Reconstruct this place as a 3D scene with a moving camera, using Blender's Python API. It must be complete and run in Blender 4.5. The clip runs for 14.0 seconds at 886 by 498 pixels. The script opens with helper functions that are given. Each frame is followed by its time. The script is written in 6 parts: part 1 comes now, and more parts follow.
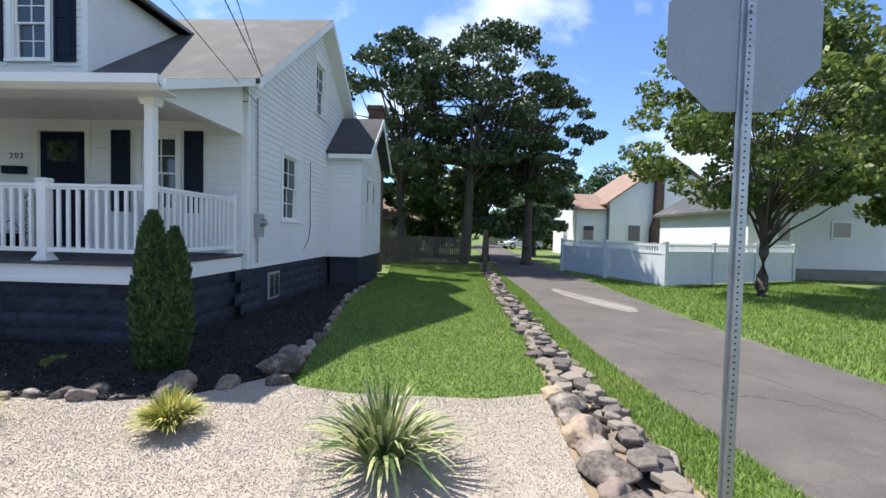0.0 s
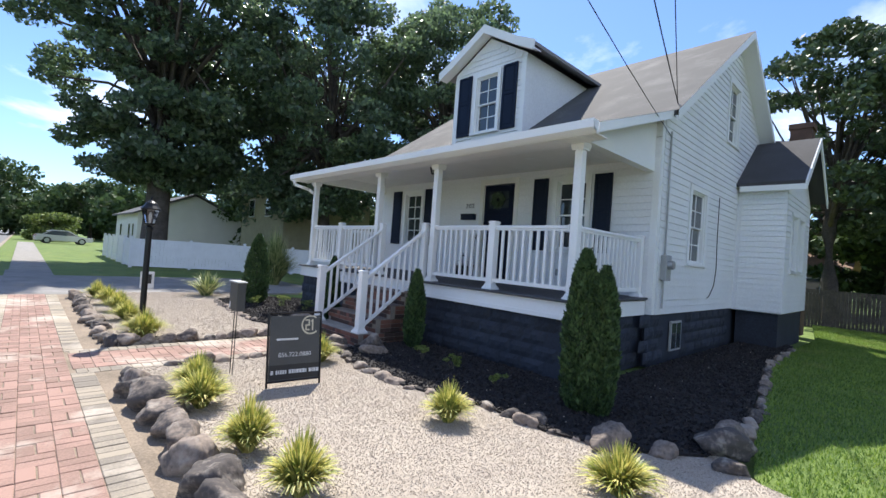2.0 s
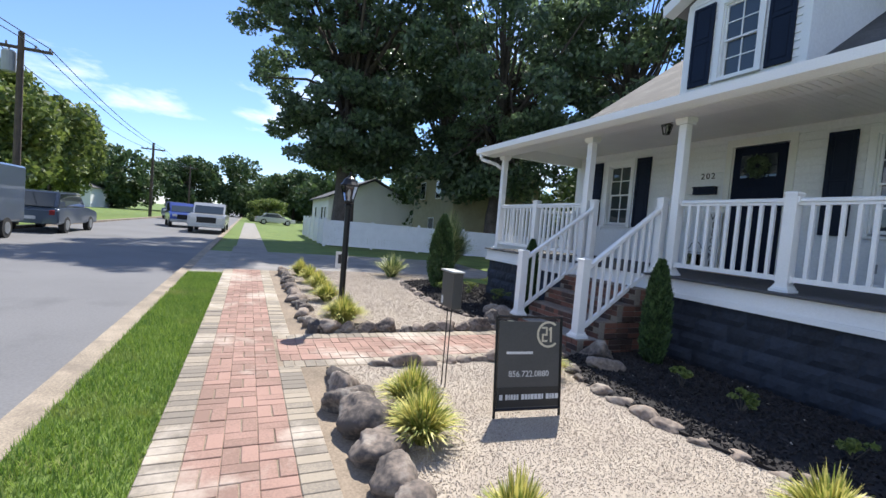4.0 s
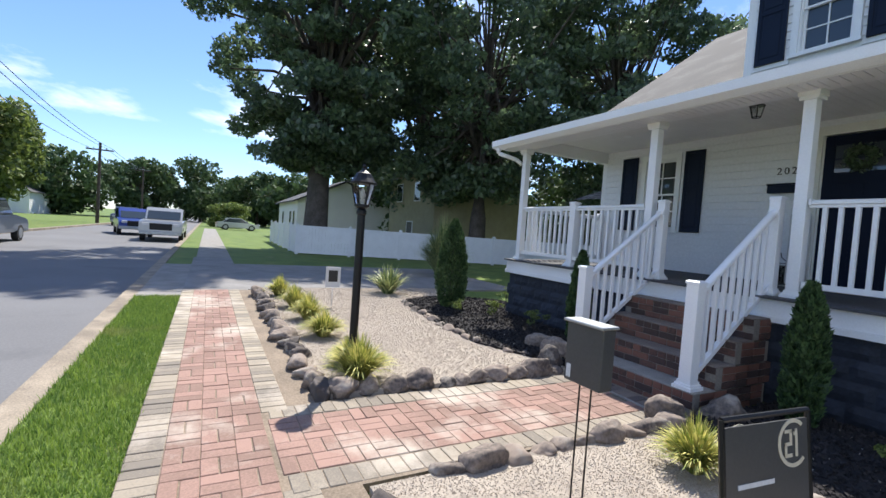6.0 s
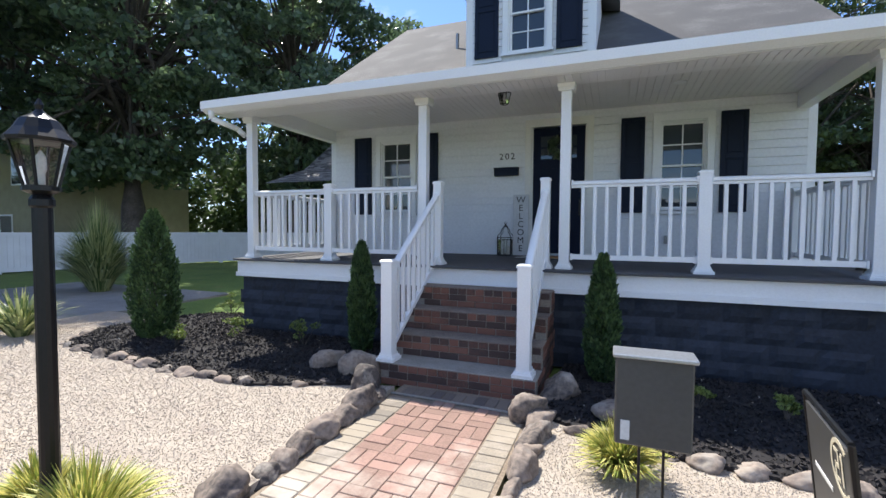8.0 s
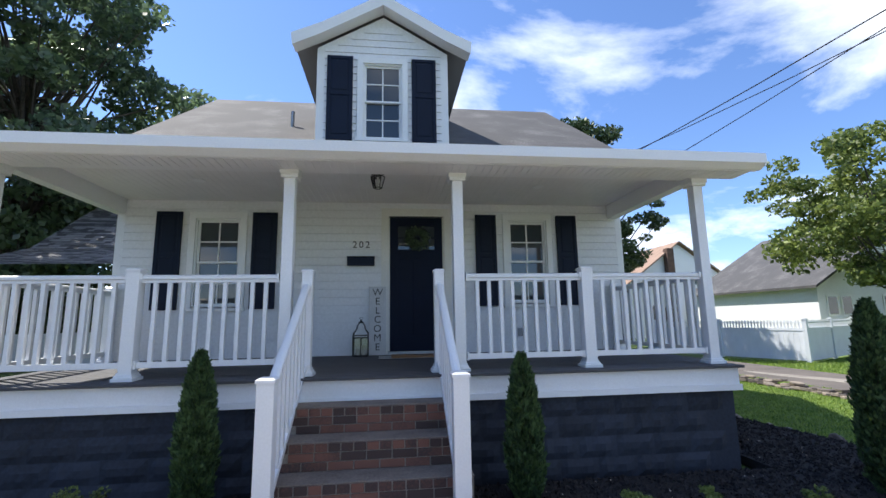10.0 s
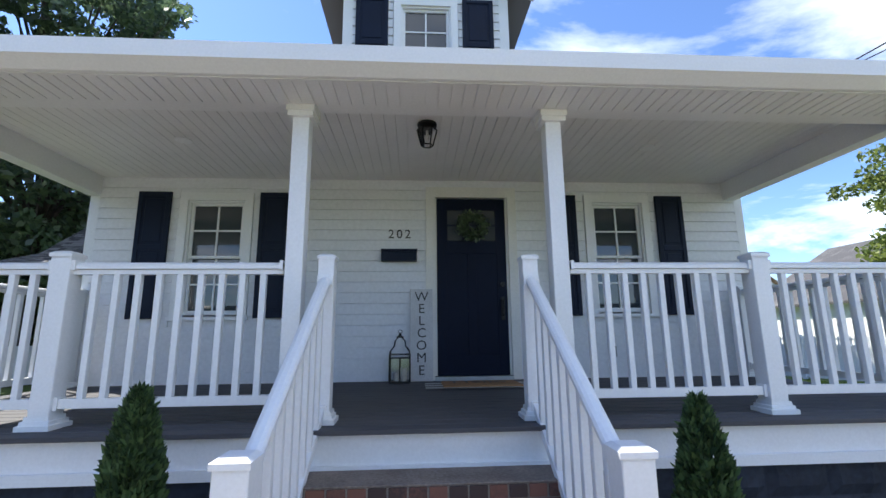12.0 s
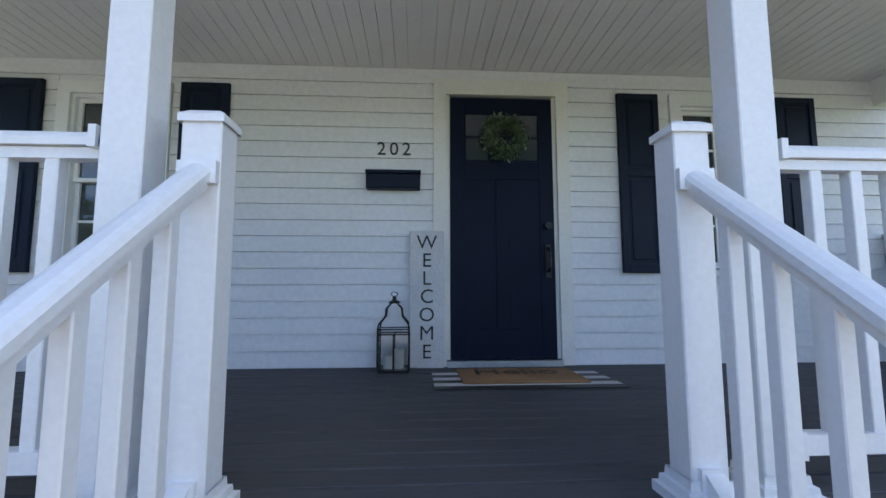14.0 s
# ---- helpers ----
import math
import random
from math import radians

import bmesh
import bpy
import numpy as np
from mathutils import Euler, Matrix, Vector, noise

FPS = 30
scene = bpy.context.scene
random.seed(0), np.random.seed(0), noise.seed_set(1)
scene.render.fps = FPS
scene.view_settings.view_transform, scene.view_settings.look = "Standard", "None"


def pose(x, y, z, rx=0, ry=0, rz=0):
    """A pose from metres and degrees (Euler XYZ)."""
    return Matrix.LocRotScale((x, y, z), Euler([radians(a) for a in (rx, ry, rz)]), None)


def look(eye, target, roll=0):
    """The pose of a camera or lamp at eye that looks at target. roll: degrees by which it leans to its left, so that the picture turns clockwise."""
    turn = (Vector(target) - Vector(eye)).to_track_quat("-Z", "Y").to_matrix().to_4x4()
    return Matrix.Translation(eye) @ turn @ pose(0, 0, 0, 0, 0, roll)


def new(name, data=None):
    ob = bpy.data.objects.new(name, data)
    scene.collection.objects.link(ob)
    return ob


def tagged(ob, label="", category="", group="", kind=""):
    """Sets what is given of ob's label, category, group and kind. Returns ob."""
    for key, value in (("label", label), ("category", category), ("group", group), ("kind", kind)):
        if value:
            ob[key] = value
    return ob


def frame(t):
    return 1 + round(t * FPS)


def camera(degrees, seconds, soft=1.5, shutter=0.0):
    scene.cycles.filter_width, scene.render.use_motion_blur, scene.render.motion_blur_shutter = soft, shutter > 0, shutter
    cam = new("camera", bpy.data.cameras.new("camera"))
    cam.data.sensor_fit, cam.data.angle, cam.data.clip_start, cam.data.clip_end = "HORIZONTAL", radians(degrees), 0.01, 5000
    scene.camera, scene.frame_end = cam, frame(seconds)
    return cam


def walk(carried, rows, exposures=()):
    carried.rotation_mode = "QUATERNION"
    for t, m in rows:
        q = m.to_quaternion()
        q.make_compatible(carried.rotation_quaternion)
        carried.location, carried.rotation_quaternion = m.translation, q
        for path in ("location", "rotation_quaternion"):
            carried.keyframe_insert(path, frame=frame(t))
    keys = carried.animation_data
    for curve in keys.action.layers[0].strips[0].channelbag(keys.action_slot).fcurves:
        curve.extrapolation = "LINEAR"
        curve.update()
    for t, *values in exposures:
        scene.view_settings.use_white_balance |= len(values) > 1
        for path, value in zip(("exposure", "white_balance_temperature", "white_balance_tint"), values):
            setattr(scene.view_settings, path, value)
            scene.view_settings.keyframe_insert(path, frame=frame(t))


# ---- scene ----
cam = camera(89.6, 14.0)
METRES, EYE, TILT, LEAN, TURN = 10.3, 1.5, 0.0, 0.0, 2.4
PATH = [
    (0, (0.214, -0.798, 1.583), (0.132, 1.198, 1.508), 1.4),
    (0.5, (0.08, -0.786, 1.59), (-0.497, 1.129, 1.568), 2.5),
    (1, (-0.134, -0.734, 1.579), (-1.07, 1.033, 1.601), 3.3),
    (1.5, (-0.361, -0.69, 1.553), (-1.579, 0.895, 1.596), 3.8),
    (2, (-0.631, -0.592, 1.543), (-2.086, 0.78, 1.578), 4.2),
    (2.5, (-0.984, -0.539, 1.471), (-2.633, 0.591, 1.493), 4.7),
    (3, (-1.386, -0.456, 1.424), (-3.149, 0.488, 1.407), 4.8),
    (3.5, (-1.841, -0.447, 1.449), (-3.64, 0.424, 1.374), 4.9),
    (4, (-2.31, -0.469, 1.472), (-4.138, 0.336, 1.375), 4.9),
    (4.2, (-2.465, -0.457, 1.485), (-4.307, 0.316, 1.39), 4.7),
    (6.3, (-4.520, -0.595, 1.509), (-6.234, 0.434, 1.444), 3.8),
    (6.5, (-4.709, -0.614, 1.490), (-6.358, 0.516, 1.433), 3.5),
    (7, (-5.214, -0.606, 1.474), (-6.672, 0.761, 1.393), 2.7),
    (7.5, (-5.645, -0.576, 1.490), (-6.819, 1.041, 1.405), 1.8),
    (8, (-6.028, -0.509, 1.530), (-6.740, 1.358, 1.445), 0.4),
    (8.5, (-6.451, -0.463, 1.565), (-6.754, 1.514, 1.551), -0.5),
    (8.7, (-6.685, -0.435, 1.575), (-6.793, 1.561, 1.613), -0.9),
    (10.8, (-7.363, 0.684, 1.625), (-7.108, 2.633, 1.996), -1.1),
    (11, (-7.404, 0.856, 1.628), (-7.192, 2.809, 2.001), -1.0),
    (11.5, (-7.479, 1.335, 1.62), (-7.328, 3.293, 1.995), -0.7),
    (12, (-7.522, 1.806, 1.627), (-7.397, 3.767, 1.999), -0.6),
    (12.5, (-7.572, 2.269, 1.608), (-7.459, 4.233, 1.966), -0.4),
    (13, (-7.56, 2.705, 1.629), (-7.449, 4.684, 1.894), -0.3),
    (13.5, (-7.571, 3.119, 1.646), (-7.457, 5.102, 1.878), -0.0),
    (14, (-7.53, 3.509, 1.654), (-7.409, 5.496, 1.854), -0.1),
]
walk(cam, [(t, look(eye, target, roll)) for t, eye, target, roll in PATH], [(0, 1.42), (1.5, 1.5), (3, 1.4), (6.5, 1.34), (8, 1.55), (8.5, 1.58), (11, 1.42), (12, 1.72), (13, 2.02), (14, 2.12)])
import collections


# ---- world and sun ----
SUN_DIR = Vector((-0.54, 0.38, 1.0)).normalized()
world = bpy.data.worlds.new("world")
scene.world = world
world.use_nodes = True
wn, wl = world.node_tree.nodes, world.node_tree.links
wn.clear()
w_out = wn.new("ShaderNodeOutputWorld")
w_bg = wn.new("ShaderNodeBackground")
w_sky = wn.new("ShaderNodeTexSky")
w_sky.sky_type = "NISHITA"
w_sky.sun_disc = False
w_sky.sun_elevation = math.asin(SUN_DIR.z)
w_sky.sun_rotation = math.atan2(SUN_DIR.x, SUN_DIR.y)
w_sky.air_density, w_sky.dust_density, w_sky.ozone_density = 1.0, 0.2, 2.0
w_bg.inputs["Strength"].default_value = 0.15
w_tc = wn.new("ShaderNodeTexCoord")
w_sep = wn.new("ShaderNodeSeparateXYZ")
w_add = wn.new("ShaderNodeMath"); w_add.operation = "ADD"; w_add.inputs[1].default_value = 0.16
w_dx = wn.new("ShaderNodeMath"); w_dx.operation = "DIVIDE"
w_dy = wn.new("ShaderNodeMath"); w_dy.operation = "DIVIDE"
w_com = wn.new("ShaderNodeCombineXYZ")
w_noise = wn.new("ShaderNodeTexNoise")
w_noise.inputs["Scale"].default_value = 0.85
w_noise.inputs["Detail"].default_value = 9
w_noise.inputs["Roughness"].default_value = 0.58
w_noise.inputs["Distortion"].default_value = 0.35
w_ramp = wn.new("ShaderNodeValToRGB")
w_ramp.color_ramp.elements[0].position = 0.505
w_ramp.color_ramp.elements[1].position = 0.68
w_mix = wn.new("ShaderNodeMixRGB")
w_mix.inputs["Color2"].default_value = (4.0, 4.2, 4.5, 1)
w_blue = wn.new("ShaderNodeMixRGB"); w_blue.blend_type = "MULTIPLY"; w_blue.inputs["Fac"].default_value = 1
w_blue.inputs["Color2"].default_value = (0.37, 0.435, 0.56, 1)
wl.new(w_tc.outputs["Generated"], w_sep.inputs[0])
wl.new(w_sep.outputs["Z"], w_add.inputs[0])
wl.new(w_sep.outputs["X"], w_dx.inputs[0]); wl.new(w_add.outputs[0], w_dx.inputs[1])
wl.new(w_sep.outputs["Y"], w_dy.inputs[0]); wl.new(w_add.outputs[0], w_dy.inputs[1])
wl.new(w_dx.outputs[0], w_com.inputs["X"]); wl.new(w_dy.outputs[0], w_com.inputs["Y"])
wl.new(w_com.outputs[0], w_noise.inputs["Vector"])
w_east = wn.new("ShaderNodeMath"); w_east.operation = "MULTIPLY_ADD"; w_east.inputs[1].default_value = 0.045
wl.new(w_sep.outputs["X"], w_east.inputs[0]); wl.new(w_noise.outputs["Fac"], w_east.inputs[2])
wl.new(w_east.outputs[0], w_ramp.inputs["Fac"])
wl.new(w_ramp.outputs["Color"], w_mix.inputs["Fac"])
wl.new(w_sky.outputs["Color"], w_blue.inputs["Color1"])
wl.new(w_blue.outputs["Color"], w_mix.inputs["Color1"])
wl.new(w_mix.outputs["Color"], w_bg.inputs["Color"])
wl.new(w_bg.outputs[0], w_out.inputs[0])

sun = new("sun", bpy.data.lights.new("sun", "SUN"))
sun.data.energy, sun.data.angle, sun.data.color = 3.2, radians(0.6), (1.0, 0.95, 0.87)
sun.matrix_world = look(SUN_DIR * 60, (0, 0, 0))
scene.view_settings.exposure = 1.0


# ---- materials ----
def mat(name, col, rough=0.6, metal=0.0, var=0.12, scale=3.0, fine=60.0, bump=0.0, bscale=None, dark=None, obj=0.0, island=0.0, spec=0.5, coat=0.0, thin=0.0, stretch=None, stain=None, stain_scale=1.3, stain_at=(0.56, 0.66)):
    """A procedural surface: a base colour broken up by a coarse and a fine noise, with relief."""
    m = bpy.data.materials.new(name)
    m.use_nodes = True
    n, l = m.node_tree.nodes, m.node_tree.links
    b = n["Principled BSDF"]
    b.inputs["Roughness"].default_value = rough
    b.inputs["Metallic"].default_value = metal
    b.inputs["Specular IOR Level"].default_value = spec
    b.inputs["Coat Weight"].default_value = coat
    geo = n.new("ShaderNodeNewGeometry")
    vec = geo.outputs["Position"]
    if stretch:
        mp = n.new("ShaderNodeMapping"); mp.inputs["Scale"].default_value = stretch
        l.new(vec, mp.inputs["Vector"]); vec = mp.outputs["Vector"]
    c = n.new("ShaderNodeTexNoise"); c.inputs["Scale"].default_value = scale; c.inputs["Detail"].default_value = 5
    f = n.new("ShaderNodeTexNoise"); f.inputs["Scale"].default_value = fine; f.inputs["Detail"].default_value = 4
    l.new(vec, c.inputs["Vector"]); l.new(vec, f.inputs["Vector"])
    ad = n.new("ShaderNodeMath"); ad.operation = "MULTIPLY_ADD"; ad.inputs[1].default_value = 0.5
    l.new(f.outputs["Fac"], ad.inputs[0]); 
    h = n.new("ShaderNodeMath"); h.operation = "MULTIPLY"; h.inputs[1].default_value = 0.5
    l.new(c.outputs["Fac"], h.inputs[0]); l.new(h.outputs[0], ad.inputs[2])
    fac = ad.outputs[0]
    if obj or island:
        r = n.new("ShaderNodeObjectInfo") if obj else geo
        out = r.outputs["Random"] if obj else geo.outputs["Random Per Island"]
        k = n.new("ShaderNodeMath"); k.operation = "MULTIPLY_ADD"; k.inputs[1].default_value = obj or island
        k.inputs[2].default_value = -(obj or island) / 2
        l.new(out, k.inputs[0])
        s = n.new("ShaderNodeMath"); s.operation = "ADD"
        l.new(fac, s.inputs[0]); l.new(k.outputs[0], s.inputs[1]); fac = s.outputs[0]
    rp = n.new("ShaderNodeValToRGB")
    d = dark if dark else tuple(x * (1 - 2 * var) for x in col)
    lt = col if dark else tuple(min(0.95, x * (1 + var)) for x in col)
    rp.color_ramp.elements[0].position, rp.color_ramp.elements[1].position = 0.36, 0.64
    rp.color_ramp.elements[0].color, rp.color_ramp.elements[1].color = (*d, 1), (*lt, 1)
    l.new(fac, rp.inputs["Fac"]); col_out = rp.outputs["Color"]
    if stain:
        sn = n.new("ShaderNodeTexNoise"); sn.inputs["Scale"].default_value = stain_scale; sn.inputs["Detail"].default_value = 8; sn.inputs["Roughness"].default_value = 0.65
        sr = n.new("ShaderNodeMapRange"); sr.inputs["From Min"].default_value, sr.inputs["From Max"].default_value = stain_at; sr.inputs["To Max"].default_value = 0.75
        sx = n.new("ShaderNodeMixRGB"); sx.inputs["Color2"].default_value = (*stain, 1)
        l.new(geo.outputs["Position"], sn.inputs["Vector"]); l.new(sn.outputs["Fac"], sr.inputs["Value"]); l.new(sr.outputs["Result"], sx.inputs["Fac"])
        l.new(col_out, sx.inputs["Color1"]); col_out = sx.outputs["Color"]
    l.new(col_out, b.inputs["Base Color"])
    if bump:
        bp = n.new("ShaderNodeBump"); bp.inputs["Strength"].default_value = min(1, bump * 10); bp.inputs["Distance"].default_value = bump
        t = n.new("ShaderNodeTexNoise"); t.inputs["Scale"].default_value = bscale or fine; t.inputs["Detail"].default_value = 5
        l.new(vec, t.inputs["Vector"]); l.new(t.outputs["Fac"], bp.inputs["Height"]); l.new(bp.outputs[0], b.inputs["Normal"])
    if thin:
        tr = n.new("ShaderNodeBsdfTranslucent"); mx = n.new("ShaderNodeMixShader"); mx.inputs["Fac"].default_value = thin
        l.new(col_out, tr.inputs["Color"]); l.new(b.outputs[0], mx.inputs[1]); l.new(tr.outputs[0], mx.inputs[2])
        l.new(mx.outputs[0], n["Material Output"].inputs["Surface"])
    return m


def glass(name, tint=(0.02, 0.03, 0.035), rough=0.03):
    m = bpy.data.materials.new(name); m.use_nodes = True
    b = m.node_tree.nodes["Principled BSDF"]
    b.inputs["Base Color"].default_value = (*tint, 1)
    b.inputs["Roughness"].default_value = rough
    b.inputs["Specular IOR Level"].default_value = 0.9
    return m


def clear_glass(name):
    m = bpy.data.materials.new(name); m.use_nodes = True
    n, l = m.node_tree.nodes, m.node_tree.links
    g = n.new("ShaderNodeBsdfGlossy"); g.inputs["Roughness"].default_value = 0.04
    t = n.new("ShaderNodeBsdfTransparent"); x = n.new("ShaderNodeMixShader"); fr = n.new("ShaderNodeFresnel")
    fr.inputs["IOR"].default_value = 1.5
    l.new(fr.outputs[0], x.inputs["Fac"]); l.new(t.outputs[0], x.inputs[1]); l.new(g.outputs[0], x.inputs[2])
    l.new(x.outputs[0], n["Material Output"].inputs["Surface"])
    return m


M_WHITE = mat("white_vinyl", (0.78, 0.79, 0.80), 0.38, var=0.03, scale=1.2)
M_SIDING = mat("white_siding", (0.74, 0.75, 0.77), 0.55, var=0.05, scale=0.8, fine=25, bump=0.0008, bscale=90)
M_CREAM = mat("cream_trim", (0.74, 0.73, 0.69), 0.5, var=0.04)
M_CEIL = mat("white_ceiling", (0.74, 0.74, 0.74), 0.5, var=0.03)
M_NAVY = mat("navy_shutter", (0.006, 0.012, 0.030), 0.5, var=0.1, spec=0.2)
M_DOOR = mat("navy_door", (0.002, 0.006, 0.022), 0.5, var=0.1, spec=0.15)
M_FOUND = mat("dark_block", (0.024, 0.031, 0.048), 0.8, var=0.2, scale=2, fine=30, bump=0.006, bscale=14, obj=0.15)
M_DECK = mat("deck_board", (0.064, 0.066, 0.075), 0.7, var=0.12, stretch=(1, 12, 12), scale=4, fine=30, obj=0.12)
M_SHINGLE = mat("roof_shingle", (0.225, 0.22, 0.222), 0.9, var=0.12, dark=(0.062, 0.062, 0.065), scale=1.5, fine=90, bump=0.002, island=1.0)
M_SHINGLE_D = mat("dark_shingle", (0.06, 0.06, 0.065), 0.9, var=0.15, scale=1.5, fine=90, bump=0.002, island=0.4)
M_BRICK = mat("step_brick", (0.175, 0.078, 0.056), 0.85, dark=(0.058, 0.036, 0.032), scale=5, fine=50, bump=0.003, obj=0.7)
M_MORTAR = mat("mortar", (0.25, 0.22, 0.19), 0.95, var=0.15, bump=0.003)
M_CONC = mat("concrete", (0.26, 0.245, 0.225), 0.9, var=0.15, scale=2.5, fine=60, bump=0.003)
M_KERB = mat("kerb_concrete", (0.30, 0.25, 0.19), 0.9, var=0.25, scale=2.5, fine=60, bump=0.004, stain=(.17, .14, .11), stain_scale=2.2, stain_at=(.5, .62))
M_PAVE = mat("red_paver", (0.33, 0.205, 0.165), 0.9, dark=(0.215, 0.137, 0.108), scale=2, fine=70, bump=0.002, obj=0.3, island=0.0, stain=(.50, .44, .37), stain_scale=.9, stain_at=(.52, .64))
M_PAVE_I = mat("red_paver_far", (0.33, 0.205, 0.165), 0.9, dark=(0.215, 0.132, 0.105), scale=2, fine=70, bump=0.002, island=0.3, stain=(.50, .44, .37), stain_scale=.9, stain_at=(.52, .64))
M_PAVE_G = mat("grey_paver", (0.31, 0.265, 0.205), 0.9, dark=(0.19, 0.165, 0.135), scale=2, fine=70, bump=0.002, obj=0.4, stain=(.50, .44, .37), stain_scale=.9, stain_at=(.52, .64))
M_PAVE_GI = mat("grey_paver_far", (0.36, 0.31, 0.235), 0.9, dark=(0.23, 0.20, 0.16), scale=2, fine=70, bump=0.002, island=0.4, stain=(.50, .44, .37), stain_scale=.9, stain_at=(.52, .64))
M_PAVE_D = mat("dark_paver", (0.20, 0.16, 0.13), 0.9, dark=(0.11, 0.09, 0.08), scale=2, fine=70, bump=0.002, obj=0.4)
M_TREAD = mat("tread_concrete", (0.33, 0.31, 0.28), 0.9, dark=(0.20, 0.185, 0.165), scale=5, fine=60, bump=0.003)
M_TREADB = mat("tread_brown", (0.24, 0.20, 0.17), 0.9, dark=(0.12, 0.095, 0.08), scale=5, fine=60, bump=0.003)
M_WORN = mat("worn_asphalt", (0.30, 0.275, 0.24), 0.9, dark=(0.13, 0.118, 0.108), scale=1.5, fine=50, bump=0.004)
M_BOX = mat("grey_enamel", (0.33, 0.34, 0.35), 0.5, var=0.06)
M_SOIL = mat("dry_soil", (0.34, 0.26, 0.17), 0.95, dark=(0.20, 0.155, 0.10), scale=4, fine=60, bump=0.012, bscale=60)
M_JOINT = mat("joint_sand", (0.24, 0.19, 0.14), 0.95, var=0.2, bump=0.003)
M_ROAD = mat("road_asphalt", (0.165, 0.165, 0.17), 0.85, dark=(0.12, 0.12, 0.125), scale=0.35, fine=40, bump=0.003, bscale=70, stain=(.105, .105, .11), stain_scale=.45)
M_ALLEY = mat("alley_asphalt", (0.130, 0.113, 0.102), 0.9, dark=(0.078, 0.069, 0.063), scale=1.3, fine=60, bump=0.008, bscale=80, stain=(.19, .17, .15), stain_scale=.7, stain_at=(.55, .75))
M_DRIVE = mat("gravel_drive", (0.27, 0.26, 0.25), 0.95, dark=(0.16, 0.155, 0.15), scale=1.5, fine=40, bump=0.01, bscale=50)
M_GRASS = mat("grass_ground", (0.14, 0.20, 0.04), 0.95, dark=(0.07, 0.12, 0.022), scale=1.0, fine=25, bump=0.03, bscale=30, stain=(.24, .21, .075), stain_scale=.9, stain_at=(.57, .72))
M_BLADE = mat("grass_blade", (0.27, 0.375, 0.065), 0.6, dark=(0.10, 0.19, 0.030), scale=1.2, fine=20, island=0.7, thin=0.35, stain=(.40, .36, .14), stain_scale=.8, stain_at=(.57, .75))
M_GRAVEL = mat("pale_gravel", (0.42, 0.365, 0.30), 0.95, dark=(0.33, 0.28, 0.23), scale=4, fine=160, bump=0.003, bscale=140)
M_CHIP = mat("gravel_chip", (0.52, 0.455, 0.385), 0.9, dark=(0.34, 0.29, 0.24), scale=1.2, fine=50, island=.6)
M_MULCH = mat("black_mulch", (0.016, 0.014, 0.015), 0.95, var=0.3, scale=5, fine=60, bump=0.02, bscale=40)
M_MCHIP = mat("mulch_chip", (0.030, 0.025, 0.025), 0.9, dark=(0.010, 0.009, 0.010), island=1.0)
M_ROCK = mat("field_stone", (0.27, 0.215, 0.175), 0.9, dark=(0.068, 0.058, 0.054), scale=5, fine=30, bump=0.022, bscale=18, obj=0.35, stain=(.33, .30, .26), stain_scale=5, stain_at=(.54, .66))
M_ROCKT = mat("tan_stone", (0.48, 0.36, 0.23), 0.9, dark=(0.20, 0.16, 0.14), scale=3, fine=22, bump=0.012, bscale=16, obj=0.3)
M_SLATE = mat("flat_slate", (0.25, 0.21, 0.17), 0.85, dark=(0.10, 0.085, 0.075), scale=4, fine=30, bump=0.008, bscale=25, obj=0.5)
M_BARK = mat("bark", (0.095, 0.080, 0.068), 0.95, var=0.25, scale=3, fine=18, bump=0.03, bscale=12)
M_LEAF_D = mat("dark_leaf", (0.15, 0.22, 0.11), 0.32, dark=(0.08, 0.125, 0.075), scale=0.5, fine=6, island=0.6, thin=0.5, spec=0.8)
M_LEAF_M = mat("maple_leaf", (0.215, 0.27, 0.065), 0.55, dark=(0.07, 0.11, 0.030), scale=0.5, fine=6, island=0.5, thin=0.35)
M_LEAF_F = mat("far_leaf", (0.10, 0.155, 0.055), 0.7, dark=(0.040, 0.075, 0.028), scale=0.3, fine=3, island=0.5, thin=0.2)
M_LEAF_P = mat("pine_leaf", (0.105, 0.155, 0.065), 0.5, dark=(0.045, 0.075, 0.035), scale=0.5, fine=6, island=0.5, thin=0.1)
M_ARB = mat("arborvitae", (0.085, 0.15, 0.048), 0.7, dark=(0.026, 0.056, 0.020), scale=4, fine=25, island=0.6, thin=0.2)
M_BLADEY = mat("variegated_blade", (0.66, 0.60, 0.19), 0.5, dark=(0.22, 0.27, 0.05), scale=5, fine=20, island=0.9, thin=0.3)
M_YUCCA = mat("yucca_blade", (0.42, 0.44, 0.20), 0.45, dark=(0.075, 0.13, 0.035), scale=5, fine=20, island=0.8, thin=0.2)
M_BLACK = mat("black_metal", (0.012, 0.012, 0.013), 0.4, metal=0.4, var=0.1)
M_GALV = mat("galvanised", (0.42, 0.44, 0.46), 0.42, metal=0.85, var=0.1, scale=8, fine=80)
M_SIGNB = mat("sign_aluminium", (0.30, 0.33, 0.37), 0.55, metal=0.5, var=0.06)
M_PANEL = mat("sign_panel", (0.055, 0.055, 0.055), 0.45, var=0.08)
M_GOLD = mat("pale_gold", (0.55, 0.50, 0.38), 0.5, var=0.05)
M_INK = mat("black_ink", (0.015, 0.015, 0.015), 0.5, var=0.05)
M_FENCE = mat("white_fence", (0.70, 0.73, 0.77), 0.45, var=0.04)
M_TAN = mat("tan_wall", (0.36, 0.33, 0.22), 0.85, var=0.08)
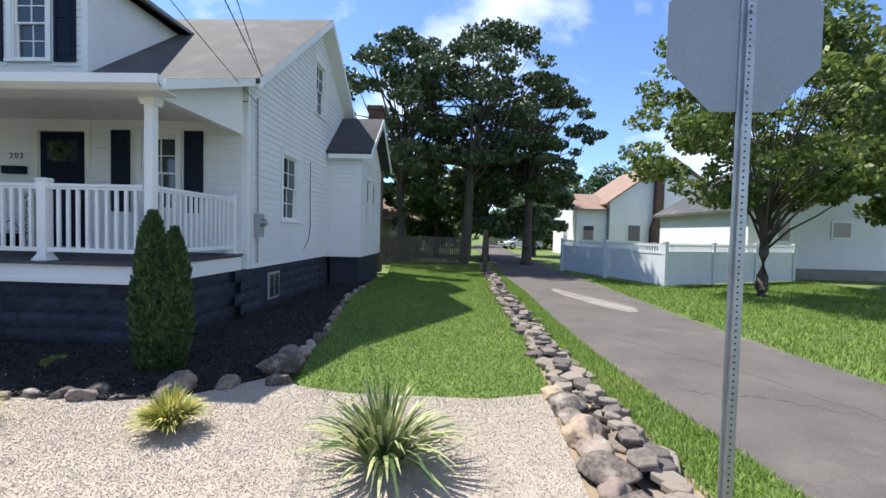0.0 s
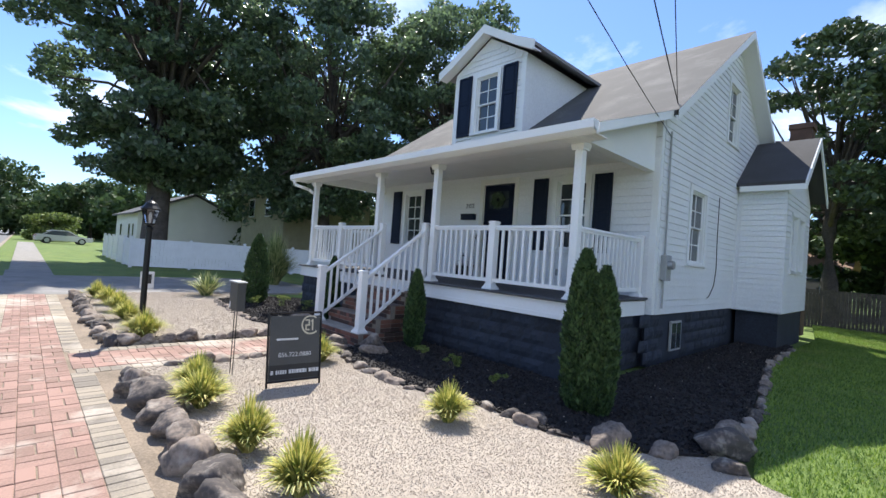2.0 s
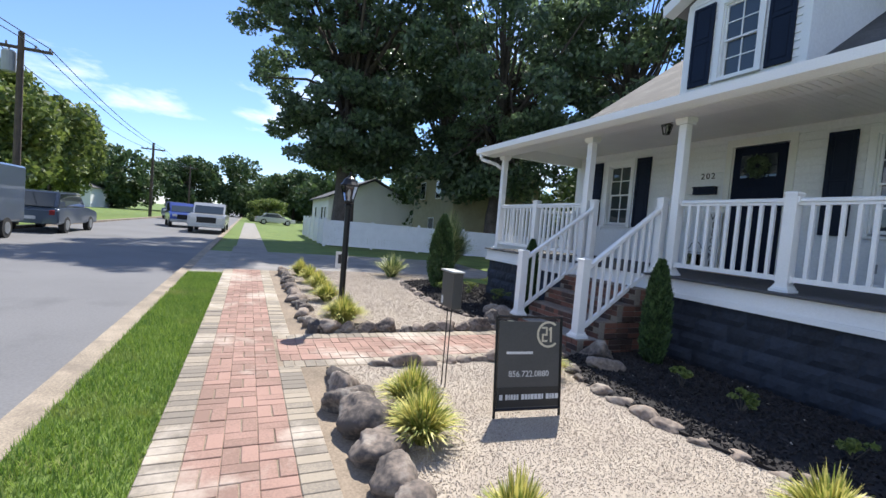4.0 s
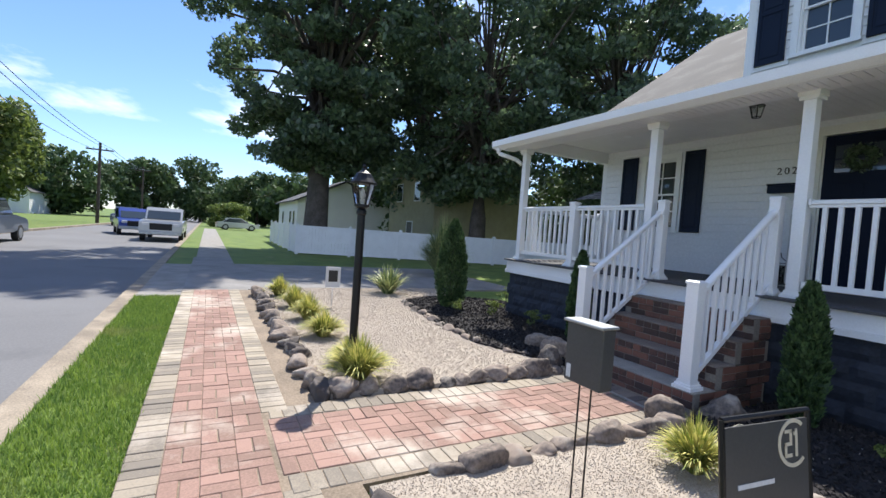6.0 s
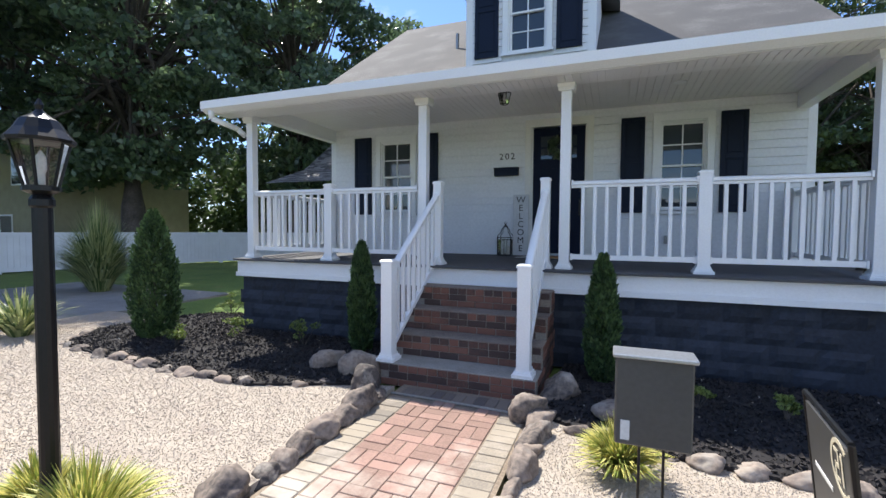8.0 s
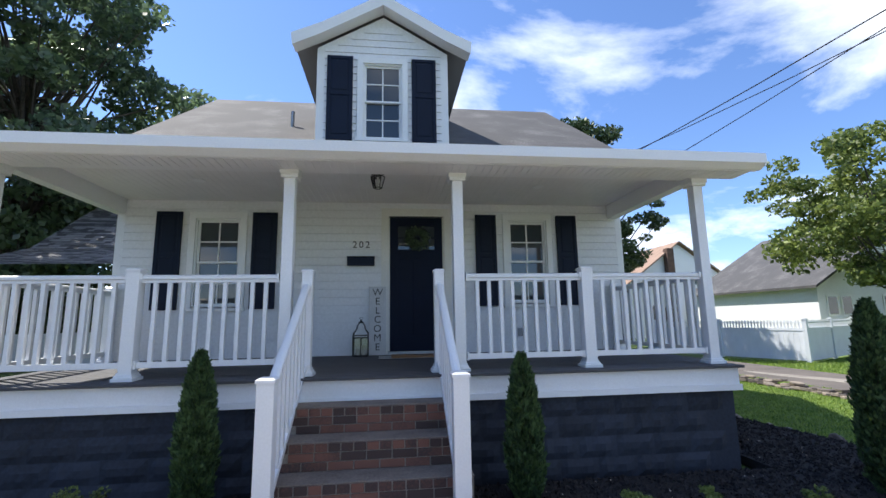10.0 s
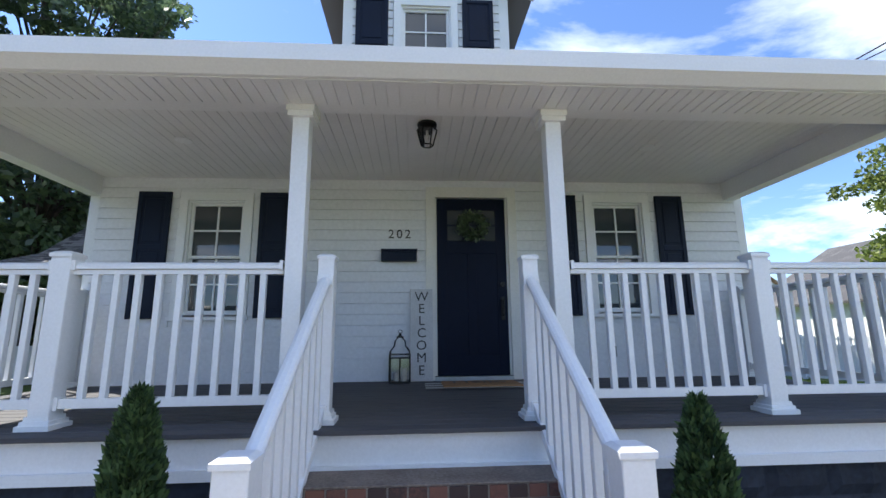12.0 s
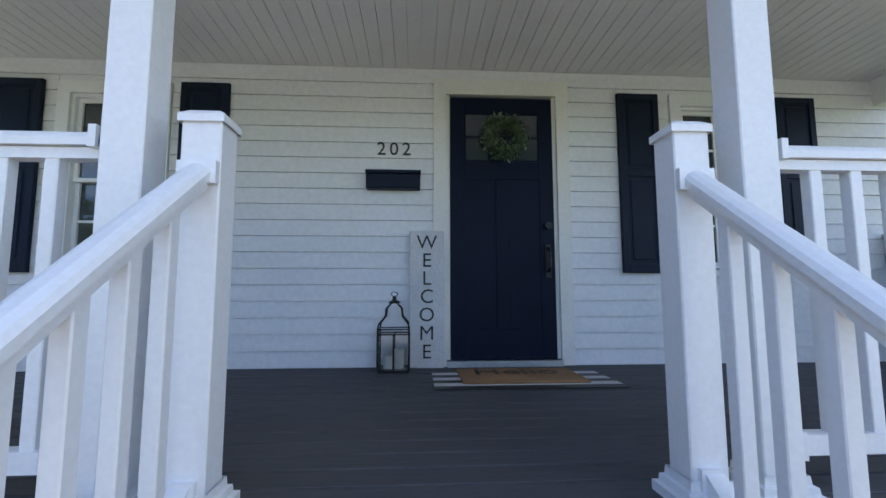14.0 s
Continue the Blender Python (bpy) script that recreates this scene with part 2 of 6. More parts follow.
M_TANROOF = mat("tan_roof", (0.28, 0.19, 0.14), 0.9, var=0.15, scale=2)
M_WOODP = mat("pole_wood", (0.10, 0.075, 0.06), 0.9, var=0.2)
M_GLASS = glass("window_glass", (0.035, 0.045, 0.052))
M_CLEAR = clear_glass("lamp_glass")
M_TYRE = mat("tyre", (0.02, 0.02, 0.02), 0.85, var=0.1)
M_COIR = mat("coir", (0.30, 0.17, 0.08), 0.95, var=0.2, fine=150, bump=0.003)
M_STRIPE = mat("rug_white", (0.6, 0.6, 0.6), 0.95, var=0.08)
M_CANDLE = mat("candle_wax", (0.55, 0.53, 0.47), 0.5, var=0.04)
M_RAILROAD = mat("rust_brown", (0.12, 0.07, 0.05), 0.85, var=0.2)


# ---- building helpers ----
ORG = {}


def thing(name, x, y, z, label="", category="", group="", kind=""):
    ob = new(name)
    ob.empty_display_size = 0.2
    ob.location = (x, y, z)
    ORG[ob] = Vector((x, y, z))
    return tagged(ob, label, category, group, kind)


def part(name, bm, material, parent=None, label="", smooth=False, kind=""):
    """Links a bmesh, in world places, as one mesh under a thing or a part."""
    me = bpy.data.meshes.new(name)
    o = ORG.get(parent, Vector((0, 0, 0))).copy()
    if parent:
        bmesh.ops.translate(bm, verts=bm.verts, vec=-o)
    bmesh.ops.recalc_face_normals(bm, faces=bm.faces)
    bm.to_mesh(me)
    bm.free()
    me.materials.append(material)
    if smooth:
        me.polygons.foreach_set("use_smooth", [True] * len(me.polygons))
    ob = new(name, me)
    if parent:
        ob.parent = parent
    ORG[ob] = o
    return tagged(ob, label, kind=kind)


def box(bm, x0, y0, z0, x1, y1, z1, bevel=0.0, m=None):
    vs = [bm.verts.new(p) for p in ((x0, y0, z0), (x1, y0, z0), (x1, y1, z0), (x0, y1, z0), (x0, y0, z1), (x1, y0, z1), (x1, y1, z1), (x0, y1, z1))]
    fs = [bm.faces.new([vs[i] for i in f]) for f in ((0, 3, 2, 1), (4, 5, 6, 7), (0, 1, 5, 4), (1, 2, 6, 5), (2, 3, 7, 6), (3, 0, 4, 7))]
    if bevel:
        r = bmesh.ops.bevel(bm, geom=list({e for f in fs for e in f.edges}), offset=bevel, segments=1, affect="EDGES")
        vs = [v for v in r["verts"]] + [v for v in vs if v.is_valid]
        vs = list({v for v in vs if v.is_valid})
    if m is not None:
        bmesh.ops.transform(bm, matrix=m, verts=vs)
    return vs


def BX(*a, bevel=0.0, m=None):
    bm = bmesh.new()
    box(bm, *a, bevel=bevel, m=m)
    return bm


def tube(bm, p, q, r0, r1=None, n=8, cap=True):
    """A round bar from p to q."""
    p, q = Vector(p), Vector(q)
    r1 = r0 if r1 is None else r1
    d = (q - p)
    rot = d.to_track_quat("Z", "Y").to_matrix()
    a, b = [], []
    for i in range(n):
        c = rot @ Vector((math.cos(2 * math.pi * i / n), math.sin(2 * math.pi * i / n), 0))
        a.append(bm.verts.new(p + c * r0)); b.append(bm.verts.new(q + c * r1))
    for i in range(n):
        bm.faces.new((a[i], a[(i + 1) % n], b[(i + 1) % n], b[i]))
    if cap:
        bm.faces.new(a[::-1]); bm.faces.new(b)


def lathe(bm, prof, x=0, y=0, n=16):
    """Turns (radius, height) pairs about an upright axis."""
    rings = []
    for r, z in prof:
        rings.append([bm.verts.new((x + r * math.cos(2 * math.pi * i / n), y + r * math.sin(2 * math.pi * i / n), z)) for i in range(n)])
    for a, b in zip(rings, rings[1:]):
        for i in range(n):
            bm.faces.new((a[i], a[(i + 1) % n], b[(i + 1) % n], b[i]))
    bm.faces.new(rings[0][::-1]); bm.faces.new(rings[-1])


def sweep(bm, pts, r, n=6):
    """One round bar along a line of points."""
    rings = []
    for i, p in enumerate(pts):
        a, c = Vector(pts[max(0, i - 1)]), Vector(pts[min(len(pts) - 1, i + 1)])
        rot = (c - a).to_track_quat("Z", "Y").to_matrix()
        rings.append([bm.verts.new(Vector(p) + rot @ Vector((math.cos(2 * math.pi * k / n), math.sin(2 * math.pi * k / n), 0)) * (r[i] if isinstance(r, (list, tuple)) else r)) for k in range(n)])
    for a, c in zip(rings, rings[1:]):
        for k in range(n):
            bm.faces.new((a[k], a[(k + 1) % n], c[(k + 1) % n], c[k]))
    bm.faces.new(rings[0][::-1]); bm.faces.new(rings[-1])


def poly_prism(bm, pts, axis, a, b):
    """A flat outline drawn along an axis from a to b. pts are (u, v): for x (y, z), for y (x, z), for z (x, y)."""
    def P(u, v, w):
        return {"x": (w, u, v), "y": (u, w, v), "z": (u, v, w)}[axis]
    A = [bm.verts.new(P(u, v, a)) for u, v in pts]
    B = [bm.verts.new(P(u, v, b)) for u, v in pts]
    n = len(pts)
    bm.faces.new(A[::-1]); bm.faces.new(B)
    for i in range(n):
        bm.faces.new((A[i], A[(i + 1) % n], B[(i + 1) % n], B[i]))


def quads_object(name, verts, per, material, parent=None, label="", kind="", category=""):
    """A mesh of many loose faces of the same corner count."""
    nf = len(verts) // per
    me = bpy.data.meshes.new(name)
    me.vertices.add(len(verts)); me.vertices.foreach_set("co", np.asarray(verts, dtype=np.float32).ravel())
    me.loops.add(len(verts)); me.loops.foreach_set("vertex_index", np.arange(len(verts), dtype=np.int32))
    me.polygons.add(nf); me.polygons.foreach_set("loop_start", np.arange(0, nf * per, per, dtype=np.int32))
    me.update(calc_edges=True)
    me.materials.append(material)
    ob = new(name, me)
    if parent:
        ob.parent = parent
    ORG[ob] = ORG.get(parent, Vector((0, 0, 0)))
    return tagged(ob, label, category, kind=kind)


def rand_frames(rng, n, flat=0.0):
    """n random pairs of right-angled unit vectors."""
    a = rng.normal(size=(n, 3)); a[:, 2] *= 1 - flat
    a /= np.linalg.norm(a, axis=1)[:, None]
    b = rng.normal(size=(n, 3)); b -= (b * a).sum(1)[:, None] * a
    b /= np.linalg.norm(b, axis=1)[:, None]
    return a, b


# ---- ground, road, pavement ----
def structure(name, bm, material, label="", **k):
    return tagged(part(name, bm, material, None, label, **k), label, kind="structure")


def slab(name, x0, y0, x1, y1, z0, z1, material, label=""):
    return structure(name, BX(x0, y0, z0, x1, y1, z1), material, label)


bm = bmesh.new()
XS = [-900, -300, -100, 100, 300, 900]
YS = [(-900, -0.03), (-12.0, -0.03), (-9.45, -0.03), (-9.4, -0.25), (-1.78, -0.25), (-1.7, -0.03), (60, -0.03), (900, -0.03)]
rows = [[bm.verts.new((x, y, z)) for x in XS] for y, z in YS]
for a, b in zip(rows, rows[1:]):
    for i in range(len(XS) - 1):
        bm.faces.new((a[i], a[i + 1], b[i + 1], b[i]))
structure("ground", bm, M_GRASS, "short green lawn reaching away on all sides")
slab("road", -300, -9.35, 60, -1.85, -0.24, -0.12, M_ROAD, "grey asphalt street with faint repair stains")
slab("kerb", -300, -1.85, 12, -1.62, -0.2, 0.0, M_KERB, "worn tan concrete kerb along the street")
slab("kerb", -300, -9.6, 60, -9.35, -0.2, 0.0, M_KERB, "worn concrete kerb on the far side of the street")

slab("pavement", -60, -0.85, -22.0, 0.25, -0.02, 0.02, M_CONC, "pale concrete pavement along the street")
slab("pavement", -22.0, -0.93, -14.2, 0.25, -0.02, 0.016, M_DRIVE, "shaded grey pavement across the driveway")
slab("apron", -19.5, -1.62, -13.6, -0.93, -0.04, 0.008, M_CONC, "concrete driveway apron at the kerb")
slab("driveway", -20.0, 0.25, -14.4, 7.5, -0.03, 0.01, M_DRIVE, "grey gravel driveway beside the house")
slab("paver_bed", -14.2, -0.93, -3.0, 0.30, -0.05, 0.027, M_JOINT, "sandy bed under the brick pavement")
slab("paver_bed", -3.0, -0.93, 1.72, 0.30, -0.05, 0.027, M_JOINT, "sandy bed under the brick pavement")
slab("path_bed", -7.90, 0.30, -6.62, 3.38, -0.05, 0.027, M_JOINT, "sandy bed under the brick entry path")


def outline_slab(name, pts, z0, z1, material, label):
    bm = bmesh.new()
    poly_prism(bm, pts, "z", z0, z1)
    return structure(name, bm, material, label)


outline_slab("alley", [(2.42, -1.62), (2.30, 2.4), (2.14, 3.5), (2.02, 5.0), (1.95, 7), (1.95, 11.2), (1.85, 14.6), (1.7, 30), (1.7, 60), (5.0, 60), (4.5, 20.7), (4.68, 12.0), (4.66, 8.4), (4.82, 5.6), (4.95, 4.0), (5.0, -1.62)], -0.05, 0.012, M_ALLEY, "dark cracked asphalt lane beside the lawn")
outline_slab("patch", [(2.95, 12.4), (3.3, 11.4), (3.7, 10.4), (3.95, 9.7), (4.1, 9.2), (3.98, 8.7), (3.75, 8.55), (3.5, 8.9), (3.42, 9.2), (3.25, 9.7), (3.1, 10.3), (2.9, 11.0), (2.8, 12.0)], 0.0, 0.0165, M_WORN, "pale worn patch on the asphalt lane")
outline_slab("soil_strip", [(0.95, 0.4), (1.85, 0.4), (1.72, 3), (1.55, 6), (1.45, 10), (1.45, 19), (1.1, 19), (1.12, 8), (1.02, 3)], -0.02, 0.022, M_SOIL, "dry tan soil under the stone border")
for pts in ([(2.5, 3.9), (2.9, 3.7), (3.3, 3.75), (3.9, 3.3)], [(2.6, 6.2), (3.2, 5.2), (3.6, 4.6), (4.3, 2.4)], [(2.4, 8.4), (3.0, 8.2), (3.8, 8.3), (4.9, 7.9)], [(2.2, 12.6), (3.0, 12.3), (4.4, 12.6)]):
    bm = bmesh.new(); fine = [(pts[0][0], pts[0][1], .009)]
    for i, ((a, b_), (c, d)) in enumerate(zip(pts, pts[1:])):
        for k in range(1, 9):
            fine.append((a + (c - a) * k / 8 + .05 * math.sin(k * 4.1 + i * 2), b_ + (d - b_) * k / 8 + .06 * math.sin(k * 2.7 + i), .0078))
    sweep(bm, fine, .006, 4)
    structure("crack", bm, M_MULCH, "dark crack across the asphalt lane")

BED_L = [(-14.3, 0.32), (-7.95, 0.32), (-7.92, 3.2), (-8.5, 3.05), (-9.2, 2.76), (-10.3, 2.8), (-11.4, 2.88), (-12.4, 3.03), (-12.85, 3.6), (-12.85, 4.7), (-14.3, 4.7)]
BED_R = [(-6.55, 0.32), (0.95, 0.32), (1.06, 3.5), (0.5, 3.3), (0, 3.3), (-.8, 3.3), (-1.35, 3.45), (-1.7, 3.75), (-2.0, 3.4), (-2.8, 3.0), (-3.6, 3.0), (-4.2, 2.8), (-4.8, 2.68), (-5.7, 2.74), (-6.55, 3.1)]
MULCH_R = [(-6.5, 3.0), (-5.7, 2.68), (-4.8, 2.6), (-4.2, 2.72), (-3.6, 2.92), (-2.8, 2.9), (-2.2, 3.12), (-1.75, 3.62), (-1.72, 4.5), (-1.85, 5.6), (-2.1, 7.2), (-2.4, 9.2), (-2.5, 12.5), (-3.4, 12.5), (-3.4, 4.5), (-6.5, 4.5)]
MULCH_L = [(-8.2, 3.1), (-8.5, 2.98), (-9.2, 2.68), (-10.3, 2.72), (-11.4, 2.8), (-12.4, 2.95), (-12.9, 3.6), (-12.9, 4.5), (-12.4, 5.2), (-11.2, 5.6), (-11.2, 4.5), (-8.2, 4.5)]
outline_slab("gravel_bed", BED_L, -0.02, 0.06, M_GRAVEL, "pale tan gravel garden bed edged with rocks")
outline_slab("gravel_bed", BED_R, -0.02, 0.05, M_GRAVEL, "pale tan gravel garden bed before the house")
outline_slab("mulch_bed", MULCH_R, -0.02, 0.075, M_MULCH, "black mulch bed round the porch")
outline_slab("mulch_bed", MULCH_L, -0.02, 0.085, M_MULCH, "black mulch bed beside the steps")


def inside(pts, x, y):
    """Which of the points x, y lie inside the outline."""
    r = np.zeros(len(x), bool)
    for (ax, ay), (bx, by) in zip(pts, pts[1:] + pts[:1]):
        hit = ((ay > y) != (by > y)) & (x < (bx - ax) * (y - ay) / ((by - ay) or 1e-9) + ax)
        r ^= hit
    return r


def scatter_in(rng, pts, per_m2):
    xs, ys = [p[0] for p in pts], [p[1] for p in pts]
    n = int((max(xs) - min(xs)) * (max(ys) - min(ys)) * per_m2)
    x, y = rng.uniform(min(xs), max(xs), n), rng.uniform(min(ys), max(ys), n)
    k = inside(pts, x, y)
    return x[k], y[k]


def chips(name, x, y, z, s0, s1, material, label, seed, lift=0.25):
    """Loose four-sided chips lying on a bed."""
    rng = np.random.default_rng(seed)
    n = len(x)
    a, b = rand_frames(rng, n)
    c = np.cross(a, b)
    s = rng.uniform(s0, s1, n)[:, None]
    p = np.stack([x, y, np.full(n, z)], 1) + np.array([0, 0, 1]) * s * lift
    v = [p + a * s, p - a * s * .6 + b * s * .7, p - a * s * .5 - b * s * .6, p + c * s * .55]
    V = np.stack([v[0], v[1], v[3], v[1], v[2], v[3], v[2], v[0], v[3], v[0], v[2], v[1]], 1).reshape(-1, 3)
    return quads_object(name, V, 3, material, None, label, "stuff")


def blades(name, x, y, z, h0, h1, w, material, label, seed, lean=0.5):
    """Grass blades: one bent pointed blade a place."""
    rng = np.random.default_rng(seed)
    n = len(x)
    t = rng.uniform(0, 2 * np.pi, n)
    d = np.stack([np.cos(t), np.sin(t), np.zeros(n)], 1)
    q = np.stack([-np.sin(t), np.cos(t), np.zeros(n)], 1)
    h = rng.uniform(h0, h1, n)[:, None]
    ww = rng.uniform(0.6, 1.3, n)[:, None] * w
    p = np.stack([x, y, np.full(n, 1.0) * z], 1)
    tip = p + d * h * rng.uniform(0.1, lean, n)[:, None] * 1.6 + np.array([0, 0, 1]) * h
    V = np.stack([p - q * ww, p + q * ww, tip], 1).reshape(-1, 3)
    return quads_object(name, V, 3, material, None, label, "stuff")


RNG = np.random.default_rng(3)
x, y = scatter_in(RNG, BED_R, 9500); chips("gravel_chips", x, y, 0.05, 0.003, 0.0085, M_CHIP, "pale stone chips lying loose in the bed", 5)
x, y = scatter_in(RNG, BED_L, 6500); chips("gravel_chips", x, y, 0.06, 0.003, 0.009, M_CHIP, "pale stone chips lying loose in the bed", 6)
x, y = scatter_in(RNG, MULCH_R, 900); chips("mulch_chips", x, y, 0.075, 0.010, 0.035, M_MCHIP, "black shredded mulch pieces", 7)
x, y = scatter_in(RNG, MULCH_L, 900); chips("mulch_chips", x, y, 0.085, 0.010, 0.035, M_MCHIP, "black shredded mulch pieces", 8)
x, y = scatter_in(RNG, MULCH_R + [], 9); chips("stray_chips", x, y, 0.085, 0.006, 0.014, M_CHIP, "stray pale chips on the black mulch", 9)
x, y = scatter_in(RNG, MULCH_L + [], 12); chips("stray_chips", x, y, 0.095, 0.006, 0.014, M_CHIP, "stray pale chips on the black mulch", 10)
STRIP = [(-13.5, -1.62), (1.6, -1.62), (1.6, -0.93), (-13.5, -0.93)]
LAWN = [(-.82, 3.05), (-.4, 3.12), (-.1, 2.98), (0.2, 3.1), (0.5, 3.02), (0.66, 3.12), (0.8, 3.15), (0.95, 3.3), (1.08, 3.5), (1.15, 3.9), (1.2, 6), (1.3, 9), (1.2, 13), (1.1, 21), (-3.2, 21), (-2.4, 15), (-2.45, 12.0), (-2.3, 9.2), (-2.0, 7.2), (-1.75, 5.6), (-1.6, 4.5), (-1.42, 3.6), (-1.2, 3.3)]
slab("grass_strip", -13.5, -1.62, 1.6, -0.93, -0.03, 0.005, M_GRASS, "trimmed grass strip between kerb and pavement")
outline_slab("side_lawn", LAWN, -0.02, 0.03, M_GRASS, "bright green lawn beside the house")
x, y = scatter_in(RNG, STRIP, 5500); blades("grass", x, y, 0.0, 0.03, 0.075, 0.0045, M_BLADE, "short green grass blades", 11)
x, y = scatter_in(RNG, LAWN, 2600); blades("grass", x, y, 0.02, 0.02, 0.055, 0.0075, M_BLADE, "short green grass blades", 12)
EDGE = [(1.80, 0.3), (2.40, 0.3), (2.33, 2.4), (2.17, 3.5), (2.05, 5.0), (1.98, 7), (1.98, 11.2), (1.86, 14.6), (1.72, 22), (1.45, 22), (1.45, 14), (1.45, 9), (1.55, 5)]
outline_slab("verge", EDGE, -0.02, 0.018, M_GRASS, "narrow green verge along the lane")
x, y = scatter_in(RNG, EDGE, 3500); blades("grass", x, y, 0.01, 0.03, 0.08, 0.006, M_BLADE, "short green grass blades", 13)
FARL = [(5.0, 3), (14, 5), (14, 17.2), (13.2, 17.1), (7.0, 14), (5.0, 17), (4.75, 12)]
x, y = scatter_in(RNG, FARL, 700); blades("grass", x, y, -0.03, 0.03, 0.09, 0.009, M_BLADE, "short green grass blades", 14)


# ---- the house ----
LIFT = 0.05
house = thing("house", -7.3, 9, 0, "white clapboard cottage with navy shutters, front dormer and dark block base", "house")
WX0, WX1, WY0, WY1 = -11.15, -3.54, 6.855, 15.5
RIDGE_Y, RIDGE_Z = 10.76, 6.93
BREAK_Y, BREAK_Z = 6.62, 4.03
ZF = 1.02


def roof_z(y):
    """Underside height of the roof over the side walls."""
    if y > RIDGE_Y:
        return RIDGE_Z - 0.74 * (y - RIDGE_Y) - 0.1
    if y > BREAK_Y:
        return BREAK_Z + (RIDGE_Z - BREAK_Z) * (y - BREAK_Y) / (RIDGE_Y - BREAK_Y) - 0.1
    return 3.25 + 0.342 * (y - 4.34) - 0.1


# block foundation, one piece a block
FOUND = []
def found_run(axis, fixed, a, b, z0, z1, out):
    FOUND.append((axis, fixed, a, b, z0, z1, out))

bm = bmesh.new()
box(bm, WX0 + .02, WY0 + .02, -0.05, WX1 - .02, WY1 - .02, ZF - 0.22)
box(bm, -11.14, 4.60, -0.05, -3.67, WY0 + .02, 0.79)
foundation = part("foundation", bm, M_FOUND, house, "dark navy-grey rock-faced block base")
bm = bmesh.new(); box(bm, -3.46, 11.55, -0.05, -2.66, 14.35, 0.78)
bay_found = part("bay_foundation", bm, M_FOUND, house, "dark block base under the side bay")

# walls with openings cut as pieces around them
def wall_boxes(bm, axis, f0, f1, a, b, z0, z1, holes):
    """A wall along an axis with rectangular holes (a0, a1, z0, z1)."""
    cuts = sorted({a, b, *[h[0] for h in holes], *[h[1] for h in holes]})
    for p, q in zip(cuts, cuts[1:]):
        zs = [(z0, z1)]
        for h in holes:
            if h[0] <= p + 1e-6 and h[1] >= q - 1e-6:
                zs = [s for lo, hi in zs for s in ((lo, min(hi, h[2])), (max(lo, h[3]), hi)) if s[1] - s[0] > 1e-4]
        for lo, hi in zs:
            if axis == "x":
                box(bm, p, f0, lo, q, f1, hi)
            else:
                box(bm, f0, p, lo, f1, q, hi)


WIN_L, WIN_R = (-10.08, -9.45, 1.80, 3.09), (-5.42, -4.80, 1.80, 3.10)
DOOR = (-7.30, -6.44, 1.09, 3.15)
SIDE_WIN = (8.38, 9.22, 1.72, 3.08)
GABLE_WIN = (10.38, 11.13, 4.47, 5.74)
bm = bmesh.new()
wall_boxes(bm, "x", WY0, WY0 + 0.15, WX0, WX1, 0.80, 3.7, [WIN_L, WIN_R, DOOR])
wall_front = part("wall_front", bm, M_SIDING, house)
bm = bmesh.new()
wall_boxes(bm, "y", WX1 - 0.15, WX1 - .001, WY0 + .15, WY1, 0.80, 3.72, [SIDE_WIN])
ys = [WY0 + .15, 7.5, RIDGE_Y, WY1]
poly_prism(bm, [(WY0, 3.72), (GABLE_WIN[0], 3.72), (GABLE_WIN[0], roof_z(GABLE_WIN[0])), (WY0, roof_z(WY0))], "x", WX1 - .15, WX1 - .001)
poly_prism(bm, [(GABLE_WIN[1], 3.72), (WY1, 3.72), (WY1, roof_z(WY1)), (GABLE_WIN[1], roof_z(GABLE_WIN[1]))], "x", WX1 - .15, WX1 - .001)
box(bm, WX1 - .15, GABLE_WIN[0], 3.72, WX1 - .001, GABLE_WIN[1], GABLE_WIN[2])
poly_prism(bm, [(GABLE_WIN[0], GABLE_WIN[3]), (GABLE_WIN[1], GABLE_WIN[3]), (GABLE_WIN[1], roof_z(GABLE_WIN[1])), (GABLE_WIN[0], roof_z(GABLE_WIN[0]))], "x", WX1 - .15, WX1 - .001)
wall_east = part("wall_east", bm, M_SIDING, house)
bm = bmesh.new()
poly_prism(bm, [(WY0 + .15, 0.8), (WY1, 0.8), (WY1, roof_z(WY1)), (RIDGE_Y, roof_z(RIDGE_Y)), (WY0 + .15, roof_z(WY0))], "x", WX0, WX0 + .15)
wall_west = part("wall_west", bm, M_SIDING, house)
wall_rear = part("wall_rear", BX(WX0 + .15, WY1 - .15, .8, WX1 - .15, WY1, 3.2), M_SIDING, house)

# roof slabs
def slope(x0, x1, ya, za, yb, zb, t=0.1):
    bm = bmesh.new()
    poly_prism(bm, [(ya, za - t), (yb, zb - t), (yb, zb), (ya, za)], "x", x0, x1)
    return bm

RX0, RX1 = -11.47, -3.32
UX0, UX1 = -11.42, -3.22
roof = part("roof", slope(UX0, UX1, BREAK_Y, BREAK_Z, RIDGE_Y, RIDGE_Z, .09), M_SHINGLE, house, "grey asphalt shingle roof")
part("roof_rear", slope(UX0, UX1, RIDGE_Y + .002, RIDGE_Z, 16.0, 3.05, .09), M_SHINGLE, house, "grey asphalt shingle roof")
porch_roof = part("porch_roof", slope(RX0, RX1, 4.34, 3.25, BREAK_Y - .002, BREAK_Z, .06), M_SHINGLE, house, "low grey shingle porch roof")


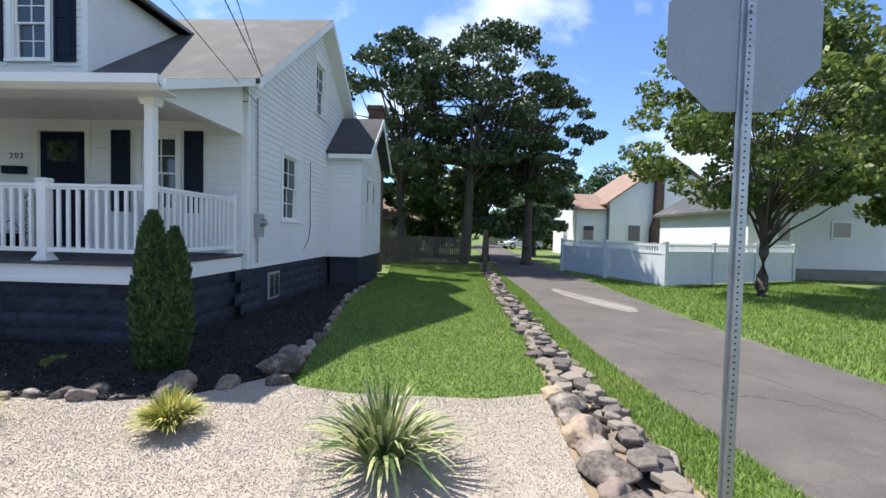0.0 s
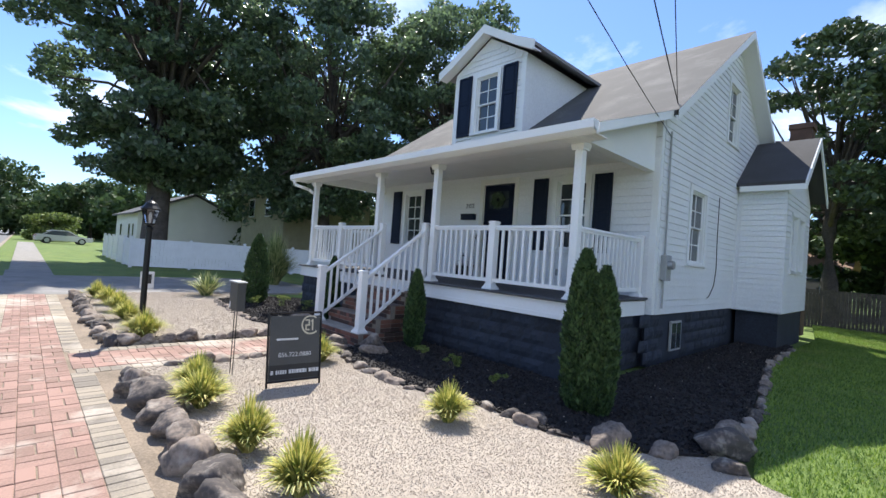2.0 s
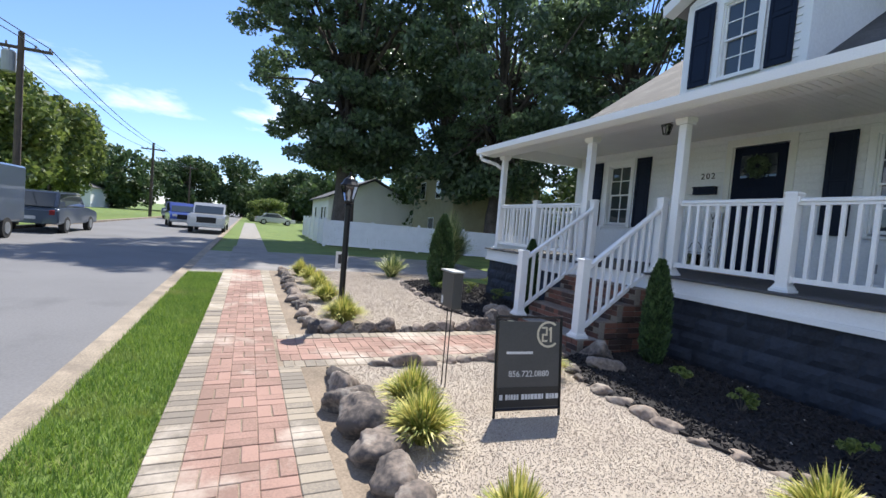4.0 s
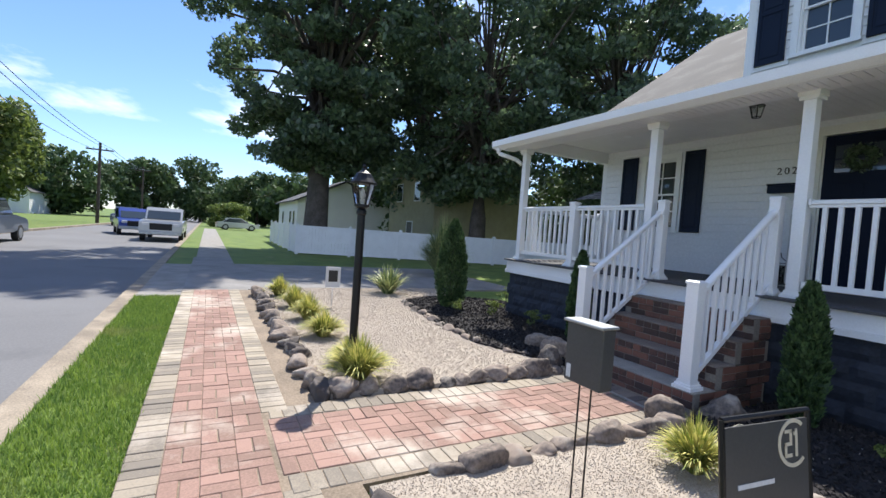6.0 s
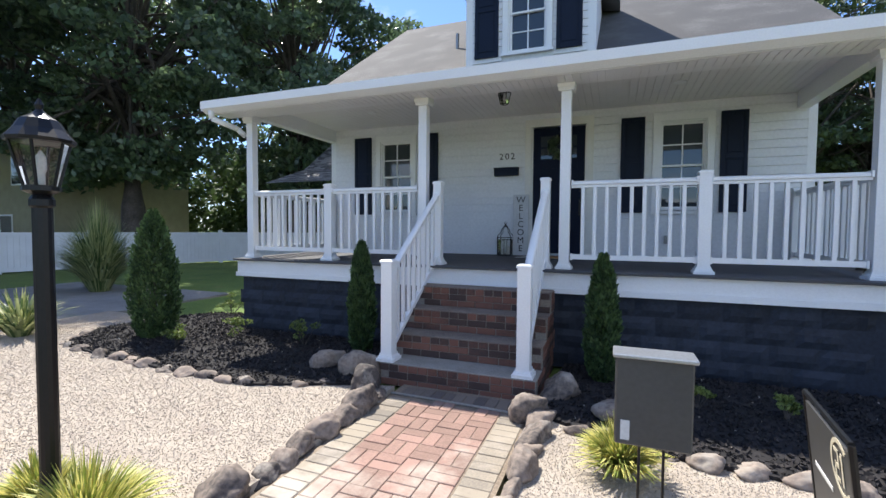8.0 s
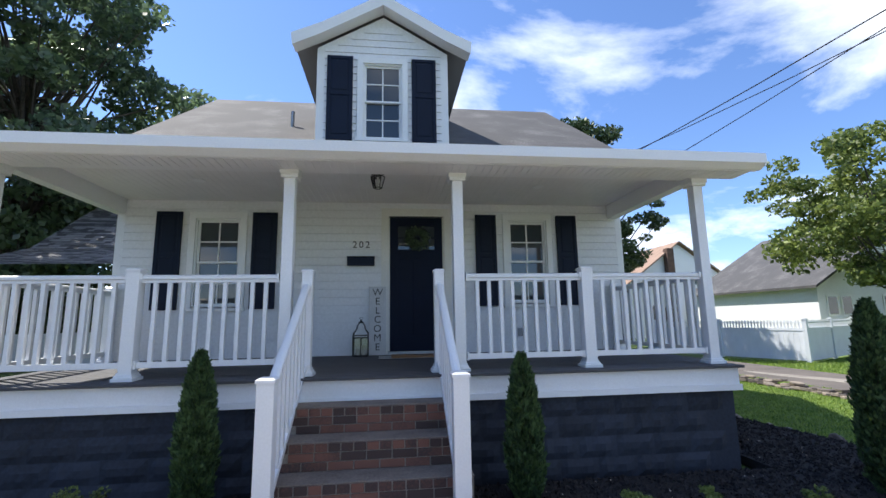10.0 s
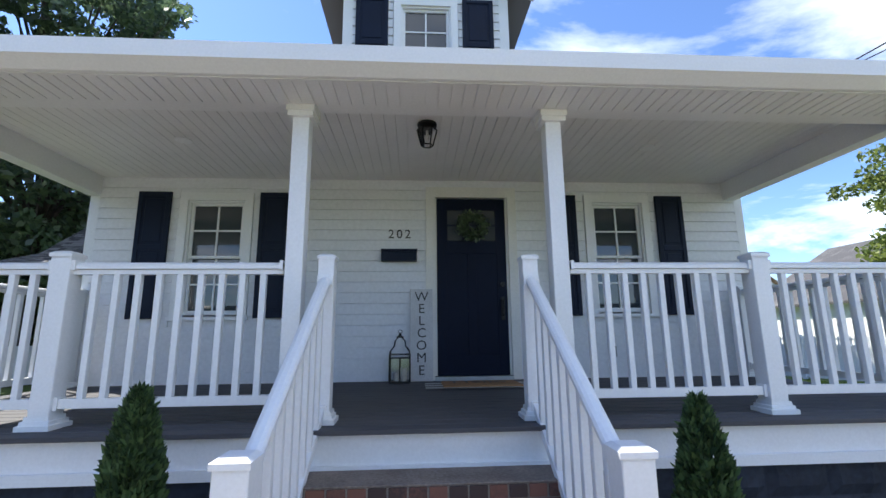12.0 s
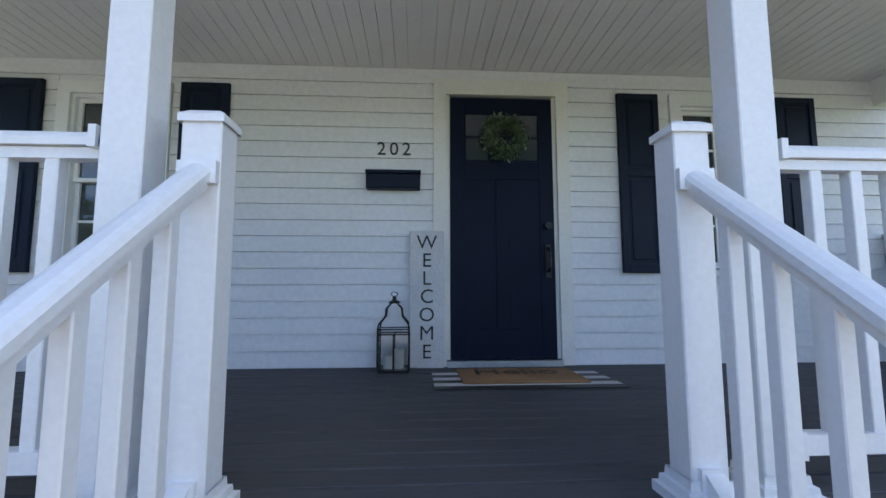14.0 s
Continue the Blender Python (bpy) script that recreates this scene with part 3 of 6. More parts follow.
def shingles(name, x0, x1, ya, za, yb, zb, parent, seed, holes=None):
    """Rows of overlapping tabs on a slope, joined."""
    rng = np.random.default_rng(seed)
    L = math.hypot(yb - ya, zb - za)
    dy, dz = (yb - ya) / L, (zb - za) / L
    ny, nz = -dz, dy
    if nz < 0: ny, nz = -ny, -nz
    vs = []
    rows = int(L / 0.14)
    for r in range(rows):
        s0, s1 = r * 0.14, min(L, r * 0.14 + 0.155)
        x = x0 - rng.uniform(0, .25)
        while x < x1:
            w = rng.choice([0.2, 0.3, 0.33])
            a, b = max(x0, x), min(x1, x + w - 0.006)
            x += w
            if b - a < .02: continue
            t = 0.011 + rng.uniform(0, .005)
            e = rng.uniform(-.006, .006)
            def P(xx, s, h): return (xx, ya + dy * s + ny * h, za + dz * s + nz * h)
            p = [P(a, s0 + e, t), P(b, s0 + e, t), P(b, s1, .004), P(a, s1, .004)]
            q = [P(a, s0 + e, 0.001), P(b, s0 + e, 0.001)]
            vs += p + [q[0], q[1], p[1], p[0]]
    return quads_object(name, np.array(vs), 4, M_SHINGLE, parent, kind="stuff")


shingles("shingles", UX0, UX1, BREAK_Y, BREAK_Z, RIDGE_Y, RIDGE_Z, house, 1)
shingles("shingles", RX0, RX1, 4.34, 3.25, BREAK_Y - .002, BREAK_Z, house, 2)

# eave, gutter, soffit, beam, ceiling
part("fascia", BX(RX0, 4.32, 3.10, RX1, 4.338, 3.21), M_WHITE, house)
bm = bmesh.new()
poly_prism(bm, [(4.20, 3.155), (4.20, 3.26), (4.215, 3.26), (4.215, 3.17), (4.30, 3.125), (4.318, 3.125), (4.318, 3.105), (4.29, 3.105)], "x", RX0 - .02, RX1 + .03)
box(bm, RX0 - .02, 4.21, 3.13, RX0, 4.318, 3.255); box(bm, RX1 + .01, 4.21, 3.13, RX1 + .03, 4.318, 3.255)
gutter = part("gutter", bm, M_WHITE, house, "white metal gutter along the porch eave")
soff = bmesh.new()
box(soff, RX0 + .02, 4.34, 3.125, RX1 - .02, 4.66, 3.14)
for i in range(100):
    xx = RX0 + 0.06 + i * 0.0825
    if xx < RX1 - .08:
        box(soff, xx, 4.345, 3.117, xx + .072, 4.655, 3.1252)
part("soffit", soff, M_WHITE, house, "white ribbed vinyl soffit")
bm = bmesh.new()
box(bm, -11.18, 4.66, 3.14, -3.62, 4.82, 3.36)
box(bm, -11.18, 4.82, 3.14, -11.04, WY0, 3.38); box(bm, -3.76, 4.82, 3.14, -3.62, WY0, 3.38)
part("beam", bm, M_WHITE, house)
bm = bmesh.new()
for i in range(76):
    box(bm, -11.04 + i * .0958, 4.82, 3.36, -11.04 + i * .0958 + .0915, WY0, 3.372)
box(bm, -11.04, 4.82, 3.372, -3.76, WY0, 3.40)
part("porch_ceiling", bm, M_CEIL, house, "white beadboard porch ceiling")
for xa, xb in ((-11.17, -11.13), (-3.67, -3.63)):
    bm = bmesh.new(); poly_prism(bm, [(4.35, 3.12), (4.66, 3.12), (4.66, 3.36), (WY0, 3.36), (WY0, roof_z(WY0)), (4.35, 3.14)], "x", xa, xb)
    part("gable_panel", bm, M_WHITE, house)
# rake boards
def rake(x0, x1, ya, za, yb, zb, h=0.17):
    bm = bmesh.new(); poly_prism(bm, [(ya, za - h), (yb, zb - h), (yb, zb - .005), (ya, za - .005)], "x", x0, x1)
    part("rake_board", bm, M_WHITE, house)
for xa in (UX1 - .03, UX0 - .004):
    rake(xa + .001, xa + .034, BREAK_Y, BREAK_Z, RIDGE_Y, RIDGE_Z); rake(xa + .001, xa + .034, RIDGE_Y, RIDGE_Z, 16, 3.05)
for xa in (RX1, RX0 - .03):
    rake(xa, xa + .03, 4.34, 3.25, BREAK_Y, BREAK_Z, .13)
bm = bmesh.new()
poly_prism(bm, [(WY0, roof_z(WY0) - .03), (RIDGE_Y, RIDGE_Z - .13), (RIDGE_Y, RIDGE_Z - .105), (WY0, roof_z(WY0))], "x", WX1, UX1 - .03)
part("rake_soffit", bm, M_WHITE, house)
bm = bmesh.new()
poly_prism(bm, [(RIDGE_Y, RIDGE_Z - .13), (16, 2.92), (16, 2.945), (RIDGE_Y, RIDGE_Z - .105)], "x", WX1, UX1 - .03)
part("rake_soffit", bm, M_WHITE, house)
for px, py in ((WX1 - .09, WY0 - .012), (WX0 + .0, WY0 - .012)):
    part("corner_board", BX(px, py, 1.07, px + .10, py + .012, 3.36), M_WHITE, house)
part("corner_board", BX(WX1, WY0, .8, WX1 + .014, WY0 + .10, roof_z(WY0) - .04), M_WHITE, house)

# downspout at the west end
bm = bmesh.new()
pts = [(-11.36, 4.26, 3.14), (-11.36, 4.28, 3.03), (-11.22, 4.60, 2.94), (-11.2, 4.72, 2.86)]
for a, b in zip(pts, pts[1:]):
    tube(bm, a, b, .04, n=8)
part("downspout", bm, M_WHITE, house, "white elbow downspout under the gutter", smooth=True)


# ---- windows, shutters, door ----
def window(name, axis, f, a0, a1, z0, z1, out, parent, cas=0.09, lites=2, muntin=True):
    """A double-hung window in a wall whose outer face lies at f; out is the outward sign."""
    def B(bm, a, b, d0, d1, lo, hi, bevel=0.0):
        d0, d1 = sorted((f + out * d0, f + out * d1))
        if axis == "x": box(bm, a, d0, lo, b, d1, hi, bevel)
        else: box(bm, d0, a, lo, d1, b, hi, bevel)
    if axis == "x": cx, cy = (a0 + a1) / 2, f
    else: cx, cy = f, (a0 + a1) / 2
    bm = bmesh.new()
    B(bm, a0 - cas, a0, 0, .03, z0 - .02, z1 + cas); B(bm, a1, a1 + cas, 0, .03, z0 - .02, z1 + cas)
    B(bm, a0, a1, 0, .03, z1, z1 + cas)
    w = part(name, bm, M_WHITE, parent, "white double-hung window with dark glass")
    bm = bmesh.new(); B(bm, a0 - cas - .02, a1 + cas + .02, 0, .055, z0 - .06, z0 - .02); part("window_sill", bm, M_WHITE, w)
    bm = bmesh.new()
    B(bm, a0, a0 + .022, -.10, .0, z0 - .02, z1); B(bm, a1 - .022, a1, -.10, 0, z0 - .02, z1)
    B(bm, a0 + .022, a1 - .022, -.10, 0, z1 - .022, z1); B(bm, a0 + .022, a1 - .022, -.10, 0, z0 - .02, z0 + .02)
    part("window_frame", bm, M_WHITE, w)
    zm = (z0 + z1) / 2
    for lo, hi, dd in ((zm - .015, z1 - .022, -.035), (z0 + .02, zm + .015, -.065)):
        bm = bmesh.new()
        p, q = a0 + .022, a1 - .022
        B(bm, p, p + .03, dd - .025, dd, lo, hi); B(bm, q - .03, q, dd - .025, dd, lo, hi)
        B(bm, p + .03, q - .03, dd - .025, dd, hi - .03, hi); B(bm, p + .03, q - .03, dd - .025, dd, lo, lo + .03)
        if muntin:
            for k in range(1, lites):
                c = p + (q - p) * k / lites
                B(bm, c - .009, c + .009, dd - .02, dd - .004, lo + .03, hi - .03)
            c = (lo + hi) / 2
            B(bm, p + .03, q - .03, dd - .019, dd - .005, c - .009, c + .009)
        part("sash", bm, M_WHITE, w)
        bm = bmesh.new(); B(bm, p + .03, q - .03, dd - .024, dd - .020, lo + .03, hi - .03)
        part("pane", bm, M_GLASS, w)
    return w


def shutter(x0, x1, z0, z1, y, parent):
    bm = bmesh.new()
    box(bm, x0, y - .022, z0, x1, y, z1)
    fr = .05
    zm = z0 + (z1 - z0) * .55
    for a, b, c, d in ((x0, x0 + fr, z0, z1), (x1 - fr, x1, z0, z1), (x0 + fr, x1 - fr, z0, z0 + fr * 1.4), (x0 + fr, x1 - fr, z1 - fr, z1), (x0 + fr, x1 - fr, zm - .03, zm + .03)):
        box(bm, a, y - .034, c, b, y - .0221, d, .003)
    for lo, hi in ((z0 + fr * 1.4, zm - .03), (zm + .03, z1 - fr)):
        box(bm, x0 + fr + .03, y - .030, lo + .03, x1 - fr - .03, y - .0222, hi - .03, .004)
    return part("shutter", bm, M_NAVY, parent, "navy panelled shutter")


FY = WY0 - 0.015
window("window_1", "x", WY0, *WIN_L, -1, house)
window("window_2", "x", WY0, *WIN_R, -1, house)
for a, b in ((-10.61, -10.26), (-9.28, -8.93), (-5.95, -5.62), (-4.64, -4.31)):
    shutter(a, b, 1.76, 3.18, FY - .005, house)
window("window_3", "y", WX1, *SIDE_WIN, 1, house, cas=.10)
window("window_4", "y", WX1, *GABLE_WIN, 1, house, cas=.09)

# front door
door = part("front_door", BX(DOOR[0] + .03, WY0 - .005, 1.12, DOOR[1] - .03, WY0 + .045, 3.13), M_DOOR, house, "closed navy front door with six small panes")
bm = bmesh.new()
dx0, dx1, dyf = DOOR[0] + .03, DOOR[1] - .03, WY0 - .0051
for a, b, c, d in ((dx0, dx0 + .11, 1.12, 3.13), (dx1 - .11, dx1, 1.12, 3.13), (dx0 + .11, dx1 - .11, 3.0, 3.13), (dx0 + .11, dx1 - .11, 2.48, 2.62), (dx0 + .11, dx1 - .11, 1.12, 1.34), ((dx0 + dx1) / 2 - .05, (dx0 + dx1) / 2 + .05, 1.34, 2.48)):
    box(bm, a, dyf - .006, c, b, dyf, d, .002)
part("door_panel", bm, M_DOOR, door)
for i in range(3):
    for j in range(2):
        w = (dx1 - dx0 - .22) / 3
        part("pane", BX(dx0 + .11 + i * w + .012, dyf - .008, 2.62 + j * .19 + .012, dx0 + .11 + (i + 1) * w - .012, dyf - .002, 2.62 + (j + 1) * .19 - .01), M_GLASS, door)
bm = bmesh.new()
tube(bm, (dx1 - .055, dyf - .015, 2.12), (dx1 - .055, dyf - .05, 2.12), .028, n=14)
part("deadbolt", bm, M_BLACK, door, "round dark deadbolt")
bm = bmesh.new()
box(bm, dx1 - .08, dyf - .02, 1.72, dx1 - .035, dyf - .012, 1.98, .004)
tube(bm, (dx1 - .057, dyf - .02, 1.95), (dx1 - .057, dyf - .07, 1.92), .009); tube(bm, (dx1 - .057, dyf - .07, 1.92), (dx1 - .057, dyf - .07, 1.80), .009); tube(bm, (dx1 - .057, dyf - .07, 1.80), (dx1 - .057, dyf - .02, 1.77), .009)
part("door_handle", bm, M_BLACK, door, "black bow door handle")
bm = bmesh.new()
for q in ((DOOR[0] - .10, 1.07, DOOR[0], 3.27), (DOOR[1], 1.07, DOOR[1] + .10, 3.27), (DOOR[0], 3.15, DOOR[1], 3.27)):
    part("door_casing", BX(q[0], WY0 - .03, q[1], q[2], WY0, q[3]), M_CREAM, house)
box(bm, DOOR[0], WY0, 1.12, DOOR[0] + .028, WY0 + .1, 3.15); box(bm, DOOR[1] - .028, WY0, 1.12, DOOR[1], WY0 + .1, 3.15)
part("door_jamb", bm, M_CREAM, house, kind="stuff")
part("threshold", BX(DOOR[0], WY0 - .06, 1.07, DOOR[1], WY0 + .02, 1.115), M_GALV, house, "grey metal door sill")

# ---- dormer ----
bm = bmesh.new()
wall_boxes(bm, "x", 6.8, 6.9, -8.46, -6.38, 4.08, 5.66, [(-7.74, -7.12, 4.30, 5.58)])
dormer = part("dormer", bm, M_SIDING, house, "white gabled roof dormer")
bm = bmesh.new(); poly_prism(bm, [(-8.46, 5.66), (-6.38, 5.66), (-6.38, 5.82), (-7.42, 6.42), (-8.46, 5.82)], "y", 6.80, 6.9)
part("dormer_gable", bm, M_SIDING, dormer)
for xa in (-8.46, -6.53):
    bm = bmesh.new(); poly_prism(bm, [(6.9, 3.9), (9.6, 5.8), (9.6, 5.82), (6.9, 5.82)], "x", xa, xa + .15)
    part("dormer_cheek", bm, M_SIDING, dormer)
for sgn in (-1, 1):
    bm = bmesh.new()
    xe = -7.42 + sgn * 1.38
    xm = -7.42 + sgn * 0.95
    poly_prism(bm, [(-7.42, 6.56), (xm, 6.01), (xe, 5.80), (xe, 5.87), (xm, 6.08), (-7.42, 6.63)], "y", 6.56, 10.4)
    part("dormer_roof", bm, M_SHINGLE, dormer, "grey shingle dormer roof")
    bm = bmesh.new()
    poly_prism(bm, [(-7.42, 6.45), (xm, 5.90), (xe, 5.69), (xe + sgn * .02, 5.885), (xm, 6.09), (-7.42, 6.64)], "y", 6.53, 6.558)
    part("dormer_rake", bm, M_WHITE, dormer)
    bm = bmesh.new(); poly_prism(bm, [(xm, 5.93), (xe, 5.72), (xe, 5.74), (xm, 5.95), ( -7.42, 6.49), (-7.42, 6.47)], "y", 6.56, 6.80)
    part("dormer_soffit", bm, M_WHITE, dormer)
    a = -8.46 if sgn < 0 else -6.50
    part("corner_board", BX(a, 6.785, 4.1, a + .12, 6.80, 5.72), M_WHITE, dormer)
window("dormer_window", "x", 6.785, -7.74, -7.12, 4.32, 5.58, -1, dormer, cas=.09)
shutter(-8.30, -7.90, 4.27, 5.68, 6.785, dormer)
shutter(-6.97, -6.58, 4.27, 5.68, 6.785, dormer)

dormer.location = (.04, 0, .06)

# ---- side bay ----
bm = bmesh.new()
box(bm, -3.53, 11.45, .78, -2.6, 11.6, 3.62); box(bm, -3.53, 14.25, .78, -2.6, 14.4, 3.62)
wall_boxes(bm, "y", -2.75, -2.6, 11.6, 14.25, .78, 3.62, [(12.1, 12.75, 1.75, 3.0), (13.0, 13.65, 1.75, 3.0)])
poly_prism(bm, [(11.45, 3.62), (14.4, 3.62), (12.92, 4.79)], "x", -2.75, -2.6)
bay = part("bay", bm, M_SIDING, house, "white clapboard side bay")
for sgn, lab, mt in ((-1, "dark shingle bay roof", M_SHINGLE_D), (1, "dark shingle bay roof", M_SHINGLE_D)):
    bm = bmesh.new()
    ye = 12.92 + sgn * 1.66
    poly_prism(bm, [(12.92, 4.87), (ye, 3.59), (ye, 3.67), (12.92, 4.95)], "x", -4.3, -2.28)
    part("bay_roof", bm, mt, bay, lab)
    bm = bmesh.new(); poly_prism(bm, [(12.92, 4.75), (ye, 3.47), (ye, 3.66), (12.92, 4.94)], "x", -2.28, -2.25)
    part("bay_rake", bm, M_WHITE, bay)
part("bay_fascia", BX(-3.455, 11.24, 3.47, -2.28, 11.26, 3.59), M_WHITE, bay)
part("bay_soffit", BX(-3.455, 11.26, 3.51, -2.28, 11.45, 3.53), M_WHITE, bay)
window("bay_window", "y", -2.6, 12.1, 12.75, 1.75, 3.0, 1, bay, cas=.08)
window("bay_window", "y", -2.6, 13.0, 13.65, 1.75, 3.0, 1, bay, cas=.08)
bm = bmesh.new(); box(bm, -3.3, 15.55, 0, -2.8, 16.1, 5.95); box(bm, -3.34, 15.51, 5.95, -2.76, 16.14, 6.1)
part("chimney", bm, M_RAILROAD, house, "dark brick chimney behind the house")
bw = part("basement_window", BX(WX1 + .0, 7.70, .14, WX1 + .035, 8.20, .66), M_BOX, house, "small grey two-pane basement window")
for ya in (7.735, 7.965):
    part("pane", BX(WX1 + .034, ya, .175, WX1 + .039, ya + .20, .625), M_GLASS, bw)

# ---- porch deck ----
bm = bmesh.new(); box(bm, -11.19, 4.54, .79, -3.63, 6.84, 1.018)
part("porch_skirt", bm, M_WHITE, house, "white board skirt round the porch")
part("skirt_trim", BX(-11.20, 4.515, .79, -3.62, 4.539, .85), M_WHITE, house)
for i in range(19):
    y0, up = 4.49 + i * 0.129, .0016 * i
    part("deck_plank", BX(-11.23, y0, 1.018 + up, -3.59, min(y0 + .124, 6.84), 1.045 + up, bevel=.003), M_DECK, house)


# ---- porch columns and railings: things of their own kind under the house would be one lump ----
def post(name, x, y, z0, z1, w, parent, label, cap=True, flare=True):
    bm = bmesh.new()
    box(bm, x - w / 2, y - w / 2, z0, x + w / 2, y + w / 2, z1, .004)
    p = part(name, bm, M_WHITE, parent, label)
    if flare:
        bm = bmesh.new()
        rings = []
        for e, z in ((.035, 0), (.035, .03), (.022, .034), (.020, .052), (.010, .056), (.008, .078)):
            r = w / 2 + e
            rings.append([bm.verts.new((x + a * r, y + b_ * r, z0 + z)) for a, b_ in ((-1, -1), (1, -1), (1, 1), (-1, 1))])
        for a, b_ in zip(rings, rings[1:]):
            for k in range(4):
                bm.faces.new((a[k], a[(k + 1) % 4], b_[(k + 1) % 4], b_[k]))
        part("post_foot", bm, M_WHITE, p)
    if cap:
        bm = bmesh.new()
        rings = []
        for e, z in ((.008, -.012), (.008, .010), (.002, .014), (-.012, .024)):
            r = w / 2 + e
            rings.append([bm.verts.new((x + a * r, y + b_ * r, z1 + z)) for a, b_ in ((-1, -1), (1, -1), (1, 1), (-1, 1))])
        for a, b_ in zip(rings, rings[1:]):
            for k in range(4):
                bm.faces.new((a[k], a[(k + 1) % 4], b_[(k + 1) % 4], b_[k]))
        bm.faces.new(rings[-1])
        part("post_cap", bm, M_WHITE, p)
    return p


def column(x, y):
    p = post("porch_column", x, y, 1.045, 3.14, .112, house, "square white porch column", cap=False)
    bm = bmesh.new()
    box(bm, x - .085, y - .085, 3.04, x + .085, y + .085, 3.075); box(bm, x - .095, y - .095, 3.075, x + .095, y + .095, 3.1399)
    part("capital", bm, M_WHITE, p)


def baluster_mesh(h):
    bm = bmesh.new(); box(bm, -.019, -.019, 0, .019, .019, h, .003)
    me = bpy.data.meshes.new("baluster"); bm.to_mesh(me); bm.free(); me.materials.append(M_WHITE)
    return me


BAL = baluster_mesh(0.785)


def railing(x0, y0, x1, y1, zb=1.11, n=None, rise=0.0, gap=.125):
    """A railing from one post face to the next; rise is how much its far end climbs."""
    L = math.hypot(x1 - x0, y1 - y0)
    ang = math.atan2(y1 - y0, x1 - x0)
    sl = rise / L
    up = 0.0 if rise else .035
    r = thing("railing", x0, y0, zb, "white vinyl railing with square balusters on the porch" if not rise else "white sloping stair railing with square balusters", "railing", "porch railings")
    r.rotation_euler = (0, 0, ang)
    ORG[r] = Vector((0, 0, 0))
    def bar(name, lo, hi, w):
        bm = bmesh.new(); poly_prism(bm, [(0, lo), (L, lo + rise), (L, hi + rise), (0, hi)], "y", -w / 2, w / 2)
        return part(name, bm, M_WHITE, r)
    bm = bmesh.new()
    prof = [(u, v + up) for u, v in ((-.037, .903), (-.037, .925), (-.028, .938), (-.012, .946), (.012, .946), (.028, .938), (.037, .925), (.037, .903))]
    A = [bm.verts.new((0, u, v)) for u, v in prof]; B = [bm.verts.new((L, u, v + rise)) for u, v in prof]
    bm.faces.new(A[::-1]); bm.faces.new(B)
    for k in range(8):
        bm.faces.new((A[k], A[(k + 1) % 8], B[(k + 1) % 8], B[k]))
    part("top_rail", bm, M_WHITE, r)
    bar("under_rail", .87 + up, .8999 + up, .045)
    bar("bottom_rail", .10, .155, .05)
    k = n or max(1, round(L / gap) - 1)
    for i in range(k):
        s = L * (i + 1) / (k + 1)
        b = new("baluster", BAL); b.parent = r; b.location = (s, 0, .125 + up * .5 + s * sl)
    for s in (0.0, L - .02):
        part("bracket", BX(s, -.05, .895 + up + s * sl, s + .02, .05, .955 + up + s * sl), M_WHITE, r)
        part("bracket", BX(s, -.035, .09 + s * sl, s + .02, .035, .165 + s * sl), M_WHITE, r)
    return r


C = (-11.09, -8.30, -6.55, -3.75)
for cx in C:
    column(cx, 4.745)
for px in (-9.72, -5.16):
    post("rail_post", px, 4.745, 1.045, 2.085, .12, house, "white railing post with a flared foot")
for px, py in ((-8.09, 4.725), (-6.765, 4.725)):
    post("rail_post", px, py, 1.045, 2.065, .103, house, "white railing post at the head of the steps")
for px in (-11.09, -3.75):
    post("rail_post", px, 6.775, 1.062, 2.06, .10, house, "white railing post against the wall")
railing(C[0] + .07, 4.745, -9.78, 4.745); railing(-9.66, 4.745, C[1] - .07, 4.745)
railing(C[2] + .07, 4.745, -5.22, 4.745); railing(-5.10, 4.745, C[3] - .07, 4.745)
railing(C[0], 4.815, C[0], 6.725); railing(C[3], 4.815, C[3], 6.725)

# ---- front steps ----
steps = thing("front_steps", -7.4, 4.0, 0, "red brick front steps with grey concrete treads", "steps")
SX0, SX1 = -8.17, -6.62
SY = (3.36, 3.68, 3.96, 4.24, 4.535)
SZ = (.22, .44, .66, .88)
bm = bmesh.new()
for i, z in enumerate(SZ):
    box(bm, SX0 + .01, SY[i] + .01, 0.0 if i == 0 else SZ[i - 1], SX1 - .01, 4.535, z - .013)
core = part("core", bm, M_MORTAR, steps)
# lowest tread is pale; the three above it take the darker grey-brown
for i, z in enumerate(SZ):
    part("tread", BX(SX0 + .004, SY[i] + .004, z - .012, SX1 - .004, (SY[i + 1] + .02) if i < 3 else 4.535, z, bevel=.004), M_TREAD if i == 0 else M_TREADB, steps, "worn pale concrete tread" if i == 0 else "darker grey-brown tread")
NEWEL_Y = 3.46
newels = []
for nx in (-8.12, -6.755):
    newels.append(post("newel_post", nx, NEWEL_Y, .22, 1.21, .12, steps, "white newel post on the lowest tread"))
for nx, hx in ((-8.12, -8.09), (-6.755, -6.765)):
    railing(nx, NEWEL_Y + .06, hx, 4.675, zb=.21, rise=.845, n=8)

house.location.z = LIFT
ORG[house] = Vector((-7.3, 9, 0))

# ---- paving bricks, boards and blocks: pieces ----
def brick_mesh(l, w, h, material, bv=.004):
    bm = bmesh.new(); box(bm, -l / 2, -w / 2, 0, l / 2, w / 2, h, bv)
    me = bpy.data.meshes.new("brick"); bm.to_mesh(me); bm.free(); me.materials.append(material)
    return me


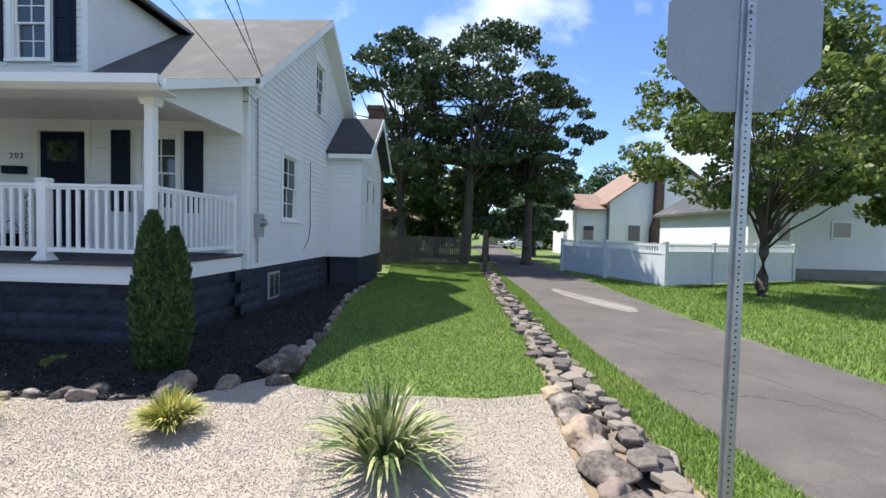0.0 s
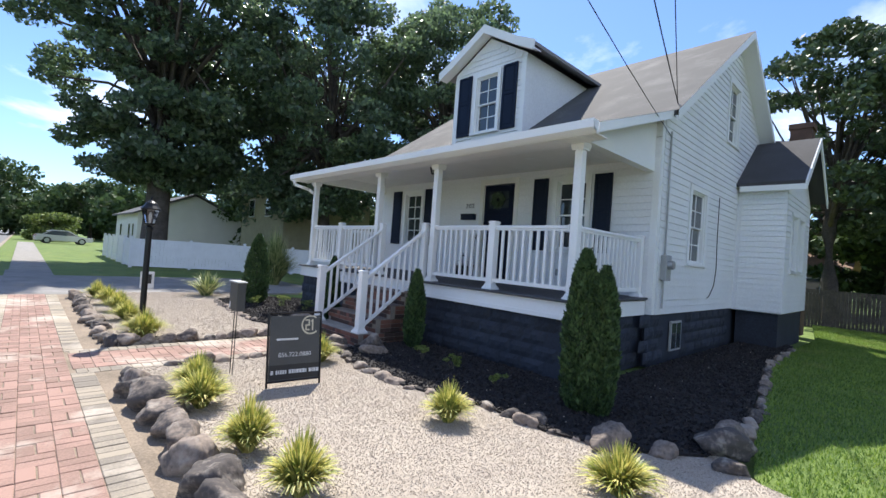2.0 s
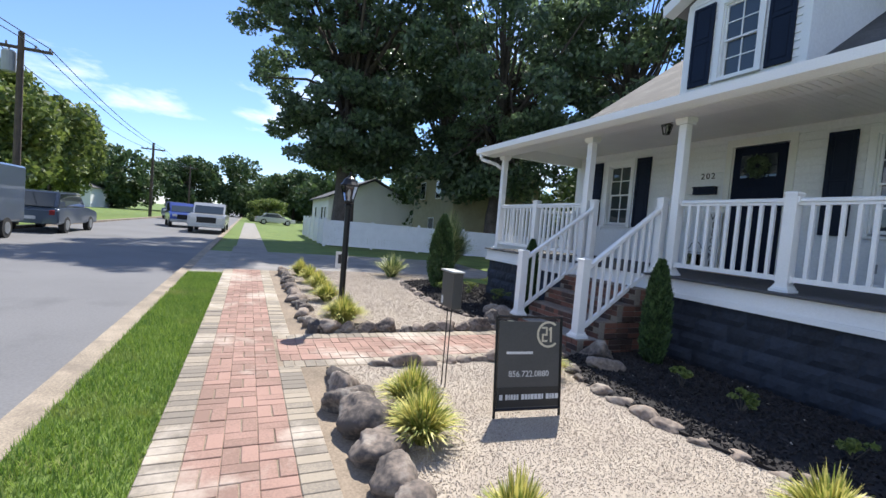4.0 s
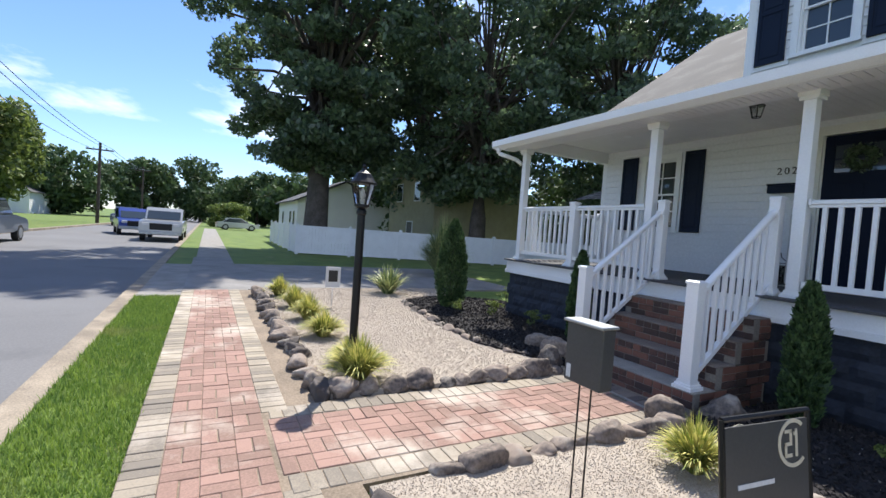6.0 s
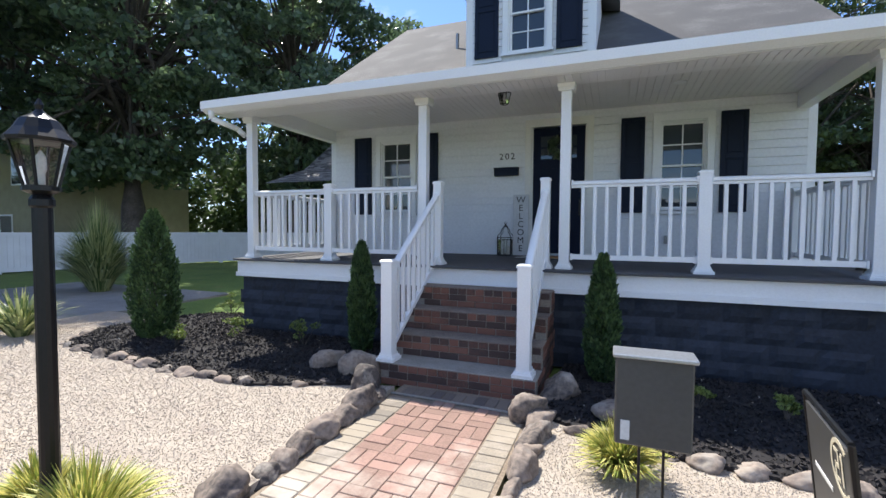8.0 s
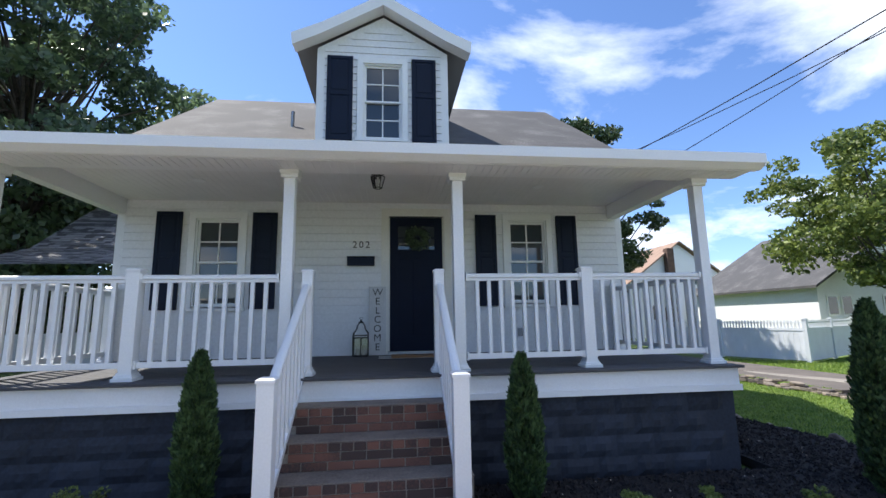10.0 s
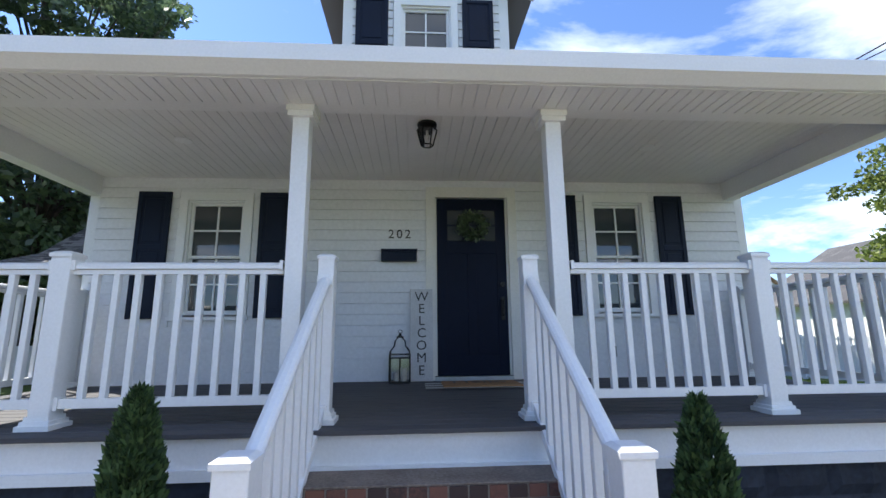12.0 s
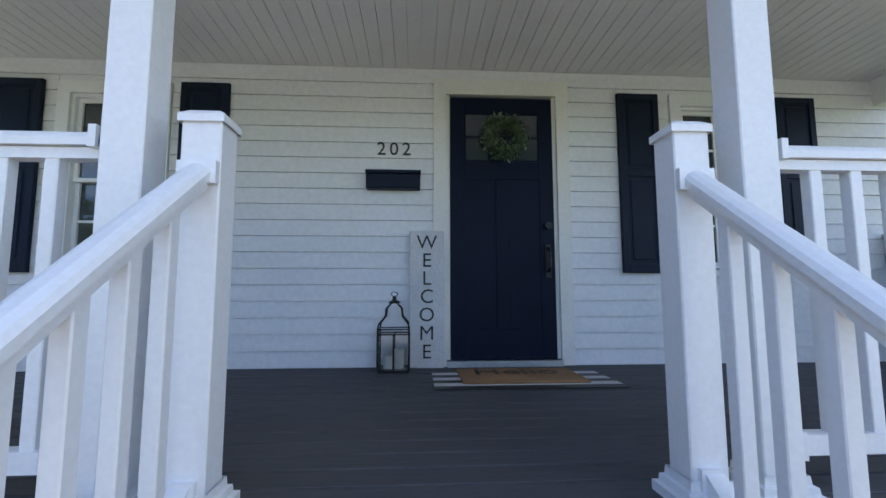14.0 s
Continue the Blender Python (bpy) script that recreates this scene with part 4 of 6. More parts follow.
# ---- trees ----
def crown(name, clumps, n, s, material, parent, seed, spread=1.0, label="", flat=.5):
    """Many small leaves gathered round clumps (x, y, z, r)."""
    rng = np.random.default_rng(seed)
    cl = np.array(clumps)
    w = cl[:, 3] ** 2; w = w / w.sum()
    k = rng.choice(len(cl), n, p=w)
    d = rng.normal(size=(n, 3)); d /= np.linalg.norm(d, axis=1)[:, None]
    r = rng.uniform(0.25, 1, n) ** 0.55
    p = cl[k, :3] + d * (r * cl[k, 3] * spread)[:, None] * np.array([1, 1, flat])
    a, b = rand_frames(rng, n)
    q = rng.uniform(.6, 1.4, n)[:, None] * s
    V = np.stack([p + a * q, p + b * q * .55, p - a * q, p - b * q * .55], 1).reshape(-1, 3)
    return quads_object(name, V, 4, material, parent, label)


def tree(name, x, y, h, r, z0, n, s, leaf, label, seed, trunk=.2, forks=.6, top_z=None, single=False, squash=1.0, clump=0.24, count=60, zbase=None, lean=0.0, group=""):
    """A tapered trunk with forking limbs and a crown of clumps at the limbs' ends; z0 is where the crown starts."""
    rng = random.Random(seed)
    t = thing(name, x, y, -.03, label, "tree", group)
    top = Vector((x + lean, y, top_z or z0 + (h - z0) * .55))
    base = Vector((x, y, -.05))
    mid = base.lerp(top, .45) + Vector((rng.uniform(-.15, .15), rng.uniform(-.15, .15), 0)) * trunk * 4
    bm = bmesh.new()
    sweep(bm, [base, base + Vector((0, 0, .25)), base.lerp(mid, .5), mid, mid.lerp(top, .5), top], [trunk * 1.5, trunk * 1.1, trunk * .95, trunk * .8, trunk * .55, trunk * .25], 10)
    part("trunk", bm, M_BARK, t, smooth=True)
    cl = []
    cz, hz = (h + z0) / 2, (h - z0) / 2
    far = bmesh.new()
    for i in range(count):
        u = rng.random() * 2 - 1
        a = rng.uniform(0, 2 * math.pi)
        rr = math.sqrt(max(0, 1 - u * u * .9)) * rng.uniform(.30, 1.0) * r
        c = Vector((x + lean + rr * math.cos(a), y + rr * math.sin(a) * squash, cz + u * hz * .88))
        cl.append((c.x, c.y, c.z, r * clump * rng.uniform(.55, 1.35)))
        if i < count * forks:
            f = rng.uniform(.0, 1)
            st = mid.lerp(top, f)
            kn = st.lerp(c, .5) + Vector((0, 0, rng.uniform(-.05, .12) * r))
            w = trunk * rng.uniform(.16, .34) * (1 - .4 * f)
            bb = far if single else bmesh.new()
            sweep(bb, [st, st.lerp(kn, .5) + Vector((0, 0, .03 * r)), kn, kn.lerp(c, .6), c], [w, w * .85, w * .6, w * .4, w * .15], 6)
            if not single:
                part("limb", bb, M_BARK, t, smooth=True)
    if single:
        part("branch", far, M_BARK, t, kind="stuff", smooth=True)
    crown("crown", [(a - x, b - y, c + .03, d) for a, b, c, d in cl], n, s, leaf, t, seed, flat=.9 if single else .5)
    ORG[t] = Vector((x, y, -.03))
    return t


def at(eye, bearing, dist):
    return eye[0] + dist * math.cos(radians(bearing)), eye[1] + dist * math.sin(radians(bearing))


# tall shade trees west of the house
tree("shade_tree", -28.0, 4.4, 20, 6.0, 3.2, 66000, .14, M_LEAF_D, "tall dark leafy shade tree behind the white fence", 21, trunk=.62, count=230, clump=.155)
tree("shade_tree", -25.0, 12.5, 17.5, 6.4, 2.6, 46000, .14, M_LEAF_D, "tall dense shade tree with bright upper leaves", 22, trunk=.45, count=190, clump=.165)
tree("shade_tree", -22.0, 19.0, 18.5, 6.3, 2.0, 42000, .15, M_LEAF_D, "tall dense shade tree beside the yard", 23, trunk=.4, count=170, clump=.17)
tree("shade_tree", -34.5, 13.0, 17, 6.6, 2.5, 20000, .2, M_LEAF_D, "large shade tree further back", 24, trunk=.5, count=70, clump=.25)
tree("shade_tree", -16.5, 33.0, 17, 5.0, 4.0, 20000, .22, M_LEAF_M, "tall light green tree behind the house", 25, trunk=.4, count=60, clump=.22)
# dark trees behind the side lawn
tree("dark_tree", -2.8, 22.0, 11.8, 3.7, 3.0, 19000, .105, M_LEAF_P, "dark tree with open limbs behind the lawn", 31, trunk=.28, count=115, clump=.16)
tree("dark_tree", 0.4, 21.0, 11.2, 4.2, 4.6, 18000, .105, M_LEAF_P, "tall dark pine with open layered branches", 32, trunk=.26, count=95, clump=.16, lean=.6)
tree("dark_tree", 3.6, 22.5, 9.8, 3.4, 3.4, 16000, .105, M_LEAF_P, "dark tree spreading toward the lane", 33, trunk=.25, count=95, clump=.16)
tree("dark_tree", 1.6, 25.0, 6.0, 3.2, 1.2, 16000, .14, M_LEAF_P, "low dark tree behind the hedge", 34, trunk=.2, count=40, clump=.28)
tree("dark_tree", 5.6, 33.0, 6.5, 3.2, 1.2, 12000, .17, M_LEAF_D, "dark tree beside the lane", 35, trunk=.2, count=40, clump=.28)
tree("far_tree", -1.5, 30.0, 7.5, 4.0, .8, 12000, .2, M_LEAF_F, "green tree in the back garden", 36, trunk=.2, count=40, clump=.28)
tree("far_tree", -8.0, 30.0, 7.0, 3.6, .8, 12000, .2, M_LEAF_F, "green tree in the back garden", 37, trunk=.2, count=40, clump=.28)
# broad tree east of the lane
tree("garden_tree", 8.7, 12.1, 7.8, 4.1, 2.3, 26000, .085, M_LEAF_M, "broad yellow-green dogwood with low forked trunk", 41, trunk=.15, count=200, clump=.125, forks=.22, top_z=2.7)
tree("garden_tree", 14.5, 14.0, 7.8, 3.8, 2.2, 20000, .12, M_LEAF_M, "yellow-green garden tree beside the grey house", 42, trunk=.18, count=60, clump=.24)
# street trees far west
for i, (tx, ty, th, tr) in enumerate(((-38, -15.5, 9.0, 4.2), (-45, -16, 9.5, 4.6), (-54, -17, 9, 4.5), (-34, -22, 10, 5))):
    tree("street_tree", tx, ty, th, tr, 1.8, 15000, .2, M_LEAF_M, "green street tree across the road", 50 + i, trunk=.25, count=50, clump=.26, group="trees across the road", single=True)
for i, (tx, ty, th, tr) in enumerate(((-95, -22, 10, 7), (-105, -12, 11, 7), (-112, -2, 12, 8), (-100, 8, 10, 7), (-88, 14, 9, 6), (-118, -34, 10, 7), (-75, 20, 9, 6), (-60, 24, 10, 6), (-70, -26, 8, 5))):
    tree("far_tree", tx, ty, th, tr, .8, 7000, .42, M_LEAF_F, "distant green tree along the street", 70 + i, trunk=.3, count=40, clump=.3, group="distant trees", single=True)
tree("round_bush", -72, 2.0, 3.4, 3.0, .1, 5000, .2, M_LEAF_M, "round light green bush beside the pavement", 90, trunk=.1, count=30, clump=.35)

for i, (tx, ty, th, tr) in enumerate(((-30, 24, 7.5, 4.5), (-24, 27, 8, 5), (-33, 18.5, 6, 3.5), (-40, 14, 7, 5), (-24, 23, 5.0, 3.2), (-29, 26, 6, 4), (-19, 30, 5.5, 3.6), (-13, 34, 5.5, 3.6), (-38, 22, 6, 4.5), (9, 50, 8, 5), (-2, 52, 8, 5), (18, 52, 9, 6))):
    tree("hedge_tree", tx, ty, th, tr, .1, 7000, .2, M_LEAF_F, "low dense green tree along the back gardens", 130 + i, trunk=.15, count=36, clump=.3, group="back garden trees", single=True)

# ---- fences ----
def panel_fence(pts, h, label, group, pickets=False, step=2.4):
    for (ax, ay), (bx, by) in zip(pts, pts[1:]):
        L = math.hypot(bx - ax, by - ay); ang = math.atan2(by - ay, bx - ax)
        n = max(1, round(L / step)); w = L / n
        f = thing("fence", ax, ay, 0, label, "fence", group)
        f.rotation_euler = (0, 0, ang); ORG[f] = Vector((0, 0, 0))
        for i in range(n + 1):
            bm = bmesh.new(); box(bm, i * w - .065, -.065, -.03, i * w + .065, .065, h + .06); box(bm, i * w - .08, -.08, h + .06, i * w + .08, .08, h + .085); box(bm, i * w - .045, -.045, h + .085, i * w + .045, .045, h + .11)
            part("post", bm, M_FENCE, f)
        for i in range(n):
            a, b = i * w + .065, (i + 1) * w - .065
            zt = h - (.22 if pickets else 0)
            bm = bmesh.new()
            box(bm, a, -.03, .03, b, .03, .16); box(bm, a, -.03, zt - .09, b, .03, zt)
            k = int((b - a) / .15)
            for j in range(k):
                q = a + (b - a) * j / k
                box(bm, q, -.014, .16, q + (b - a) / k - .004, .014, zt - .09)
            part("plank", bm, M_FENCE, f, kind="stuff")
            if pickets:
                part("rail", BX(a, -.025, h - .06, b, -.0125, h - .01), M_FENCE, f)
                for j in range(int((b - a) / .11)):
                    o = new("picket", PICKET); o.parent = f; o.location = (a + .03 + j * .11, 0, zt)


PICKET = bpy.data.meshes.new("picket")
bm = bmesh.new(); box(bm, 0, -.012, 0, .045, .012, .27); bm.to_mesh(PICKET); bm.free(); PICKET.materials.append(M_FENCE)
panel_fence([(-37.5, 3.4), (-26.1, 3.2), (-22.9, 15.0), (-18.0, 24.0)], 1.35, "plain white vinyl privacy fence beside the shaded lawn", "west fence")
panel_fence([(4.8, 19.6), (6.9, 14.1), (13.2, 17.2)], 1.35, "white vinyl fence with a picket top by the lane", "east fence", pickets=True)
bm = bmesh.new()
for i in range(60):
    box(bm, -5.5 + i * .1, 20.6 + .01 * math.sin(i * 2.3), -.03, -5.5 + i * .1 + .092, 20.63, 1.35)
wf = thing("board_fence", -2.5, 20.6, 0, "dark weathered board fence at the end of the lawn", "fence")
part("board", bm, M_BARK, wf, kind="stuff")
bm = bmesh.new(); box(bm, 1.05, 16.4, -.03, 1.22, 16.55, 1.7)
part("gate_post", bm, M_WOODP, thing("gate_post", 1.1, 16.5, 0, "weathered grey wooden gate post by the lane", "post"))


# ---- neighbouring houses ----
def cottage(name, x0, y0, x1, y1, h, roof_h, wallm, roofm, label, ridge="x", wins=(), rot=0, chim=None, over=.35):
    hs = thing(name, (x0 + x1) / 2, (y0 + y1) / 2, 0, label, "house")
    part("wall", BX(x0, y0, -.05, x1, y1, h), wallm, hs)
    if ridge == "x":
        c = (y0 + y1) / 2
        bm = bmesh.new(); poly_prism(bm, [(y0, h), (y1, h), (c, h + roof_h - .1)], "x", x0, x1); part("gable", bm, wallm, hs)
        for a in (y0 - over, y1 + over):
            bm = bmesh.new(); e = over * roof_h / (c - y0); poly_prism(bm, [(a, h - e), (c, h + roof_h), (c, h + roof_h + .12), (a, h - e + .12)], "x", x0 - over, x1 + over); part("roof", bm, roofm, hs)
    else:
        c = (x0 + x1) / 2
        bm = bmesh.new(); poly_prism(bm, [(x0, h), (x1, h), (c, h + roof_h - .1)], "y", y0, y1); part("gable", bm, wallm, hs)
        for a in (x0 - over, x1 + over):
            bm = bmesh.new(); e = over * roof_h / (c - x0); poly_prism(bm, [(a, h - e), (c, h + roof_h), (c, h + roof_h + .12), (a, h - e + .12)], "y", y0 - over, y1 + over); part("roof", bm, roofm, hs)
    for face, a, z, w, hh in wins:
        if face == "s":
            q = (a - w / 2, y0 - .05, z, a + w / 2, y0 - .02, z + hh); g = (a - w / 2 + .07, y0 - .056, z + .07, a + w / 2 - .07, y0 - .051, z + hh - .07)
        elif face == "w":
            q = (x0 - .05, a - w / 2, z, x0 - .02, a + w / 2, z + hh); g = (x0 - .056, a - w / 2 + .07, z + .07, x0 - .051, a + w / 2 - .07, z + hh - .07)
        else:
            q = (x1 + .02, a - w / 2, z, x1 + .05, a + w / 2, z + hh); g = (x1 + .051, a - w / 2 + .07, z + .07, x1 + .056, a + w / 2 - .07, z + hh - .07)
        f = part("window", BX(*q), M_WHITE, hs); part("pane", BX(*g), M_GLASS, f)
    if chim:
        cx, cy, cz = chim
        bm = bmesh.new(); box(bm, cx - .5, cy - .3, 0, cx + .5, cy + .3, 2.2); poly_prism(bm, [(cx - .5, 2.2), (cx + .5, 2.2), (cx + .28, 2.9), (cx - .28, 2.9)], "y", cy - .3, cy + .3); box(bm, cx - .28, cy - .25, 2.9, cx + .28, cy + .25, cz)
        part("chimney", bm, M_RAILROAD, hs)
    return hs


# clapboard neighbour with real board courses
nh = cottage("grey_house", 12.3, 18.6, 23.5, 27, 3.0, 3.4, M_SIDING, M_SHINGLE, "pale grey clapboard house with its gable to the lane", "y", (("s", 13.0, 1.5, .6, .95), ("s", 13.75, 1.5, .6, .95), ("s", 16.1, 1.7, .85, .75)))
part("foundation", BX(12.28, 18.55, -.05, 23.5, 18.6, .42), M_CONC, nh, "pale concrete base")
for i in range(44):
    z = .44 + i * .14
    w = 5.6 if z < 2.95 else 5.6 * (6.25 - z) / 3.3
    if w < .3: continue
    bm = bmesh.new(); poly_prism(bm, [(18.6, z), (18.6, z + .14), (18.575, z)], "x", 17.9 - w, 17.9 + w); part("clapboard", bm, M_SIDING, nh)
cottage("white_house", 11.2, 33, 20, 44, 4.2, 3.2, M_WHITE, M_TANROOF, "white two-storey house with a brown roof", "y", (("s", 13, 1.2, 1.0, 1.3), ("s", 17, 4.0, 1.0, 1.1), ("w", 36, 1.2, 1.2, 1.4), ("w", 40, 3.4, 1.0, 1.2)), chim=(14.6, 32.7, 6.9))
cottage("white_house_wing", 8.9, 33.5, 11.15, 42, 3.6, 1.4, M_WHITE, M_TANROOF, "white front wing of a two-storey house", "x", (("s", 9.8, 1.2, .9, 1.2), ("w", 37, 1.2, 1.2, 1.4)))
cottage("small_house", -8.5, 31, -3.2, 36, 2.5, 1.5, M_TAN, M_TANROOF, "low cream house with a brown roof behind the garden", "x", (("s", -4.5, 1.0, .8, .9),))
cottage("tan_house", -36, 11.5, -28.5, 18, 5.2, 1.8, M_TAN, M_TANROOF, "two-storey tan house under the shade trees", "x", (("s", -31, 3.4, 1.0, 1.3), ("s", -34, 3.4, 1.0, 1.3), ("s", -32, .8, 1.0, 1.3)))
cottage("pale_house", -50, 5.5, -40, 13, 3.2, 1.8, M_WHITE, M_SHINGLE, "white house with dark windows along the street", "x", (("s", -43, 1.1, .9, 1.3), ("s", -47, 1.1, .9, 1.3), ("s", -41.3, 1.1, .7, 1.3)))
cottage("far_house", 3.5, 62, 10, 70, 2.8, 1.6, M_TAN, M_SHINGLE, "distant low house at the end of the lane", "x", (("s", 6, 1, 1, 1.2),))
cottage("far_house", -95, -30, -84, -22, 3, 1.8, M_WHITE, M_SHINGLE, "distant white house across the street", "x", (("s", -88, 1, 1, 1.2),))
cottage("shed", -14.3, 27.0, -12.3, 29, 1.9, .8, M_RAILROAD, M_TANROOF, "small brown garden shed behind the fence", "x")


# ---- vehicles ----
def car(name, x, y, ang, z, L, W, prof, cabin, body, label, r=.34, axles=(.19, .80)):
    t = thing(name, x, y, z, label, "car")
    t.rotation_euler = (0, 0, radians(ang)); ORG[t] = Vector((0, 0, 0))
    bm = bmesh.new(); poly_prism(bm, [(a * L - L / 2, b) for a, b in prof], "y", -W / 2, W / 2)
    bmesh.ops.bevel(bm, geom=bm.edges[:], offset=.05, segments=2, affect="EDGES")
    b = part("body", bm, body, t, smooth=False)
    bm = bmesh.new(); poly_prism(bm, [(a * L - L / 2, c) for a, c in cabin], "y", -W / 2 + .10, W / 2 - .10)
    bmesh.ops.bevel(bm, geom=bm.edges[:], offset=.04, segments=2, affect="EDGES")
    part("roof", bm, body, t)
    xs = [p[0] for p in cabin]; zs = [p[1] for p in cabin]
    (a0, c0), (a1, c1), (a2, c2), (a3, c3) = cabin
    k = .07
    bm = bmesh.new()
    g = [(a0 * L - L / 2 + .12, c0 + .02), (a1 * L - L / 2 + .08, c1 - k), (a2 * L - L / 2 - .08, c2 - k), (a3 * L - L / 2 - .12, c3 + .02)]
    poly_prism(bm, g, "y", -W / 2 + .085, W / 2 - .085)
    part("side_window", bm, M_GLASS, t)
    for (p, q), s in (((cabin[0], cabin[1]), -1), ((cabin[3], cabin[2]), 1)):
        bm = bmesh.new()
        ax, az, bx, bz = p[0] * L - L / 2, p[1] + .03, q[0] * L - L / 2, q[1] - .06
        poly_prism(bm, [(ax + s * .0, az), (bx + s * .0, bz), (bx + s * .03, bz + .01), (ax + s * .03, az + .01)], "y", -W / 2 + .2, W / 2 - .2)
        part("windscreen", bm, M_GLASS, t)
    for ax in axles:
        for s in (-1, 1):
            wx = ax * L - L / 2
            bm = bmesh.new(); tube(bm, (wx, s * (W / 2 - .20), r), (wx, s * (W / 2 + .01), r), r, n=18)
            w = part("wheel", bm, M_TYRE, t)
            bm = bmesh.new(); tube(bm, (wx, s * (W / 2 + .0), r), (wx, s * (W / 2 + .025), r), r * .62, n=14)
            part("rim", bm, M_GALV, w)
    zz = max(b for a, b in prof) * .78
    for s in (-1, 1):
        part("headlight", BX(L / 2 - .06, s * (W / 2 - .30) - .15, zz - .08, L / 2 + .012, s * (W / 2 - .30) + .15, zz + .08, bevel=.02), M_STRIPE, t)
        part("tail_light", BX(-L / 2 - .012, s * (W / 2 - .22) - .1, zz - .1, -L / 2 + .06, s * (W / 2 - .22) + .1, zz + .1, bevel=.02), M_REDL, t)
    part("grille", BX(L / 2 - .05, -W * .26, zz - .28, L / 2 + .014, W * .26, zz + .07, bevel=.02), M_BLACK, t)
    part("bumper", BX(L / 2 - .1, -W * .48, .38, L / 2 + .05, W * .48, .58, bevel=.03), M_GALV, t)
    part("number_plate", BX(-L / 2 - .02, -.25, .55, -L / 2 + .05, .25, .68), M_STRIPE, t)
    return t


M_REDL = mat("tail_red", (0.25, 0.02, 0.02), .3, var=.05)
M_SILVER = mat("silver_paint", (0.48, 0.49, 0.50), .28, metal=.3, var=.02, coat=.6)
M_BLUE = mat("blue_paint", (0.02, 0.05, 0.28), .28, var=.02, coat=.8)
M_STEEL = mat("steel_blue_paint", (0.10, 0.13, 0.18), .28, metal=.3, var=.02, coat=.7)
SUVP = [(0, .38), (0, .95), (.03, 1.05), (.70, 1.08), (.97, .92), (1, .75), (1, .38)]
SUVC = [(.02, 1.04), (.07, 1.68), (.55, 1.72), (.72, 1.05)]
CARP = [(0, .30), (0, .80), (.06, .92), (.70, .88), (.96, .74), (1, .6), (1, .30)]
CARC = [(.10, .88), (.25, 1.40), (.56, 1.42), (.74, .86)]
TRP = [(0, .5), (0, 1.15), (.40, 1.15), (.70, 1.18), (.98, 1.12), (1, .95), (1, .45)]
TRC = [(.36, 1.14), (.40, 1.82), (.60, 1.85), (.72, 1.16)]
car("pickup_truck", -35.2, -2.75, 0, -.12, 5.8, 2.0, TRP, TRC, M_SILVER, "silver pickup truck parked at the kerb", r=.40, axles=(.2, .82))
car("blue_car", -40.5, -5.0, 12, -.12, 4.5, 1.85, SUVP, SUVC, M_BLUE, "dark blue hatchback in the street beside the pickup")
car("grey_suv", -27.2, -8.35, 180, -.12, 4.9, 1.95, SUVP, SUVC, M_STEEL, "steel grey sport utility vehicle at the far kerb")
car("far_pickup", -58, -7.6, 0, -.12, 5.4, 1.95, TRP, TRC, M_STEEL, "dark pickup truck further up the street", r=.4)
car("silver_sedan", -62, 2.6, 95, -.03, 4.6, 1.8, CARP, CARC, M_SILVER, "silver sedan standing across the far pavement")
car("white_sedan", 6.6, 48, 200, -.03, 4.5, 1.8, CARP, CARC, M_FENCE, "white sedan parked beyond the lane")

# grey box trailer behind the sport utility vehicle
bt = thing("box_trailer", -21.4, -8.5, -.12, "dark grey box trailer parked at the far kerb", "trailer")
part("body", BX(-23.0, -9.2, .42, -19.8, -7.8, 2.35, bevel=.06), M_STEEL, bt)
part("rear_door", BX(-23.015, -9.05, .6, -22.99, -7.95, 2.2, bevel=.01), M_FOUND, bt)
part("hitch", BX(-23.8, -8.55, .30, -22.9, -8.45, .40), M_BLACK, bt)
for wy in (-9.12, -7.88):
    bm = bmesh.new(); tube(bm, (-21.7, wy - .1, .22), (-21.7, wy + .1, .22), .34, n=18); wh_ = part("wheel", bm, M_TYRE, bt)
    bm = bmesh.new(); tube(bm, (-21.7, wy + .1, .22), (-21.7, wy + .115, .22), .2, n=14); part("rim", bm, M_GALV, wh_)

# ---- poles, wires ----
def pole(x, y, h, label):
    t = thing("utility_pole", x, y, -.03, label, "utility pole", "utility poles")
    bm = bmesh.new(); tube(bm, (x, y, -.03), (x, y, h), .16, .11, 10); part("mast", bm, M_WOODP, t)
    part("crossarm", BX(x - .06, y - 1.1, h - .75, x + .06, y + 1.1, h - .63), M_WOODP, t)
    for k in (-1, -.5, .5, 1):
        bm = bmesh.new(); tube(bm, (x, y + k, h - .63), (x, y + k, h - .48), .04, n=6); part("insulator", bm, M_CONC, t)


def transformer(x, y, z):
    t = thing("transformer", x, y, z, "grey can transformer hung on the utility pole", "transformer", "transformers")
    bm = bmesh.new(); lathe(bm, [(.2, z), (.25, z + .04), (.25, z + .85), (.2, z + .93), (.06, z + .96)], x, y, 16); part("can", bm, M_BOX, t)
    bm = bmesh.new(); tube(bm, (x, y, z + .95), (x, y, z + 1.15), .04, n=8); part("bushing", bm, M_CONC, t)


def wire(p, q, sag, r, label, parent=None):
    bm = bmesh.new()
    p, q = Vector(p), Vector(q)
    pts = [p.lerp(q, i / 14) + Vector((0, 0, -4 * sag * (i / 14) * (1 - i / 14))) for i in range(15)]
    sweep(bm, pts, r, 5)
    part("wire", bm, M_BLACK, thing("overhead_wire", *p, label, "cable", "overhead wires"))


